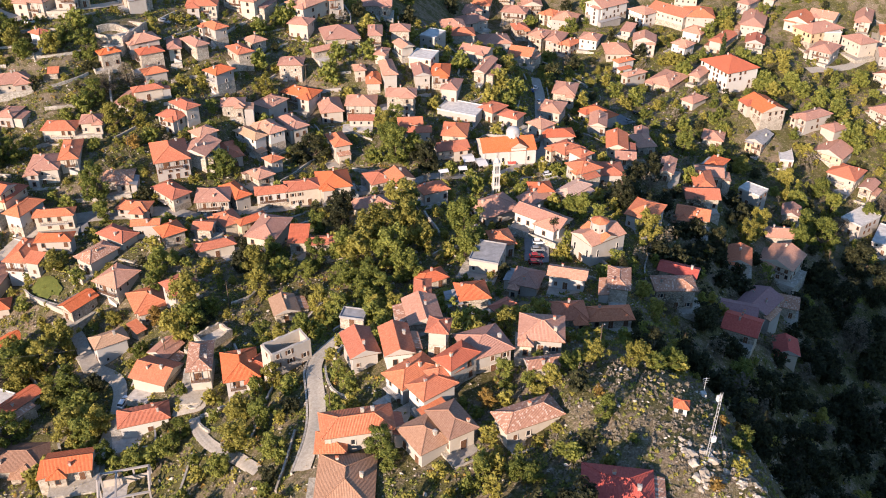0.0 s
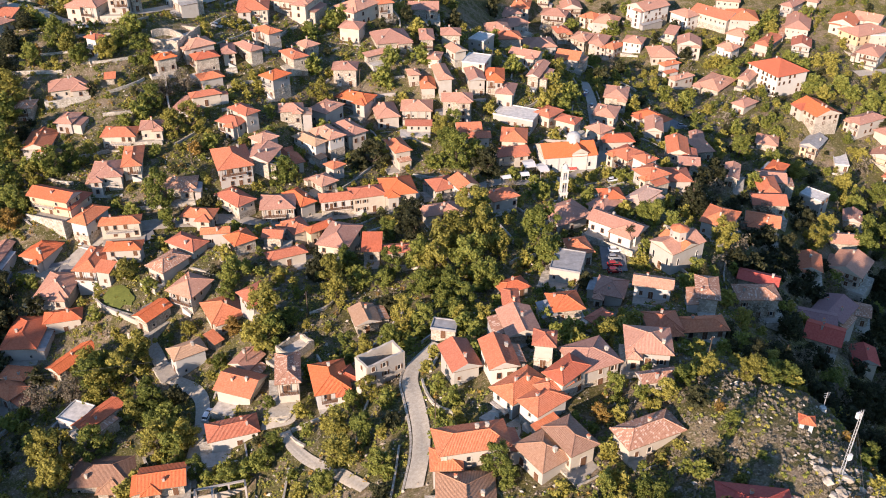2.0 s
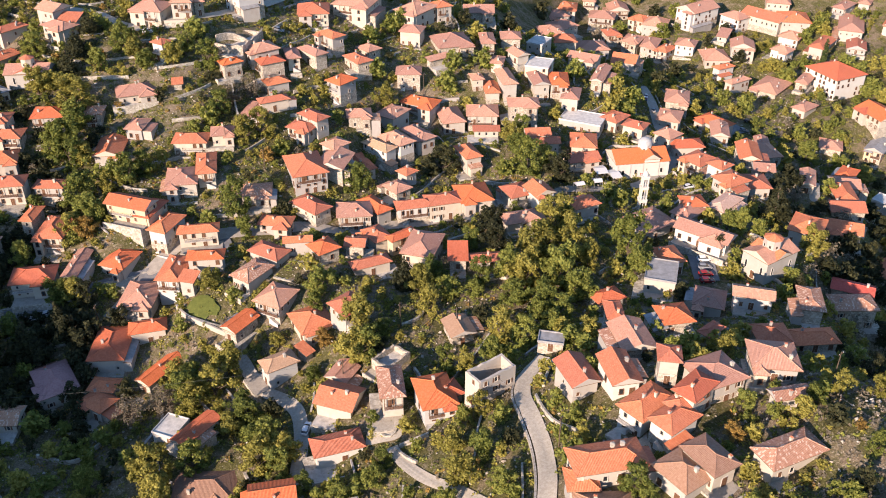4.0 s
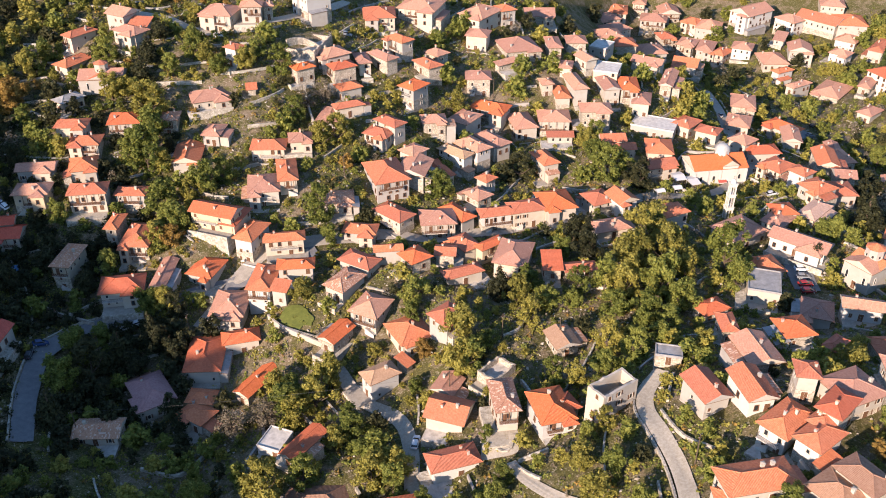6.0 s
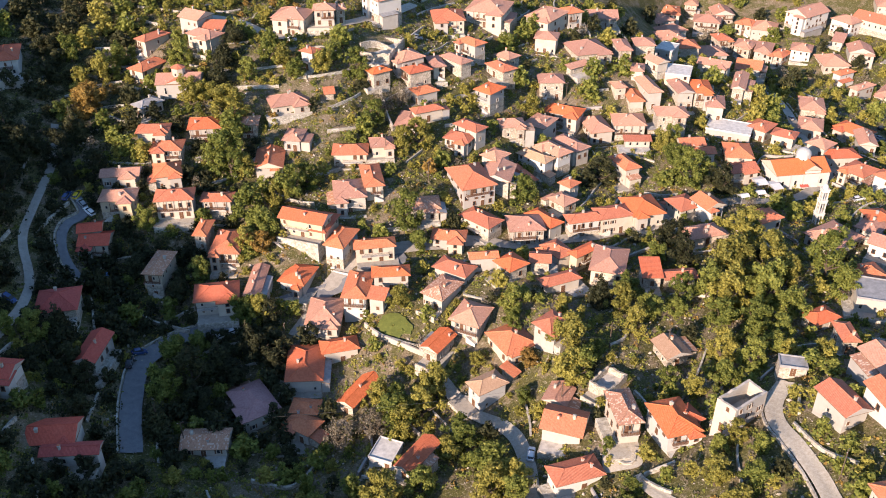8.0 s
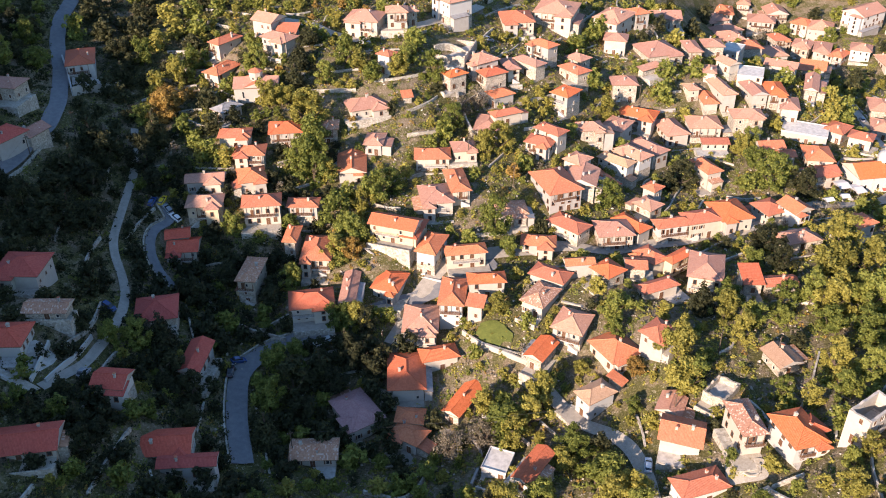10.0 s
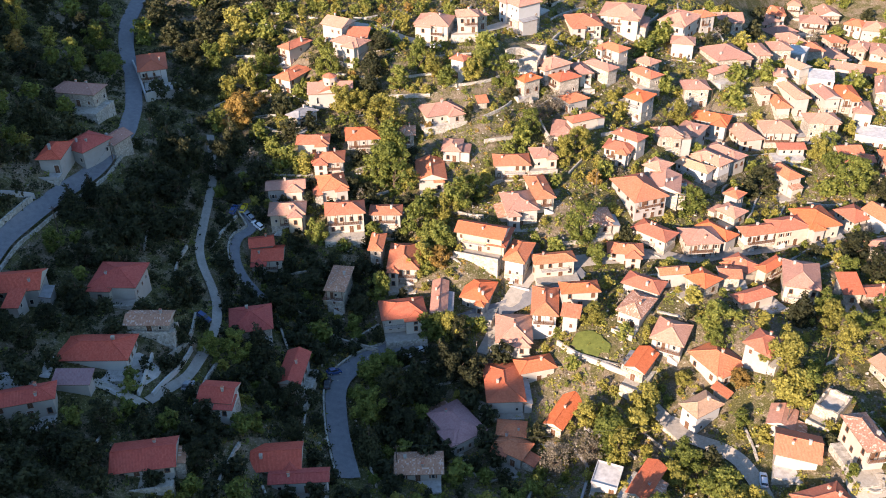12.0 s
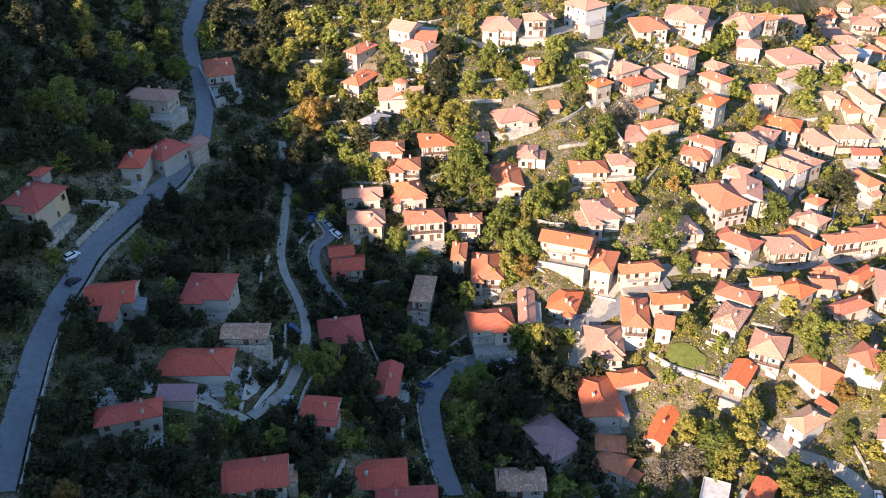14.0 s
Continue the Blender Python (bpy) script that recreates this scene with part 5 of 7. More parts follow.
        for p0, p1 in (((bx - bw / 2, -Y - 1.05), (bx + bw / 2, -Y - 1.05)), ((bx - bw / 2 + 0.03, -Y - 1.05), (bx - bw / 2 + 0.03, -Y)), ((bx + bw / 2 - 0.03, -Y - 1.05), (bx + bw / 2 - 0.03, -Y))):
            s.tube((*p0, z + 0.95), (*p1, z + 0.95), 0.035, 0.035, 4)
            n = max(2, int((Vector(p0) - Vector(p1)).length / 0.3))
            for i in range(n + 1):
                q = Vector(p0).lerp(Vector(p1), i / n)
                s.tube((q.x, q.y, z), (q.x, q.y, z + 0.95), 0.018, 0.018, 3)
        timber = rng.random() < 0.65
        if timber:
            for i in range(max(4, int(bw / 0.2))):
                u = bx - bw / 2 + (i + 0.25) * bw / max(4, int(bw / 0.2))
                s.box(u, -Y - 1.04, z + 0.1, u + 0.12, -Y - 1.01, z + 0.9)
        part("railing", s.mesh("railing", [WOOD if timber else IRON]), bal)
        if timber:
            posts = max(2, int(bw / 2.2))
            for i in range(posts + 1):
                u = bx - bw / 2 + 0.08 + i * (bw - 0.16) / posts
                s = Solid()
                s.box(u - 0.06, -Y - 0.7, z, u + 0.06, -Y - 0.58, h + 0.02)
                part("post", s.mesh("post", [WOOD]), bal)
            s = Solid()
            s.box(bx - bw * 0.3, -Y - 0.06, z + 0.02, bx - bw * 0.3 + 0.9, -Y + 0.02, min(z + 2.1, h - 0.1))
            part("door", s.mesh("door", [WOOD]), bal)
    return root


for spec in PLOTS:
    house(*spec)


# ---- church, bell tower, chapels ----
def arch_window(w, h):
    s = Solid()
    pts = [(-w / 2, 0), (w / 2, 0), (w / 2, h - w / 2)] + [(w / 2 * math.cos(math.pi * k / 6), h - w / 2 + w / 2 * math.sin(math.pi * k / 6)) for k in range(1, 6)] + [(-w / 2, h - w / 2)]
    s.face([(px, -0.03, pz) for px, pz in pts], 1)
    for (ax, az), (bx, bz) in zip(pts, pts[1:] + pts[:1]):
        s.tube((ax, -0.04, az), (bx, -0.04, bz), 0.09, 0.09, 4, 0)
    return s.mesh("window", [MARBLE, GLASS])


ARCH, ARCH_TALL = arch_window(1.0, 1.9), arch_window(0.8, 2.4)


def drum(root, cx, cy, z0, r, h, cap, cap_mat, wall_mat, sides=8, slits=True):
    s = Solid()
    s.ring(cx, cy, z0, r, z0 + h, r, sides)
    s.ring(cx, cy, z0 + h, r + 0.2, z0 + h + 0.18, r + 0.2, sides)
    d = part("drum", s.mesh("drum", [wall_mat]), root)
    s, n = Solid(), 6
    for k in range(n):
        a0, a1 = math.pi / 2 * k / n, math.pi / 2 * (k + 1) / n
        if cap == "cone":
            s.ring(cx, cy, z0 + h + 0.15 + 1.2 * k / n, (r + 0.25) * (1 - k / n), z0 + h + 0.15 + 1.2 * (k + 1) / n, max(0.02, (r + 0.25) * (1 - (k + 1) / n)), sides)
        else:
            s.ring(cx, cy, z0 + h + 0.15 + r * 0.9 * math.sin(a0), (r + 0.1) * math.cos(a0), z0 + h + 0.15 + r * 0.9 * math.sin(a1), max(0.02, (r + 0.1) * math.cos(a1)), 16)
    part("dome", s.mesh("dome", [cap_mat], cap != "cone"), root)
    if slits:
        for k in range(sides):
            w = 2 * math.pi * (k + 0.5) / sides
            if math.sin(w) < 0.3:
                rr = r * math.cos(math.pi / sides)
                add_window(WINDOWS[3], root, pose(cx + rr * math.cos(w), cy + rr * math.sin(w), z0 + h * 0.3, 0, 0, math.degrees(w) + 90))


def church(x, y, eave, turn, w, d, h):
    root = new("church")
    root.matrix_world = pose(x, y, eave - h, 0, 0, turn)
    s = Solid()
    s.box(-w / 2 + 0.4, -d / 2 + 0.4, -4, w / 2 - 0.4, d / 2 - 0.4, h)
    for k in range(5):
        u = -w / 2 + 0.6 + k * (w - 1.2) / 4
        s.box(u - 0.3, -d / 2 + 0.15, -4, u + 0.3, -d / 2 + 0.4, h - 0.4)
    part("wall", s.mesh("wall", [WALLS["W"]]), root)
    part("roof", roof_mesh("gable", w, d, TILES["o"], d * 0.24), root, pose(0, 0, h))
    # cross gable and dome
    s = Solid()
    s.box(0.5, -d / 2 + 0.1, 0, 6.0, -d / 2 + 0.5, h + 1.2)
    s.face([(0.5, -d / 2 + 0.1, h + 1.2), (6.0, -d / 2 + 0.1, h + 1.2), (3.25, -d / 2 + 0.1, h + 3.0)])
    part("gable_wall", s.mesh("gable_wall", [WALLS["W"]]), root)
    part("cross_roof", roof_mesh("cross", 6.2, d * 0.62, TILES["o"], 1.9), root, pose(3.25, -d * 0.2, h + 1.2))
    drum(root, 2.6, 1.0, h + 1.2, 2.5, 2.9, "dome", LEAD, WALLS["W"])
    for k in range(4):
        u = -w / 2 + 0.6 + (k + 0.5) * (w - 1.2) / 4
        part("window", ARCH, root, pose(u, -d / 2 + 0.38, 3.6))
    for u in (-2, 2):
        part("window", ARCH, root, pose(-w / 2 + 0.4, u, 3.4, 0, 0, -90))
    s = Solid()
    s.box(-0.6, -d / 2 - 0.9, 3.0, 2.2, -d / 2 + 0.4, 3.25)
    s.face([(-0.7, -d / 2 - 1.0, 3.26), (2.3, -d / 2 - 1.0, 3.26), (2.3, -d / 2 + 0.3, 3.9), (-0.7, -d / 2 + 0.3, 3.9)], 1)
    part("porch", s.mesh("porch", [WALLS["W"], TILES["d"]]), root)
    part("door", DOOR, root, pose(0.8, -d / 2 + 0.38, 0.4))
    tagged(root, "white village church with an orange tiled roof and grey dome", "church")


def bell_tower(x, y, z, h=15.5):
    root = new("bell_tower")
    root.matrix_world = pose(x, y, z - 2.4, 0, 0, 8) @ Matrix.Diagonal((0.84, 0.84, 1.32, 1))
    s = Solid()
    s.box(-2.5, -2.5, -4, 2.5, 2.5, 3.4)
    s.box(-2.7, -2.7, 3.4, 2.7, 2.7, 3.65)
    part("base", s.mesh("base", [MARBLE]), root)
    levels = ((3.65, 7.2, 1.12), (7.2, 10.6, 1.04), (10.6, 13.4, 0.96))
    for z0, z1, r in levels:
        s = Solid()
        for sx in (-1, 1):
            for sy in (-1, 1):
                s.box(sx * r - 0.2, sy * r - 0.2, z0, sx * r + 0.2, sy * r + 0.2, z1 - 0.5)
        for sx, sy in ((0, -1), (0, 1), (-1, 0), (1, 0)):
            s.box(sx * r - 0.1, sy * r - 0.1, z0, sx * r + 0.1, sy * r + 0.1, z1 - 0.5)
        s.box(-r - 0.3, -r - 0.3, z1 - 0.8, r + 0.3, r + 0.3, z1 - 0.25)
        s.box(-r - 0.42, -r - 0.42, z1 - 0.25, r + 0.42, r + 0.42, z1)
        part("arcade", s.mesh("arcade", [MARBLE]), root)
    s = Solid()
    for k in range(6):
        a0, a1 = math.pi / 2 * k / 6, math.pi / 2 * (k + 1) / 6
        s.ring(0, 0, 13.4 + 1.1 * math.sin(a0), 1.1 * math.cos(a0), 13.4 + 1.1 * math.sin(a1), max(0.02, 1.1 * math.cos(a1)), 12)
    part("cupola", s.mesh("cupola", [MARBLE], True), root)
    s = Solid()
    s.tube((0, 0, 14.2), (0, 0, 15.4), 0.05, 0.04)
    s.tube((-0.35, 0, 15.0), (0.35, 0, 15.0), 0.04, 0.04)
    part("cross", s.mesh("cross", [IRON]), root)
    s = Solid()
    s.ring(0, 0, 8.0, 0.55, 8.5, 0.4, 12), s.ring(0, 0, 8.5, 0.4, 8.9, 0.12, 12)
    part("bell", s.mesh("bell", [IRON]), root)
    tagged(root, "tall white stone bell tower with open arcades beside the church", "bell tower")


def chapel(x, y, eave, turn, w, d, h, name_label, r=2.5):
    root = new("chapel")
    root.matrix_world = pose(x, y, eave - h, 0, 0, turn)
    s = Solid()
    s.box(-w / 2 + 0.4, -d / 2 + 0.4, -4, w / 2 - 0.4, d / 2 - 0.4, h)
    part("wall", s.mesh("wall", [WALLS["w"]]), root)
    part("roof", roof_mesh("gable", w, d, TILES["b"], min(w, d) * 0.2), root, pose(0, 0, h))
    part("cross_roof", roof_mesh("cross" if w >= d else "gable", w * 0.52 if w >= d else w * 1.02, d * 1.02 if w >= d else d * 0.45, TILES["r"], 1.3), root, pose(0, 0, h + 0.25))
    drum(root, 0, 0, h + 0.8, r, 3.3, "cone", TILES["r"], WALLS["w"])
    for u in (-0.28, 0.28):
        part("window", ARCH_TALL, root, pose(u * w, -d / 2 + 0.38, 2.2))
        part("window", ARCH_TALL, root, pose(w / 2 - 0.4, u * d, 2.2, 0, 0, 90))
    part("door", DOOR, root, pose(0, -d / 2 + 0.38, 0.1))
    tagged(root, name_label, "chapel")


church(23.1, 298.6, 22.2, 10, 20.0, 12.3, 7.8)
chapel(44.3, 218.0, 34.5, -56, 9.2, 13.1, 6.6, "cream stone chapel with a tiled cross roof and octagonal drum")
chapel(-188.9, 304.4, 50.6, 6, 15.1, 10.5, 5.6, "pale stone chapel with a tiled round drum on the hillside", 2.3)
bell_tower(17.4, 259.4, 20.0)


# ---- trees ----
def crown_mesh(kind, seed, share=1.0, grow=1.0):
    """Leaf cards on uneven clumps; the crown is about two units across."""
    rng = random.Random(seed)
    clumps = []
    if kind == "c":
        for k in range(12):
            z = k / 11
            clumps.append((rng.uniform(-0.05, 0.05), rng.uniform(-0.05, 0.05), 0.25 + 3.4 * z, 0.34 * (1 - 0.75 * abs(z - 0.3)), 0.45))
        cards, size = 700, 0.10
    elif kind == "d" and seed % 2 == 0:
        for k in range(18):
            z = k / 17
            for _ in range(3 if z < 0.7 else 1):
                w, r = rng.uniform(0, 6.28), (1 - z) * rng.uniform(0.35, 0.75)
                clumps.append((r * math.cos(w), r * math.sin(w), 0.35 + 2.2 * z, 0.40 * (1 - z) + 0.14, 0.24))
        cards, size = 1000, 0.12
    else:
        n = rng.randint(38, 48)
        tall = 0.85 + 0.28 * (seed % 3)
        lobe, phase = rng.randint(2, 4), rng.uniform(0, 6.28)
        for k in range(n):
            w, u = rng.uniform(0, 6.28), rng.uniform(-0.8, 1)
            r = rng.uniform(0.2, 0.86) * math.sqrt(max(0.06, 1 - u * u * 0.85)) * (1 + 0.2 * math.sin(lobe * w + phase))
            clumps.append((r * math.cos(w), r * math.sin(w), 1.2 + tall * u, rng.uniform(0.13, 0.27), rng.uniform(0.15, 0.32)))
        cards, size = (1250, 0.092) if kind != "g" else (520, 0.07)
    total = sum(c[3] ** 2 for c in clumps)
    cards, size = 2.6 * cards * share, 0.74 * size * grow
    verts, faces = [], []
    for cx, cy, cz, cr, ch in clumps:
        for _ in range(max(4, int(cards * cr * cr / total))):
            v = Vector((rng.gauss(0, 1), rng.gauss(0, 1), rng.gauss(0, 1) + 0.25)).normalized()
            k = rng.uniform(0.5, 1.2)
            p = Vector((cx + v.x * cr * k, cy + v.y * cr * k, cz + v.z * ch * k))
            nrm = (v + Vector((rng.uniform(-1, 1), rng.uniform(-1, 1), rng.uniform(-0.6, 1))) * 0.75).normalized()
            e = nrm.orthogonal().normalized()
            e.rotate(Matrix.Rotation(rng.uniform(0, 6.28), 3, nrm))
            g = nrm.cross(e)
            a, b = size * rng.uniform(0.7, 1.35), size * rng.uniform(0.45, 0.9)
            i = len(verts)
            verts += [tuple(p - e * a - g * b * 0.6), tuple(p + e * a - g * b * 0.6), tuple(p + g * b * 1.4 + nrm * a * 0.2)]
            faces.append((i, i + 1, i + 2))
    return mesh_of("crown", verts, faces, [LEAVES[kind]])


def trunk_mesh(kind, seed):
    rng = random.Random(seed + 50)
    s = Solid()
    top = 2.6 if kind == "c" or (kind == "d" and seed % 2 == 0) else 0.75
    s.tube((0, 0, -0.5), (0.03, 0.02, top), 0.085, 0.05, 7)
    if top < 1:
        for k in range(6 if kind != "g" else 11):
            w, r = rng.uniform(0, 6.28), rng.uniform(0.4, 0.75)
            mid = (0.5 * r * math.cos(w), 0.5 * r * math.sin(w), 0.95)
            s.tube((0.02, 0.01, 0.6), mid, 0.045, 0.03, 5)
            s.tube(mid, (r * math.cos(w + 0.2), r * math.sin(w + 0.2), rng.uniform(1.1, 1.55)), 0.03, 0.01, 4)
    return s.mesh("trunk", [BARK])


TREE_LABEL = {"b": "broad-leaved tree with a full green crown", "y": "broad tree with yellowing olive-green leaves", "o": "tree with rust-brown autumn leaves",
              "d": "dark green tree in dense foliage with shade in its leaf colour", "c": "slim dark cypress tree", "g": "half-bare greyish tree with thin twigs"}
MODELS = {}
for tk in LEAVES:
    MODELS[tk] = [(crown_mesh(tk, sd), trunk_mesh(tk, sd)) for sd in ((1, 2, 3, 4, 5) if tk in "byd" else (1, 3))]
TREE_SPOTS = []


def tree(x, y, r, kind, sunk=0.0):
    rng = random.Random(int(x * 31 + y * 17))
    crown, trunk = rng.choice(MODELS[kind])
    r = max(r, 1.2)
    root = new("tree")
    root.matrix_world = pose(x, y, ground_at(x, y) - 0.15 * r - sunk, 0, 0, rng.uniform(0, 360)) @ Matrix.Diagonal((r * rng.uniform(0.92, 1.1), r * rng.uniform(0.92, 1.1), r * rng.uniform(0.78, 1.02), 1))
    part("trunk", trunk, root)
    part("crown", crown, root)
    tagged(root, TREE_LABEL[kind], "tree", group="trees")
    TREE_SPOTS.append((x, y, r))


tree(-113.5, 186.5, 3.6, "y")
tree(-108.5, 183.0, 3.6, "b")
tree(-107.0, 176.0, 4.0, "y")
tree(-60.8, 160.7, 2.0, "b")
tree(-62.4, 188.1, 3.0, "d")
tree(-88.9, 162.4, 3.6, "b")
tree(-80.7, 157.2, 4.2, "y")
tree(-102.0, 156.0, 4.4, "b")
tree(-88.9, 196.2, 2.2, "y")
tree(-76.0, 193.1, 2.6, "o")
tree(-77.7, 182.3, 2.2, "b")
# the next eight are added, mostly unseen, to shade the hollow by the spur
tree(3.0, 92.0, 5.6, "d")
tree(9.0, 93.5, 6.0, "d")
tree(14.5, 92.5, 6.2, "d")
tree(20.0, 92.5, 6.2, "d")
tree(26.0, 90.5, 5.6, "d")
tree(17.0, 88.0, 6.0, "d")
tree(15.5, 96.5, 5.6, "d")
tree(21.5, 96.0, 5.4, "d")
# ravine trees take the near-black leaves, whose colour deepens the shade
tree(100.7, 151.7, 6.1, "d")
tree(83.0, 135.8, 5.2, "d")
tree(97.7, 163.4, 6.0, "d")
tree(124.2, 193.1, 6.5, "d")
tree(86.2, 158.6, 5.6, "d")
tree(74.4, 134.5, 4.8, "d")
tree(-110.2, 151.9, 5.3, "y")
tree(-102.5, 181.0, 4.8, "y")
tree(95.7, 185.1, 6.1, "d")
tree(122.2, 203.4, 6.5, "d")
tree(116.7, 211.9, 6.5, "d")
tree(-13.9, 209.3, 6.5, "b")
tree(142.2, 229.5, 6.5, "d")
tree(-19.4, 222.6, 6.5, "y")
tree(-85.9, 162.3, 4.9, "b")
tree(6.6, 222.7, 6.5, "b")
tree(63.2, 130.4, 4.2, "d")
tree(-86.3, 155.3, 4.7, "y")
tree(-23.1, 210.2, 6.1, "y")
tree(-108.7, 178.2, 5.2, "b")
tree(136.6, 235.7, 6.5, "g")
tree(-92.7, 170.9, 5.0, "b")
tree(-66.0, 192.5, 5.6, "y")
tree(122.8, 237.6, 6.5, "d")
tree(81.8, 173.4, 5.0, "d")
tree(-108.0, 147.1, 4.3, "y")
tree(-12.8, 236.6, 6.5, "y")
tree(-67.0, 183.4, 5.2, "y")
tree(73.7, 148.7, 4.3, "d")
tree(-9.8, 222.3, 6.1, "y")
tree(-166.8, 185.6, 5.1, "b")
tree(-161.4, 190.6, 5.2, "d")
tree(-165.5, 195.1, 5.3, "b")
tree(139.2, 253.4, 6.5, "d")
tree(-41.3, 134.2, 3.9, "y")
tree(-114.2, 176.8, 4.7, "g")
tree(-155.7, 197.0, 5.1, "d")
tree(156.2, 262.9, 6.5, "d")
tree(133.3, 261.9, 6.5, "d")
tree(-99.2, 187.4, 4.9, "y")
tree(-81.2, 150.4, 4.1, "b")
tree(-235.3, 143.2, 4.0, "d")
tree(77.0, 177.4, 4.7, "b")
tree(-19.1, 197.8, 5.1, "b")
tree(-228.5, 143.6, 3.9, "d")
tree(-165.5, 268.4, 6.5, "b")
tree(-217.1, 145.4, 3.9, "d")
tree(-158.8, 184.2, 4.6, "d")
tree(-122.1, 174.2, 4.4, "g")
tree(152.4, 276.6, 6.5, "d")
tree(-147.1, 201.5, 4.9, "d")
tree(-221.9, 148.2, 3.9, "d")
tree(-156.9, 251.3, 5.9, "b")
tree(54.4, 159.2, 4.1, "d")
tree(-193.8, 194.5, 4.6, "d")
tree(-151.7, 194.1, 4.5, "d")
tree(-170.2, 291.3, 6.5, "y")
tree(56.5, 250.4, 5.7, "d")
tree(-42.8, 143.0, 3.6, "y")
tree(-36.8, 138.6, 3.5, "b")
tree(-237.8, 228.4, 5.2, "d")
tree(-124.8, 151.0, 3.6, "b")
tree(-227.2, 246.6, 5.5, "d")
tree(-79.1, 210.8, 4.8, "b")
tree(-63.6, 184.3, 4.3, "b")
tree(142.1, 287.7, 6.2, "b")
tree(-151.6, 242.7, 5.4, "b")
tree(-243.6, 142.3, 3.5, "d")
tree(-109.4, 250.0, 5.5, "b")
tree(58.0, 157.1, 3.8, "d")
tree(-232.4, 250.4, 5.5, "d")
tree(-165.4, 173.9, 3.9, "d")
tree(-96.0, 167.3, 3.8, "y")
tree(-26.3, 202.2, 4.5, "b")
tree(-215.7, 293.5, 6.2, "o")
tree(6.6, 211.7, 4.7, "b")
tree(-51.6, 207.7, 4.6, "y")
tree(-27.6, 213.8, 4.7, "b")
tree(-264.6, 185.8, 4.2, "d")
tree(-9.8, 202.6, 4.5, "b")
tree(-5.2, 218.9, 4.8, "y")
tree(-146.0, 259.2, 5.5, "b")
tree(-141.6, 198.4, 4.3, "d")
tree(-31.3, 244.8, 5.2, "d")
tree(-269.3, 198.7, 4.4, "d")
tree(-236.9, 219.1, 4.7, "d")
tree(71.7, 196.8, 4.3, "d")
tree(-152.2, 212.8, 4.5, "b")
tree(-227.4, 231.8, 4.9, "d")
tree(-244.6, 147.6, 3.4, "d")
tree(-239.4, 175.2, 3.9, "d")
tree(-222.1, 233.6, 4.9, "d")
tree(-183.5, 180.3, 3.9, "d")
tree(-234.5, 238.7, 5.0, "d")
tree(-232.8, 267.0, 5.5, "d")
tree(-216.5, 155.8, 3.5, "d")
tree(-227.3, 263.3, 5.4, "d")
tree(-295.9, 280.8, 5.8, "d")
tree(-274.7, 250.3, 5.2, "b")
tree(-273.6, 235.5, 4.9, "d")
tree(-198.7, 191.6, 4.0, "b")
tree(-246.2, 224.3, 4.6, "d")
tree(-168.0, 283.1, 5.6, "b")
tree(61.4, 230.0, 4.7, "y")
tree(-30.8, 186.3, 3.9, "y")
tree(-197.8, 152.5, 3.3, "d")
tree(47.2, 158.4, 3.5, "d")
tree(-231.2, 223.6, 4.5, "d")
tree(-151.3, 241.8, 4.8, "b")
tree(-170.6, 271.1, 5.3, "b")
tree(-59.6, 142.7, 3.1, "b")
tree(-201.2, 160.3, 3.4, "d")
tree(47.0, 141.1, 3.2, "b")
tree(-5.8, 285.2, 5.5, "d")
tree(-30.6, 231.5, 4.6, "d")
tree(-33.5, 129.7, 2.9, "b")
tree(-237.9, 137.4, 3.0, "o")
tree(-11.0, 120.3, 2.8, "b")
tree(-16.5, 287.9, 5.5, "b")
tree(-216.3, 276.3, 5.3, "d")
tree(-66.6, 139.9, 3.0, "b")
tree(-196.5, 157.7, 3.3, "d")
tree(-292.0, 258.6, 5.1, "d")
tree(-218.3, 266.7, 5.1, "d")
tree(-149.8, 204.6, 4.0, "d")
tree(-206.8, 166.9, 3.4, "d")
tree(-244.8, 153.5, 3.2, "d")
tree(-44.3, 129.2, 2.8, "b")
tree(-148.0, 213.4, 4.1, "y")
tree(-217.0, 289.3, 5.4, "o")
tree(-287.7, 272.6, 5.2, "d")
tree(-167.1, 226.7, 4.3, "b")
tree(-33.6, 174.4, 3.5, "b")
tree(12.8, 138.3, 3.0, "b")
tree(-190.6, 216.6, 4.1, "d")
tree(-43.8, 207.2, 4.0, "b")
tree(-185.5, 229.2, 4.3, "d")
tree(-56.0, 214.3, 4.1, "d")
tree(39.1, 139.3, 3.0, "y")
tree(128.8, 276.8, 5.0, "b")
tree(-262.4, 177.4, 3.5, "d")
tree(135.8, 290.7, 5.2, "b")
tree(-48.1, 216.5, 4.1, "b")
tree(-25.5, 180.3, 3.5, "b")
tree(-73.4, 268.9, 4.9, "b")
tree(-107.5, 287.3, 5.2, "y")
tree(-249.6, 175.3, 3.4, "d")
tree(13.5, 112.0, 2.5, "b")
tree(-189.1, 186.9, 3.5, "d")
tree(-46.2, 288.3, 5.1, "d")
tree(-211.9, 257.1, 4.6, "d")
tree(-286.1, 242.8, 4.5, "d")
tree(-162.7, 203.0, 3.7, "b")
tree(21.2, 133.5, 2.8, "y")
tree(-15.2, 191.9, 3.6, "b")
tree(-35.3, 211.9, 3.9, "b")
tree(-20.8, 193.6, 3.6, "b")
tree(-266.5, 204.4, 3.8, "d")
tree(-155.4, 235.5, 4.2, "y")
tree(-39.6, 174.7, 3.3, "y")
tree(-236.8, 194.9, 3.6, "d")
tree(-280.7, 236.5, 4.3, "d")
tree(-275.8, 230.9, 4.2, "d")
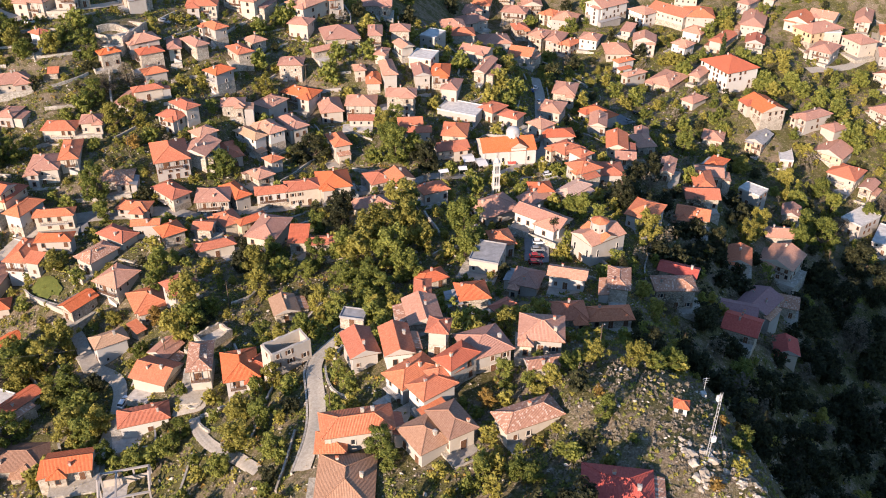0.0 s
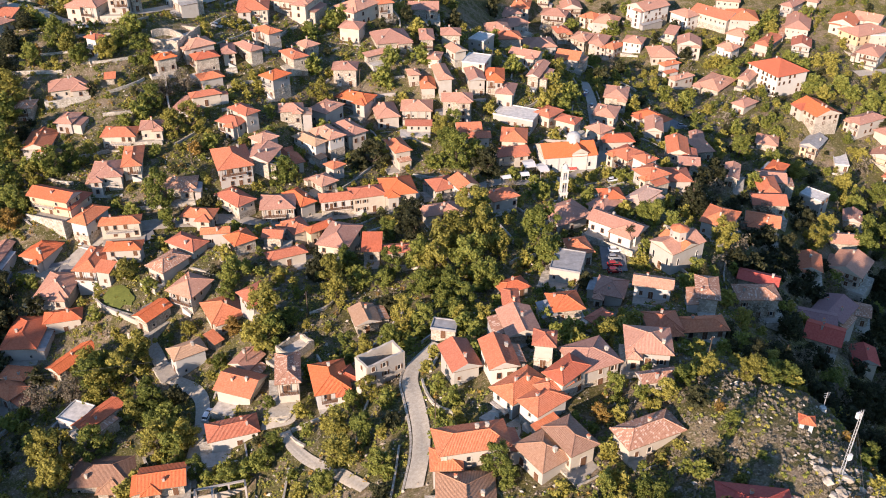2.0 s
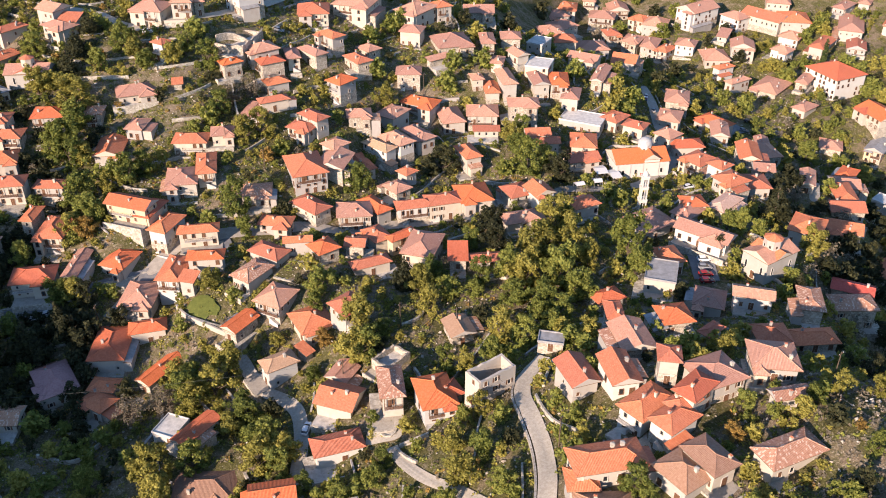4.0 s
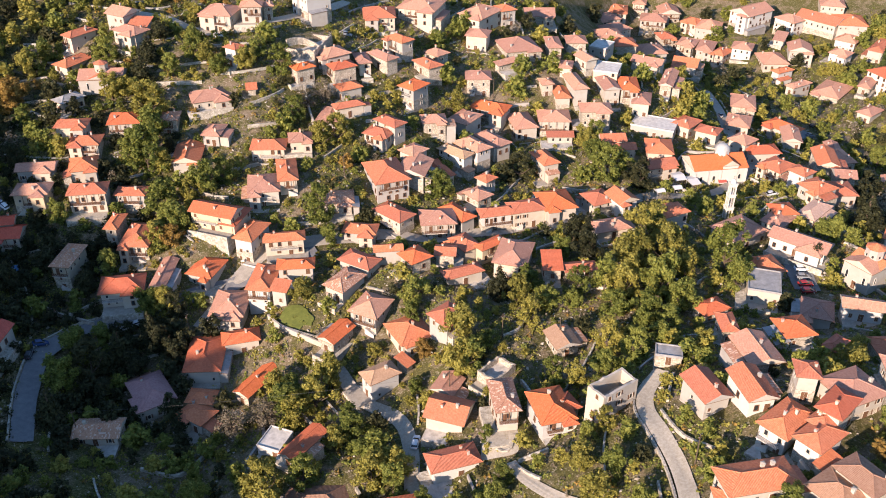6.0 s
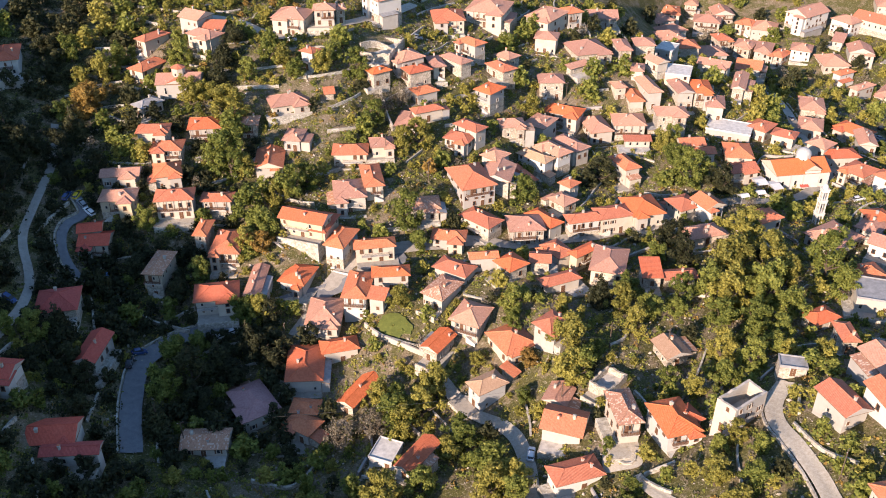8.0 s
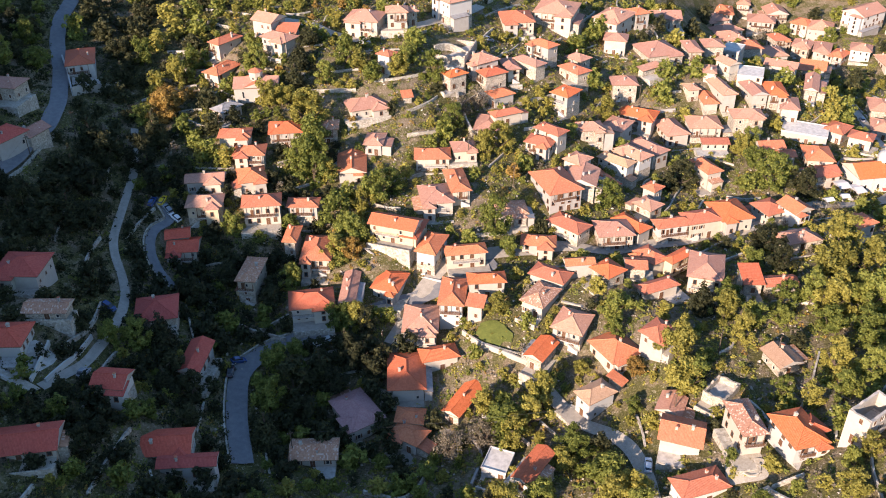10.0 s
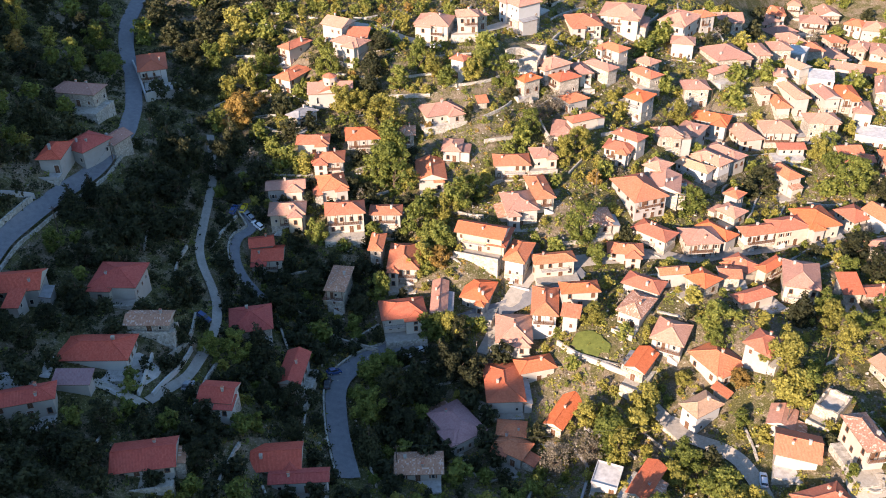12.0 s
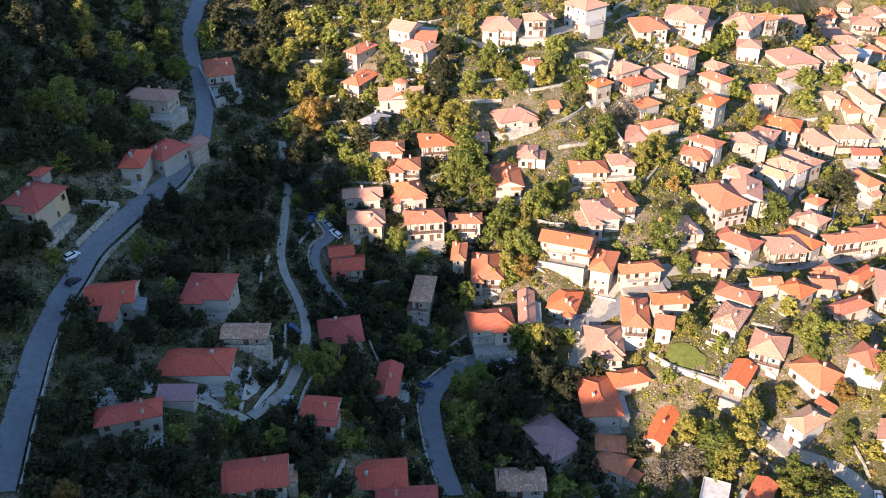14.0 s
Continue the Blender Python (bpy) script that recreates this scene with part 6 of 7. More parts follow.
tree(-275.8, 279.7, 4.9, "d")
tree(-171.6, 220.2, 3.9, "d")
tree(-237.3, 183.7, 3.4, "d")
tree(-233.2, 190.7, 3.5, "d")
tree(-203.4, 188.7, 3.4, "b")
tree(-48.8, 199.8, 3.6, "y")
tree(-261.8, 250.9, 4.4, "d")
tree(-265.1, 230.7, 4.1, "d")
tree(-181.6, 171.9, 3.1, "d")
tree(-238.1, 208.6, 3.7, "d")
tree(-161.6, 270.4, 4.6, "y")
tree(-109.7, 213.2, 3.7, "y")
tree(-209.6, 158.6, 2.9, "d")
tree(15.9, 110.3, 2.3, "b")
tree(-149.6, 256.5, 4.3, "y")
tree(7.0, 112.0, 2.3, "b")
tree(-186.5, 244.3, 4.1, "b")
tree(105.6, 266.3, 4.4, "y")
tree(-145.6, 213.8, 3.6, "d")
tree(-74.9, 144.9, 2.6, "b")
tree(-189.8, 180.8, 3.1, "d")
tree(111.4, 273.7, 4.4, "y")
tree(-278.4, 224.0, 3.8, "d")
tree(33.5, 227.6, 3.8, "d")
tree(-9.3, 117.5, 2.3, "b")
tree(-152.3, 214.6, 3.5, "b")
tree(30.9, 139.8, 2.6, "y")
tree(42.9, 239.4, 3.9, "b")
tree(-37.2, 152.4, 2.7, "y")
tree(-151.4, 236.4, 3.8, "o")
tree(-266.2, 238.5, 3.9, "b")
tree(14.3, 157.5, 2.8, "y")
tree(154.3, 301.8, 4.6, "g")
tree(-10.9, 177.2, 3.0, "y")
tree(-112.2, 281.6, 4.4, "y")
tree(-19.2, 298.0, 4.6, "b")
tree(-184.3, 297.2, 4.6, "y")
tree(-305.9, 293.6, 4.6, "d")
tree(-37.2, 233.1, 3.7, "b")
tree(-179.8, 298.6, 4.6, "y")
tree(-270.3, 298.8, 4.6, "b")
tree(-9.9, 242.4, 3.8, "b")
tree(-57.8, 147.5, 2.5, "b")
tree(-36.9, 206.5, 3.3, "b")
tree(-120.0, 303.6, 4.6, "g")
tree(-261.4, 304.2, 4.6, "b")
tree(-297.3, 302.1, 4.6, "d")
tree(-18.4, 186.0, 3.0, "b")
tree(-243.5, 177.5, 2.9, "d")
tree(-22.0, 307.0, 4.6, "y")
tree(-234.8, 306.2, 4.6, "d")
tree(49.5, 207.4, 3.3, "d")
tree(-176.1, 305.8, 4.6, "d")
tree(-10.2, 293.5, 4.4, "b")
tree(141.0, 313.8, 4.6, "b")
tree(-206.0, 264.0, 4.0, "d")
tree(171.4, 315.1, 4.6, "b")
tree(-141.3, 265.1, 4.0, "b")
tree(-166.2, 308.3, 4.6, "b")
tree(-114.3, 309.2, 4.6, "g")
tree(-17.7, 311.1, 4.6, "b")
tree(-290.8, 308.3, 4.6, "y")
tree(-216.9, 310.3, 4.6, "y")
tree(157.5, 317.9, 4.6, "b")
tree(24.4, 137.2, 2.4, "b")
tree(-150.3, 310.2, 4.6, "b")
tree(-40.8, 150.7, 2.5, "b")
tree(-280.0, 247.6, 3.8, "b")
tree(9.2, 131.8, 2.3, "o")
tree(-141.5, 313.9, 4.6, "y")
tree(37.9, 139.2, 2.4, "y")
tree(-105.2, 242.3, 3.6, "b")
tree(-155.3, 314.9, 4.6, "y")
tree(-175.8, 315.1, 4.6, "d")
tree(181.8, 323.6, 4.6, "g")
tree(-190.9, 315.7, 4.6, "b")
tree(139.6, 324.8, 4.6, "y")
tree(-210.6, 187.7, 2.9, "d")
tree(38.7, 239.6, 3.6, "b")
tree(-130.3, 317.2, 4.6, "b")
tree(-159.8, 317.2, 4.6, "b")
tree(-246.3, 210.6, 3.2, "b")
tree(-79.6, 205.1, 3.1, "b")
tree(-44.7, 179.7, 2.8, "b")
tree(-214.3, 319.6, 4.6, "b")
tree(155.6, 327.7, 4.6, "b")
tree(-231.7, 320.9, 4.6, "b")
tree(-274.9, 321.3, 4.6, "d")
tree(-138.8, 320.2, 4.6, "b")
tree(-67.5, 323.5, 4.6, "y")
tree(-241.4, 322.0, 4.6, "d")
tree(17.5, 135.8, 2.3, "b")
tree(-59.9, 190.7, 2.9, "b")
tree(121.5, 330.4, 4.6, "y")
tree(-288.5, 323.4, 4.6, "d")
tree(-269.0, 316.4, 4.5, "b")
tree(56.4, 122.1, 2.1, "b")
tree(-267.5, 251.1, 3.7, "d")
tree(-173.5, 324.1, 4.6, "d")
tree(97.9, 332.8, 4.6, "b")
tree(-216.4, 211.1, 3.1, "d")
tree(-244.3, 233.2, 3.4, "d")
tree(-122.7, 297.2, 4.2, "b")
tree(30.2, 122.3, 2.1, "b")
tree(90.1, 252.1, 3.6, "d")
tree(42.5, 138.6, 2.3, "b")


LIGHT = {tk: [crown_mesh(tk, sd, 0.17, 2.1) for sd in (1, 3)] for tk in LEAVES}
BUSHY = {tk: [crown_mesh(tk, sd, 0.1, 2.7) for sd in (1, 3, 5)] for tk in LEAVES}


def arrays(me):
    v = np.empty(len(me.vertices) * 3)
    me.vertices.foreach_get("co", v)
    f = np.array([p.vertices[:] for p in me.polygons])
    return v.reshape(-1, 3), f


LIGHT_ARRAYS = {tk: [arrays(me) for me in ms] for tk, ms in LIGHT.items()}
BUSHY_ARRAYS = {tk: [arrays(me) for me in ms] for tk, ms in BUSHY.items()}


def woods(name, label, count, x0, x1, y0, y1, kinds, r0, r1, seed, gap=1.5, fixed=()):
    """Trees and tall bushes past counting, one sheet of leaves."""
    rng = random.Random(seed)
    order = sorted(set(kinds))
    fixed = list(fixed)
    vs, fs, sl, base, done, tries = [], [], [], 0, 0, 0
    while fixed or (done < count and tries < count * 30):
        tries += 1
        if fixed:
            x, y, r, tk = fixed.pop()
        else:
            x, y, r, tk = rng.uniform(x0, x1), rng.uniform(y0, y1), rng.uniform(r0, r1), rng.choice(kinds)
            if occupied(x, y, gap) or on_lane(x, y, r * 0.7) or (r > 1.65 and 28 < x < 63 and 98 < y < 152):
                continue
            if name in ("garden_trees", "thicket") and r > 1.5 and (occupied(x, y + 1.6 * r, 0.3) or occupied(x, y + 3.0 * r, 0.0)):
                r = 1.2 + 0.2 * rng.random()
            if any(abs(tx - x) < 8 and math.hypot(tx - x, ty - y) < 0.62 * (tr + r) for tx, ty, tr in TREE_SPOTS):
                continue
            done += 1
        TREE_SPOTS.append((x, y, r))
        v, f = rng.choice(LIGHT_ARRAYS[tk] if r > 2.2 else BUSHY_ARRAYS[tk])
        w = rng.uniform(0, 6.28)
        c, s = math.cos(w) * r, math.sin(w) * r
        q = np.c_[v[:, 0] * c - v[:, 1] * s + x, v[:, 0] * s + v[:, 1] * c + y, v[:, 2] * r * rng.uniform(0.75, 1.0) + ground_at(x, y) - 0.3 * r]
        vs.append(q), fs.append(f + base), sl.append(np.full(len(f), order.index(tk)))
        base += len(q)
    me = mesh_of(name, np.concatenate(vs).tolist(), np.concatenate(fs).tolist(), [LEAVES[tk] for tk in order], np.concatenate(sl).tolist())
    tagged(new(name, me), label, "woods", kind="stuff")


FAR = []


def far_tree(x, y, r, kind):
    FAR.append((x, y, r, kind))


far_tree(-187.6, 237.0, 3.4, "d")
far_tree(-125.2, 291.1, 4.1, "b")
far_tree(-258.3, 330.8, 4.6, "b")
far_tree(-281.3, 331.0, 4.6, "b")
far_tree(-13.2, 167.0, 2.6, "b")
far_tree(-18.7, 142.8, 2.3, "b")
far_tree(-210.8, 262.2, 3.7, "b")
far_tree(-229.3, 331.3, 4.6, "y")
far_tree(18.8, 334.4, 4.6, "y")
far_tree(-136.9, 329.7, 4.6, "b")
far_tree(110.9, 332.2, 4.5, "b")
far_tree(-249.4, 334.2, 4.6, "d")
far_tree(-209.5, 271.8, 3.8, "g")
far_tree(-71.7, 334.7, 4.6, "b")
far_tree(-44.6, 336.5, 4.6, "b")
far_tree(-99.6, 279.2, 3.9, "b")
far_tree(-223.0, 156.9, 2.4, "b")
far_tree(26.2, 338.1, 4.6, "b")
far_tree(154.9, 343.7, 4.6, "g")
far_tree(-204.3, 297.1, 4.1, "d")
far_tree(-238.1, 337.1, 4.6, "d")
far_tree(-223.6, 305.9, 4.2, "y")
far_tree(-199.3, 282.5, 3.9, "d")
far_tree(-224.4, 338.6, 4.6, "y")
far_tree(-216.4, 338.4, 4.6, "b")
far_tree(-50.9, 285.5, 3.9, "d")
far_tree(-154.7, 262.0, 3.6, "b")
far_tree(-24.3, 287.9, 3.9, "b")
far_tree(-257.1, 343.4, 4.6, "d")
far_tree(-0.2, 113.5, 1.9, "y")
far_tree(-198.3, 270.8, 3.7, "b")
far_tree(57.1, 218.6, 3.1, "g")
far_tree(-42.6, 346.4, 4.6, "b")
far_tree(27.3, 139.4, 2.2, "b")
far_tree(10.2, 114.1, 1.9, "y")
far_tree(23.0, 350.4, 4.6, "y")
far_tree(178.5, 354.4, 4.6, "b")
far_tree(30.4, 351.9, 4.6, "b")
far_tree(49.5, 213.2, 3.0, "b")
far_tree(-268.1, 228.5, 3.2, "b")
far_tree(-230.0, 349.3, 4.6, "y")
far_tree(-30.4, 350.4, 4.6, "b")
far_tree(33.9, 215.3, 3.0, "y")
far_tree(-283.6, 290.7, 3.9, "o")
far_tree(-222.4, 353.6, 4.6, "b")
far_tree(7.1, 357.8, 4.6, "b")
far_tree(-75.8, 358.0, 4.6, "b")
far_tree(51.3, 109.2, 1.8, "y")
far_tree(175.9, 363.4, 4.6, "b")
far_tree(34.9, 246.2, 3.3, "y")
far_tree(194.8, 364.1, 4.6, "b")
far_tree(17.2, 202.2, 2.8, "d")
far_tree(13.6, 164.9, 2.4, "y")
far_tree(-82.7, 219.6, 2.9, "y")
far_tree(11.2, 263.1, 3.4, "b")
far_tree(-67.7, 369.9, 4.6, "b")
far_tree(-18.0, 136.9, 2.0, "y")
far_tree(178.3, 379.7, 4.6, "b")
far_tree(87.2, 381.3, 4.6, "b")
far_tree(-8.4, 154.6, 2.2, "g")
far_tree(-193.1, 269.3, 3.4, "y")
far_tree(28.6, 383.4, 4.6, "y")
far_tree(-32.7, 378.4, 4.6, "y")
far_tree(172.6, 387.6, 4.6, "b")
far_tree(78.5, 388.5, 4.6, "b")
far_tree(-194.9, 319.2, 3.9, "d")
far_tree(47.9, 139.5, 2.0, "y")
far_tree(165.2, 391.8, 4.6, "b")
far_tree(-15.3, 390.1, 4.6, "y")
far_tree(50.1, 393.1, 4.6, "d")
far_tree(103.4, 357.9, 4.2, "b")
far_tree(-139.6, 218.3, 2.7, "b")
far_tree(153.2, 395.5, 4.6, "b")
far_tree(-102.2, 208.8, 2.6, "b")
far_tree(-63.6, 376.4, 4.4, "b")
far_tree(163.6, 402.1, 4.6, "b")
far_tree(151.8, 406.7, 4.6, "b")
far_tree(-154.6, 234.8, 2.8, "b")
far_tree(200.1, 411.4, 4.6, "b")
far_tree(-117.2, 245.8, 2.9, "b")
far_tree(59.9, 364.0, 4.1, "y")
far_tree(117.1, 415.5, 4.6, "b")
far_tree(12.7, 131.3, 1.8, "y")
far_tree(87.9, 286.5, 3.3, "b")
far_tree(63.7, 421.3, 4.6, "d")
far_tree(-16.8, 416.8, 4.6, "d")
far_tree(165.7, 423.7, 4.6, "y")
far_tree(146.4, 423.2, 4.6, "b")
far_tree(96.6, 244.3, 2.8, "d")
far_tree(-28.4, 171.1, 2.1, "b")
far_tree(111.9, 427.2, 4.6, "y")
far_tree(-21.8, 148.8, 1.9, "b")
far_tree(10.0, 275.4, 3.1, "b")
far_tree(-103.4, 273.7, 3.1, "o")
far_tree(-211.9, 353.1, 3.9, "b")
far_tree(156.5, 350.0, 3.8, "y")
far_tree(-143.1, 218.5, 2.5, "b")
far_tree(-203.8, 275.7, 3.1, "b")
far_tree(137.7, 430.7, 4.6, "c")
far_tree(-279.9, 305.2, 3.4, "y")
far_tree(-199.6, 306.3, 3.4, "b")
far_tree(2.9, 282.3, 3.1, "b")
far_tree(-42.3, 292.6, 3.2, "b")
far_tree(-64.9, 302.5, 3.3, "b")
far_tree(47.7, 238.1, 2.7, "b")
far_tree(-50.5, 149.6, 1.8, "b")
far_tree(38.8, 276.0, 3.0, "b")
far_tree(179.7, 371.7, 3.8, "y")
far_tree(-71.2, 286.1, 3.0, "b")
far_tree(3.5, 160.9, 1.9, "b")
far_tree(181.6, 364.8, 3.7, "b")
far_tree(147.7, 460.4, 4.6, "y")
far_tree(176.0, 376.9, 3.8, "b")
far_tree(-263.9, 242.3, 2.6, "y")
far_tree(170.9, 382.3, 3.8, "b")
far_tree(167.6, 470.2, 4.6, "b")
far_tree(-262.4, 268.4, 2.8, "b")
far_tree(19.9, 143.3, 1.7, "b")
far_tree(34.6, 479.1, 4.6, "g")
far_tree(4.0, 477.5, 4.6, "d")
far_tree(152.1, 391.6, 3.8, "y")
far_tree(-37.6, 390.8, 3.8, "d")
far_tree(31.6, 255.2, 2.6, "b")
far_tree(151.7, 419.9, 4.0, "b")
far_tree(47.3, 482.6, 4.5, "b")
far_tree(147.9, 400.4, 3.8, "b")
far_tree(25.1, 258.7, 2.6, "b")
far_tree(78.4, 495.4, 4.6, "b")
far_tree(180.9, 358.0, 3.4, "b")
far_tree(145.0, 426.1, 4.0, "b")
far_tree(68.0, 498.5, 4.6, "d")
far_tree(174.7, 359.9, 3.4, "b")
far_tree(200.5, 408.7, 3.8, "b")
far_tree(1.5, 408.7, 3.8, "b")
far_tree(-267.1, 207.0, 2.1, "o")
far_tree(170.3, 367.2, 3.4, "d")
far_tree(182.4, 392.4, 3.6, "b")
far_tree(164.7, 401.7, 3.6, "b")
far_tree(163.8, 415.1, 3.7, "y")
far_tree(120.2, 356.8, 3.2, "b")
far_tree(190.8, 368.7, 3.2, "y")
far_tree(149.5, 469.5, 4.0, "b")
far_tree(176.6, 396.1, 3.3, "b")
far_tree(170.1, 397.3, 3.3, "y")
far_tree(36.5, 222.9, 2.0, "b")
far_tree(-4.8, 128.4, 1.3, "b")
far_tree(158.6, 422.6, 3.4, "y")
far_tree(142.0, 384.3, 3.1, "d")
far_tree(202.6, 398.9, 3.1, "b")
far_tree(86.7, 386.3, 3.0, "b")
far_tree(194.0, 402.4, 3.1, "y")
far_tree(116.1, 420.9, 3.0, "b")
far_tree(107.5, 427.4, 3.0, "y")
far_tree(116.5, 452.5, 2.8, "y")
far_tree(70.9, 260.4, 1.6, "c")
far_tree(17.5, 283.8, 1.6, "y")
woods("small_trees", "small and distant trees among the houses", 0, 0, 1, 0, 1, "bcdgoy", 1, 2, 8, fixed=FAR)
# shaded slopes get the darkest leaf kind; their gloom is partly leaf colour
woods("woodland", "dark woodland covering the shaded western slope, shade deepened in its leaf colour", 640, -335, -213, 120, 462, "dddddddddb", 1.6, 4.0, 1, 0.8)
woods("woodland", "dense trees along the stream, dark with shade put into the leaf colour", 150, -217, -159, 142, 288, "ddddddb", 1.6, 3.6, 2, 0.8)
# ravine shade is deepened here by near-black leaf colour
woods("woodland", "dark woodland filling the shaded ravine, shade deepened in its leaf colour", 380, 60, 232, 78, 300, "dddddg", 2.4, 4.4, 3)
woods("woodland", "mixed trees on the slopes behind the village", 110, -240, 262, 425, 575, "bbydy", 2.6, 4.4, 4)
woods("hillside_shrubs", "olive and yellow shrubs on the sunlit hillside", 230, -226, -150, 290, 440, "yybyob", 0.9, 2.3, 14, 0.6)
woods("woodland", "dense trees between the valley road and the houses, shade put into the leaf colour", 60, -174, -134, 170, 214, "dddbd", 2.2, 4.2, 16, 0.8)
woods("spur_shrubs", "green and yellowish shrubs on the rocky spur", 14, 24, 60, 102, 154, "ybbo", 0.9, 1.6, 15, 0.6)
woods("garden_trees", "small garden trees and tall bushes between the houses", 820, -207, 203, 138, 430, "bybyydg", 1.2, 3.0, 5, 0.7)
woods("garden_trees", "small trees on the terraces of the upper village", 190, 50, 255, 300, 485, "bbybyd", 1.3, 2.8, 18, 0.6)
woods("garden_shrubs", "yellow-green shrubs and vines between the houses", 520, -205, 62, 170, 425, "ybyby", 0.8, 1.6, 17, 0.5)
woods("thicket", "overgrown thicket below the houses", 190, -171, 40, 104, 178, "byybd", 1.5, 3.2, 6, 0.9)


def clear_run(line, gap=0.5):
    return not any(occupied(px, py, gap) or on_lane(px, py, gap + 0.3) for px, py in smooth_line(line, 1.0))


def stone_walls(count, seed):
    """Dry-stone terrace walls that follow the contours between the houses."""
    rng = random.Random(seed)
    done = tries = 0
    placed = []
    while done < count and tries < 4000:
        tries += 1
        x, y = rng.uniform(-230, 120), rng.uniform(124, 412)
        line = [(x, y)]
        bend = rng.uniform(-0.25, 0.25)
        for k in range(rng.randint(3, 7)):
            e = 1.5
            gx, gy = ground_at(x + e, y) - ground_at(x - e, y), ground_at(x, y + e) - ground_at(x, y - e)
            n = math.hypot(gx, gy) + 1e-6
            ux, uy = gy / n + bend, -gx / n
            x, y = x + ux * 3.4, y + uy * 3.4
            line.append((x, y))
        if any(math.hypot(px - qx, py - qy) < 6 for px, py in line for qx, qy in placed):
            continue
        if not clear_run(line) or any((px > 12 and py < 189) or px > 70 for px, py in line):
            continue
        placed += line
        wet = rng.random()
        parapet(line, 0, "rough dry-stone terrace wall on the slope" if wet < 0.85 else "grey cement garden wall on the slope", WALLSTONE if wet < 0.85 else WALLS["g"],
                rng.uniform(0.4, 1.2), rng.uniform(0.35, 0.6), "garden_wall")
        done += 1


stone_walls(190, 21)


def undergrowth(count, seed, x0, x1, y0, y1, kinds, r0, r1, label):
    """Low bushes and dry weeds over the free slopes, past counting."""
    rng = random.Random(seed)
    order = sorted(set(kinds))
    verts, faces, slots = [], [], []
    done = 0
    while done < count:
        x, y = rng.uniform(x0, x1), rng.uniform(y0, y1)
        if occupied(x, y, 0.6) or on_lane(x, y, 0.5) or (count > 9000 and x > 20 and y < 152):
            continue
        done += 1
        z, r = ground_at(x, y), rng.uniform(r0, r1) * rng.uniform(0.6, 1.1)
        slot = order.index(rng.choice(kinds))
        for _ in range(int(7 + 8 * r)):
            v = Vector((rng.gauss(0, 1), rng.gauss(0, 1), abs(rng.gauss(0, 0.8)))).normalized()
            p = Vector((x, y, z)) + Vector((v.x * r, v.y * r, v.z * r * 0.8)) * rng.uniform(0.5, 1)
            e = Vector((rng.uniform(-1, 1), rng.uniform(-1, 1), rng.uniform(-0.5, 0.5))).normalized()
            g = e.orthogonal().normalized()
            a, c = rng.uniform(0.2, 0.4), rng.uniform(0.2, 0.4)
            i = len(verts)
            verts += [tuple(p - e * a), tuple(p + e * a), tuple(p + g * c * 1.3)]
            faces.append((i, i + 1, i + 2))
            slots.append(slot)
    ob = new("undergrowth", mesh_of("undergrowth", verts, faces, [LEAVES[k] for k in order], slots))
    tagged(ob, label, "shrubs", kind="stuff")


undergrowth(21000, 9, -207, 62, 102, 435, "bbyybyobg", 0.3, 1.35, "low bushes and dry weeds covering the slopes")
# near-black scrub carries some of the slope's shade in its colour
undergrowth(12000, 10, -309, -169, 120, 405, "dddddddb", 0.7, 1.9, "dark scrub on the shaded slope, shade deepened in its leaf colour")
undergrowth(4500, 13, 45, 255, 300, 490, "bbyybg", 0.6, 1.7, "bushes and vines on the upper terraces")
undergrowth(1500, 12, 18, 60, 99, 152, "ggggggyb", 0.2, 0.75, "dry yellowish scrub on the rocky spur")
# leaf kind d adds shade by colour above the ravine
undergrowth(2500, 11, 62, 203, 100, 378, "ddbbyg", 0.6, 1.8, "scrub above the ravine, partly darkened by shade in its leaf colour")


# ---- paths, walls and yards round single places ----
def patch(name, cx, cy, rx, ry, turn, mat, label, lift=0.3, category="yard", soft=False, rings=5, sides=26):
    """A flat irregular area that lies on the slope."""
    rng = random.Random(int(cx * 13 + cy * 7))
    a = radians(turn)
    rim = [rng.uniform(0.82, 1.1) if soft else rng.uniform(0.97, 1.03) for _ in range(sides)]
    q, faces = [(cx, cy)], []
    for k in range(1, rings + 1):
        for i in range(sides):
            w, r = 2 * math.pi * i / sides, k / rings * (1 + (rim[i] - 1) * k / rings)
            square = 1.0 if soft else (abs(math.cos(w)) ** 8 + abs(math.sin(w)) ** 8) ** -0.125
            u, v = rx * r * square * math.cos(w), ry * r * square * math.sin(w)
            q.append((cx + u * math.cos(a) - v * math.sin(a), cy + u * math.sin(a) + v * math.cos(a)))
    z = heights(q) + lift
    for i in range(sides):
        j = (i + 1) % sides
        faces.append((0, 1 + i, 1 + j))
        for k in range(rings - 1):
            faces.append((1 + k * sides + i, 1 + (k + 1) * sides + i, 1 + (k + 1) * sides + j, 1 + k * sides + j))
    tagged(new(name, mesh_of(name, [(x, y, h) for (x, y), h in zip(q, z)], faces, [mat], smooth=True)), label, category, kind="structure")


patch("lawn", -110.8, 207.6, 5.4, 3.3, -28, LAWN, "small bright green lawn behind a curved stone wall", 0.4, "lawn", True)
parapet([(-119.0, 210.6), (-117.6, 207.3), (-112.1, 203.2), (-105.8, 199.9), (-98.2, 197.2)], 0, "curved pale stone wall below the lawn", WALLS["w"], 1.5, 0.5, "garden_wall")
patch("pavement", -58.0, 157.7, 4.1, 3.1, -4, GRAVEL, "round stony threshing floor", 0.35, "yard")
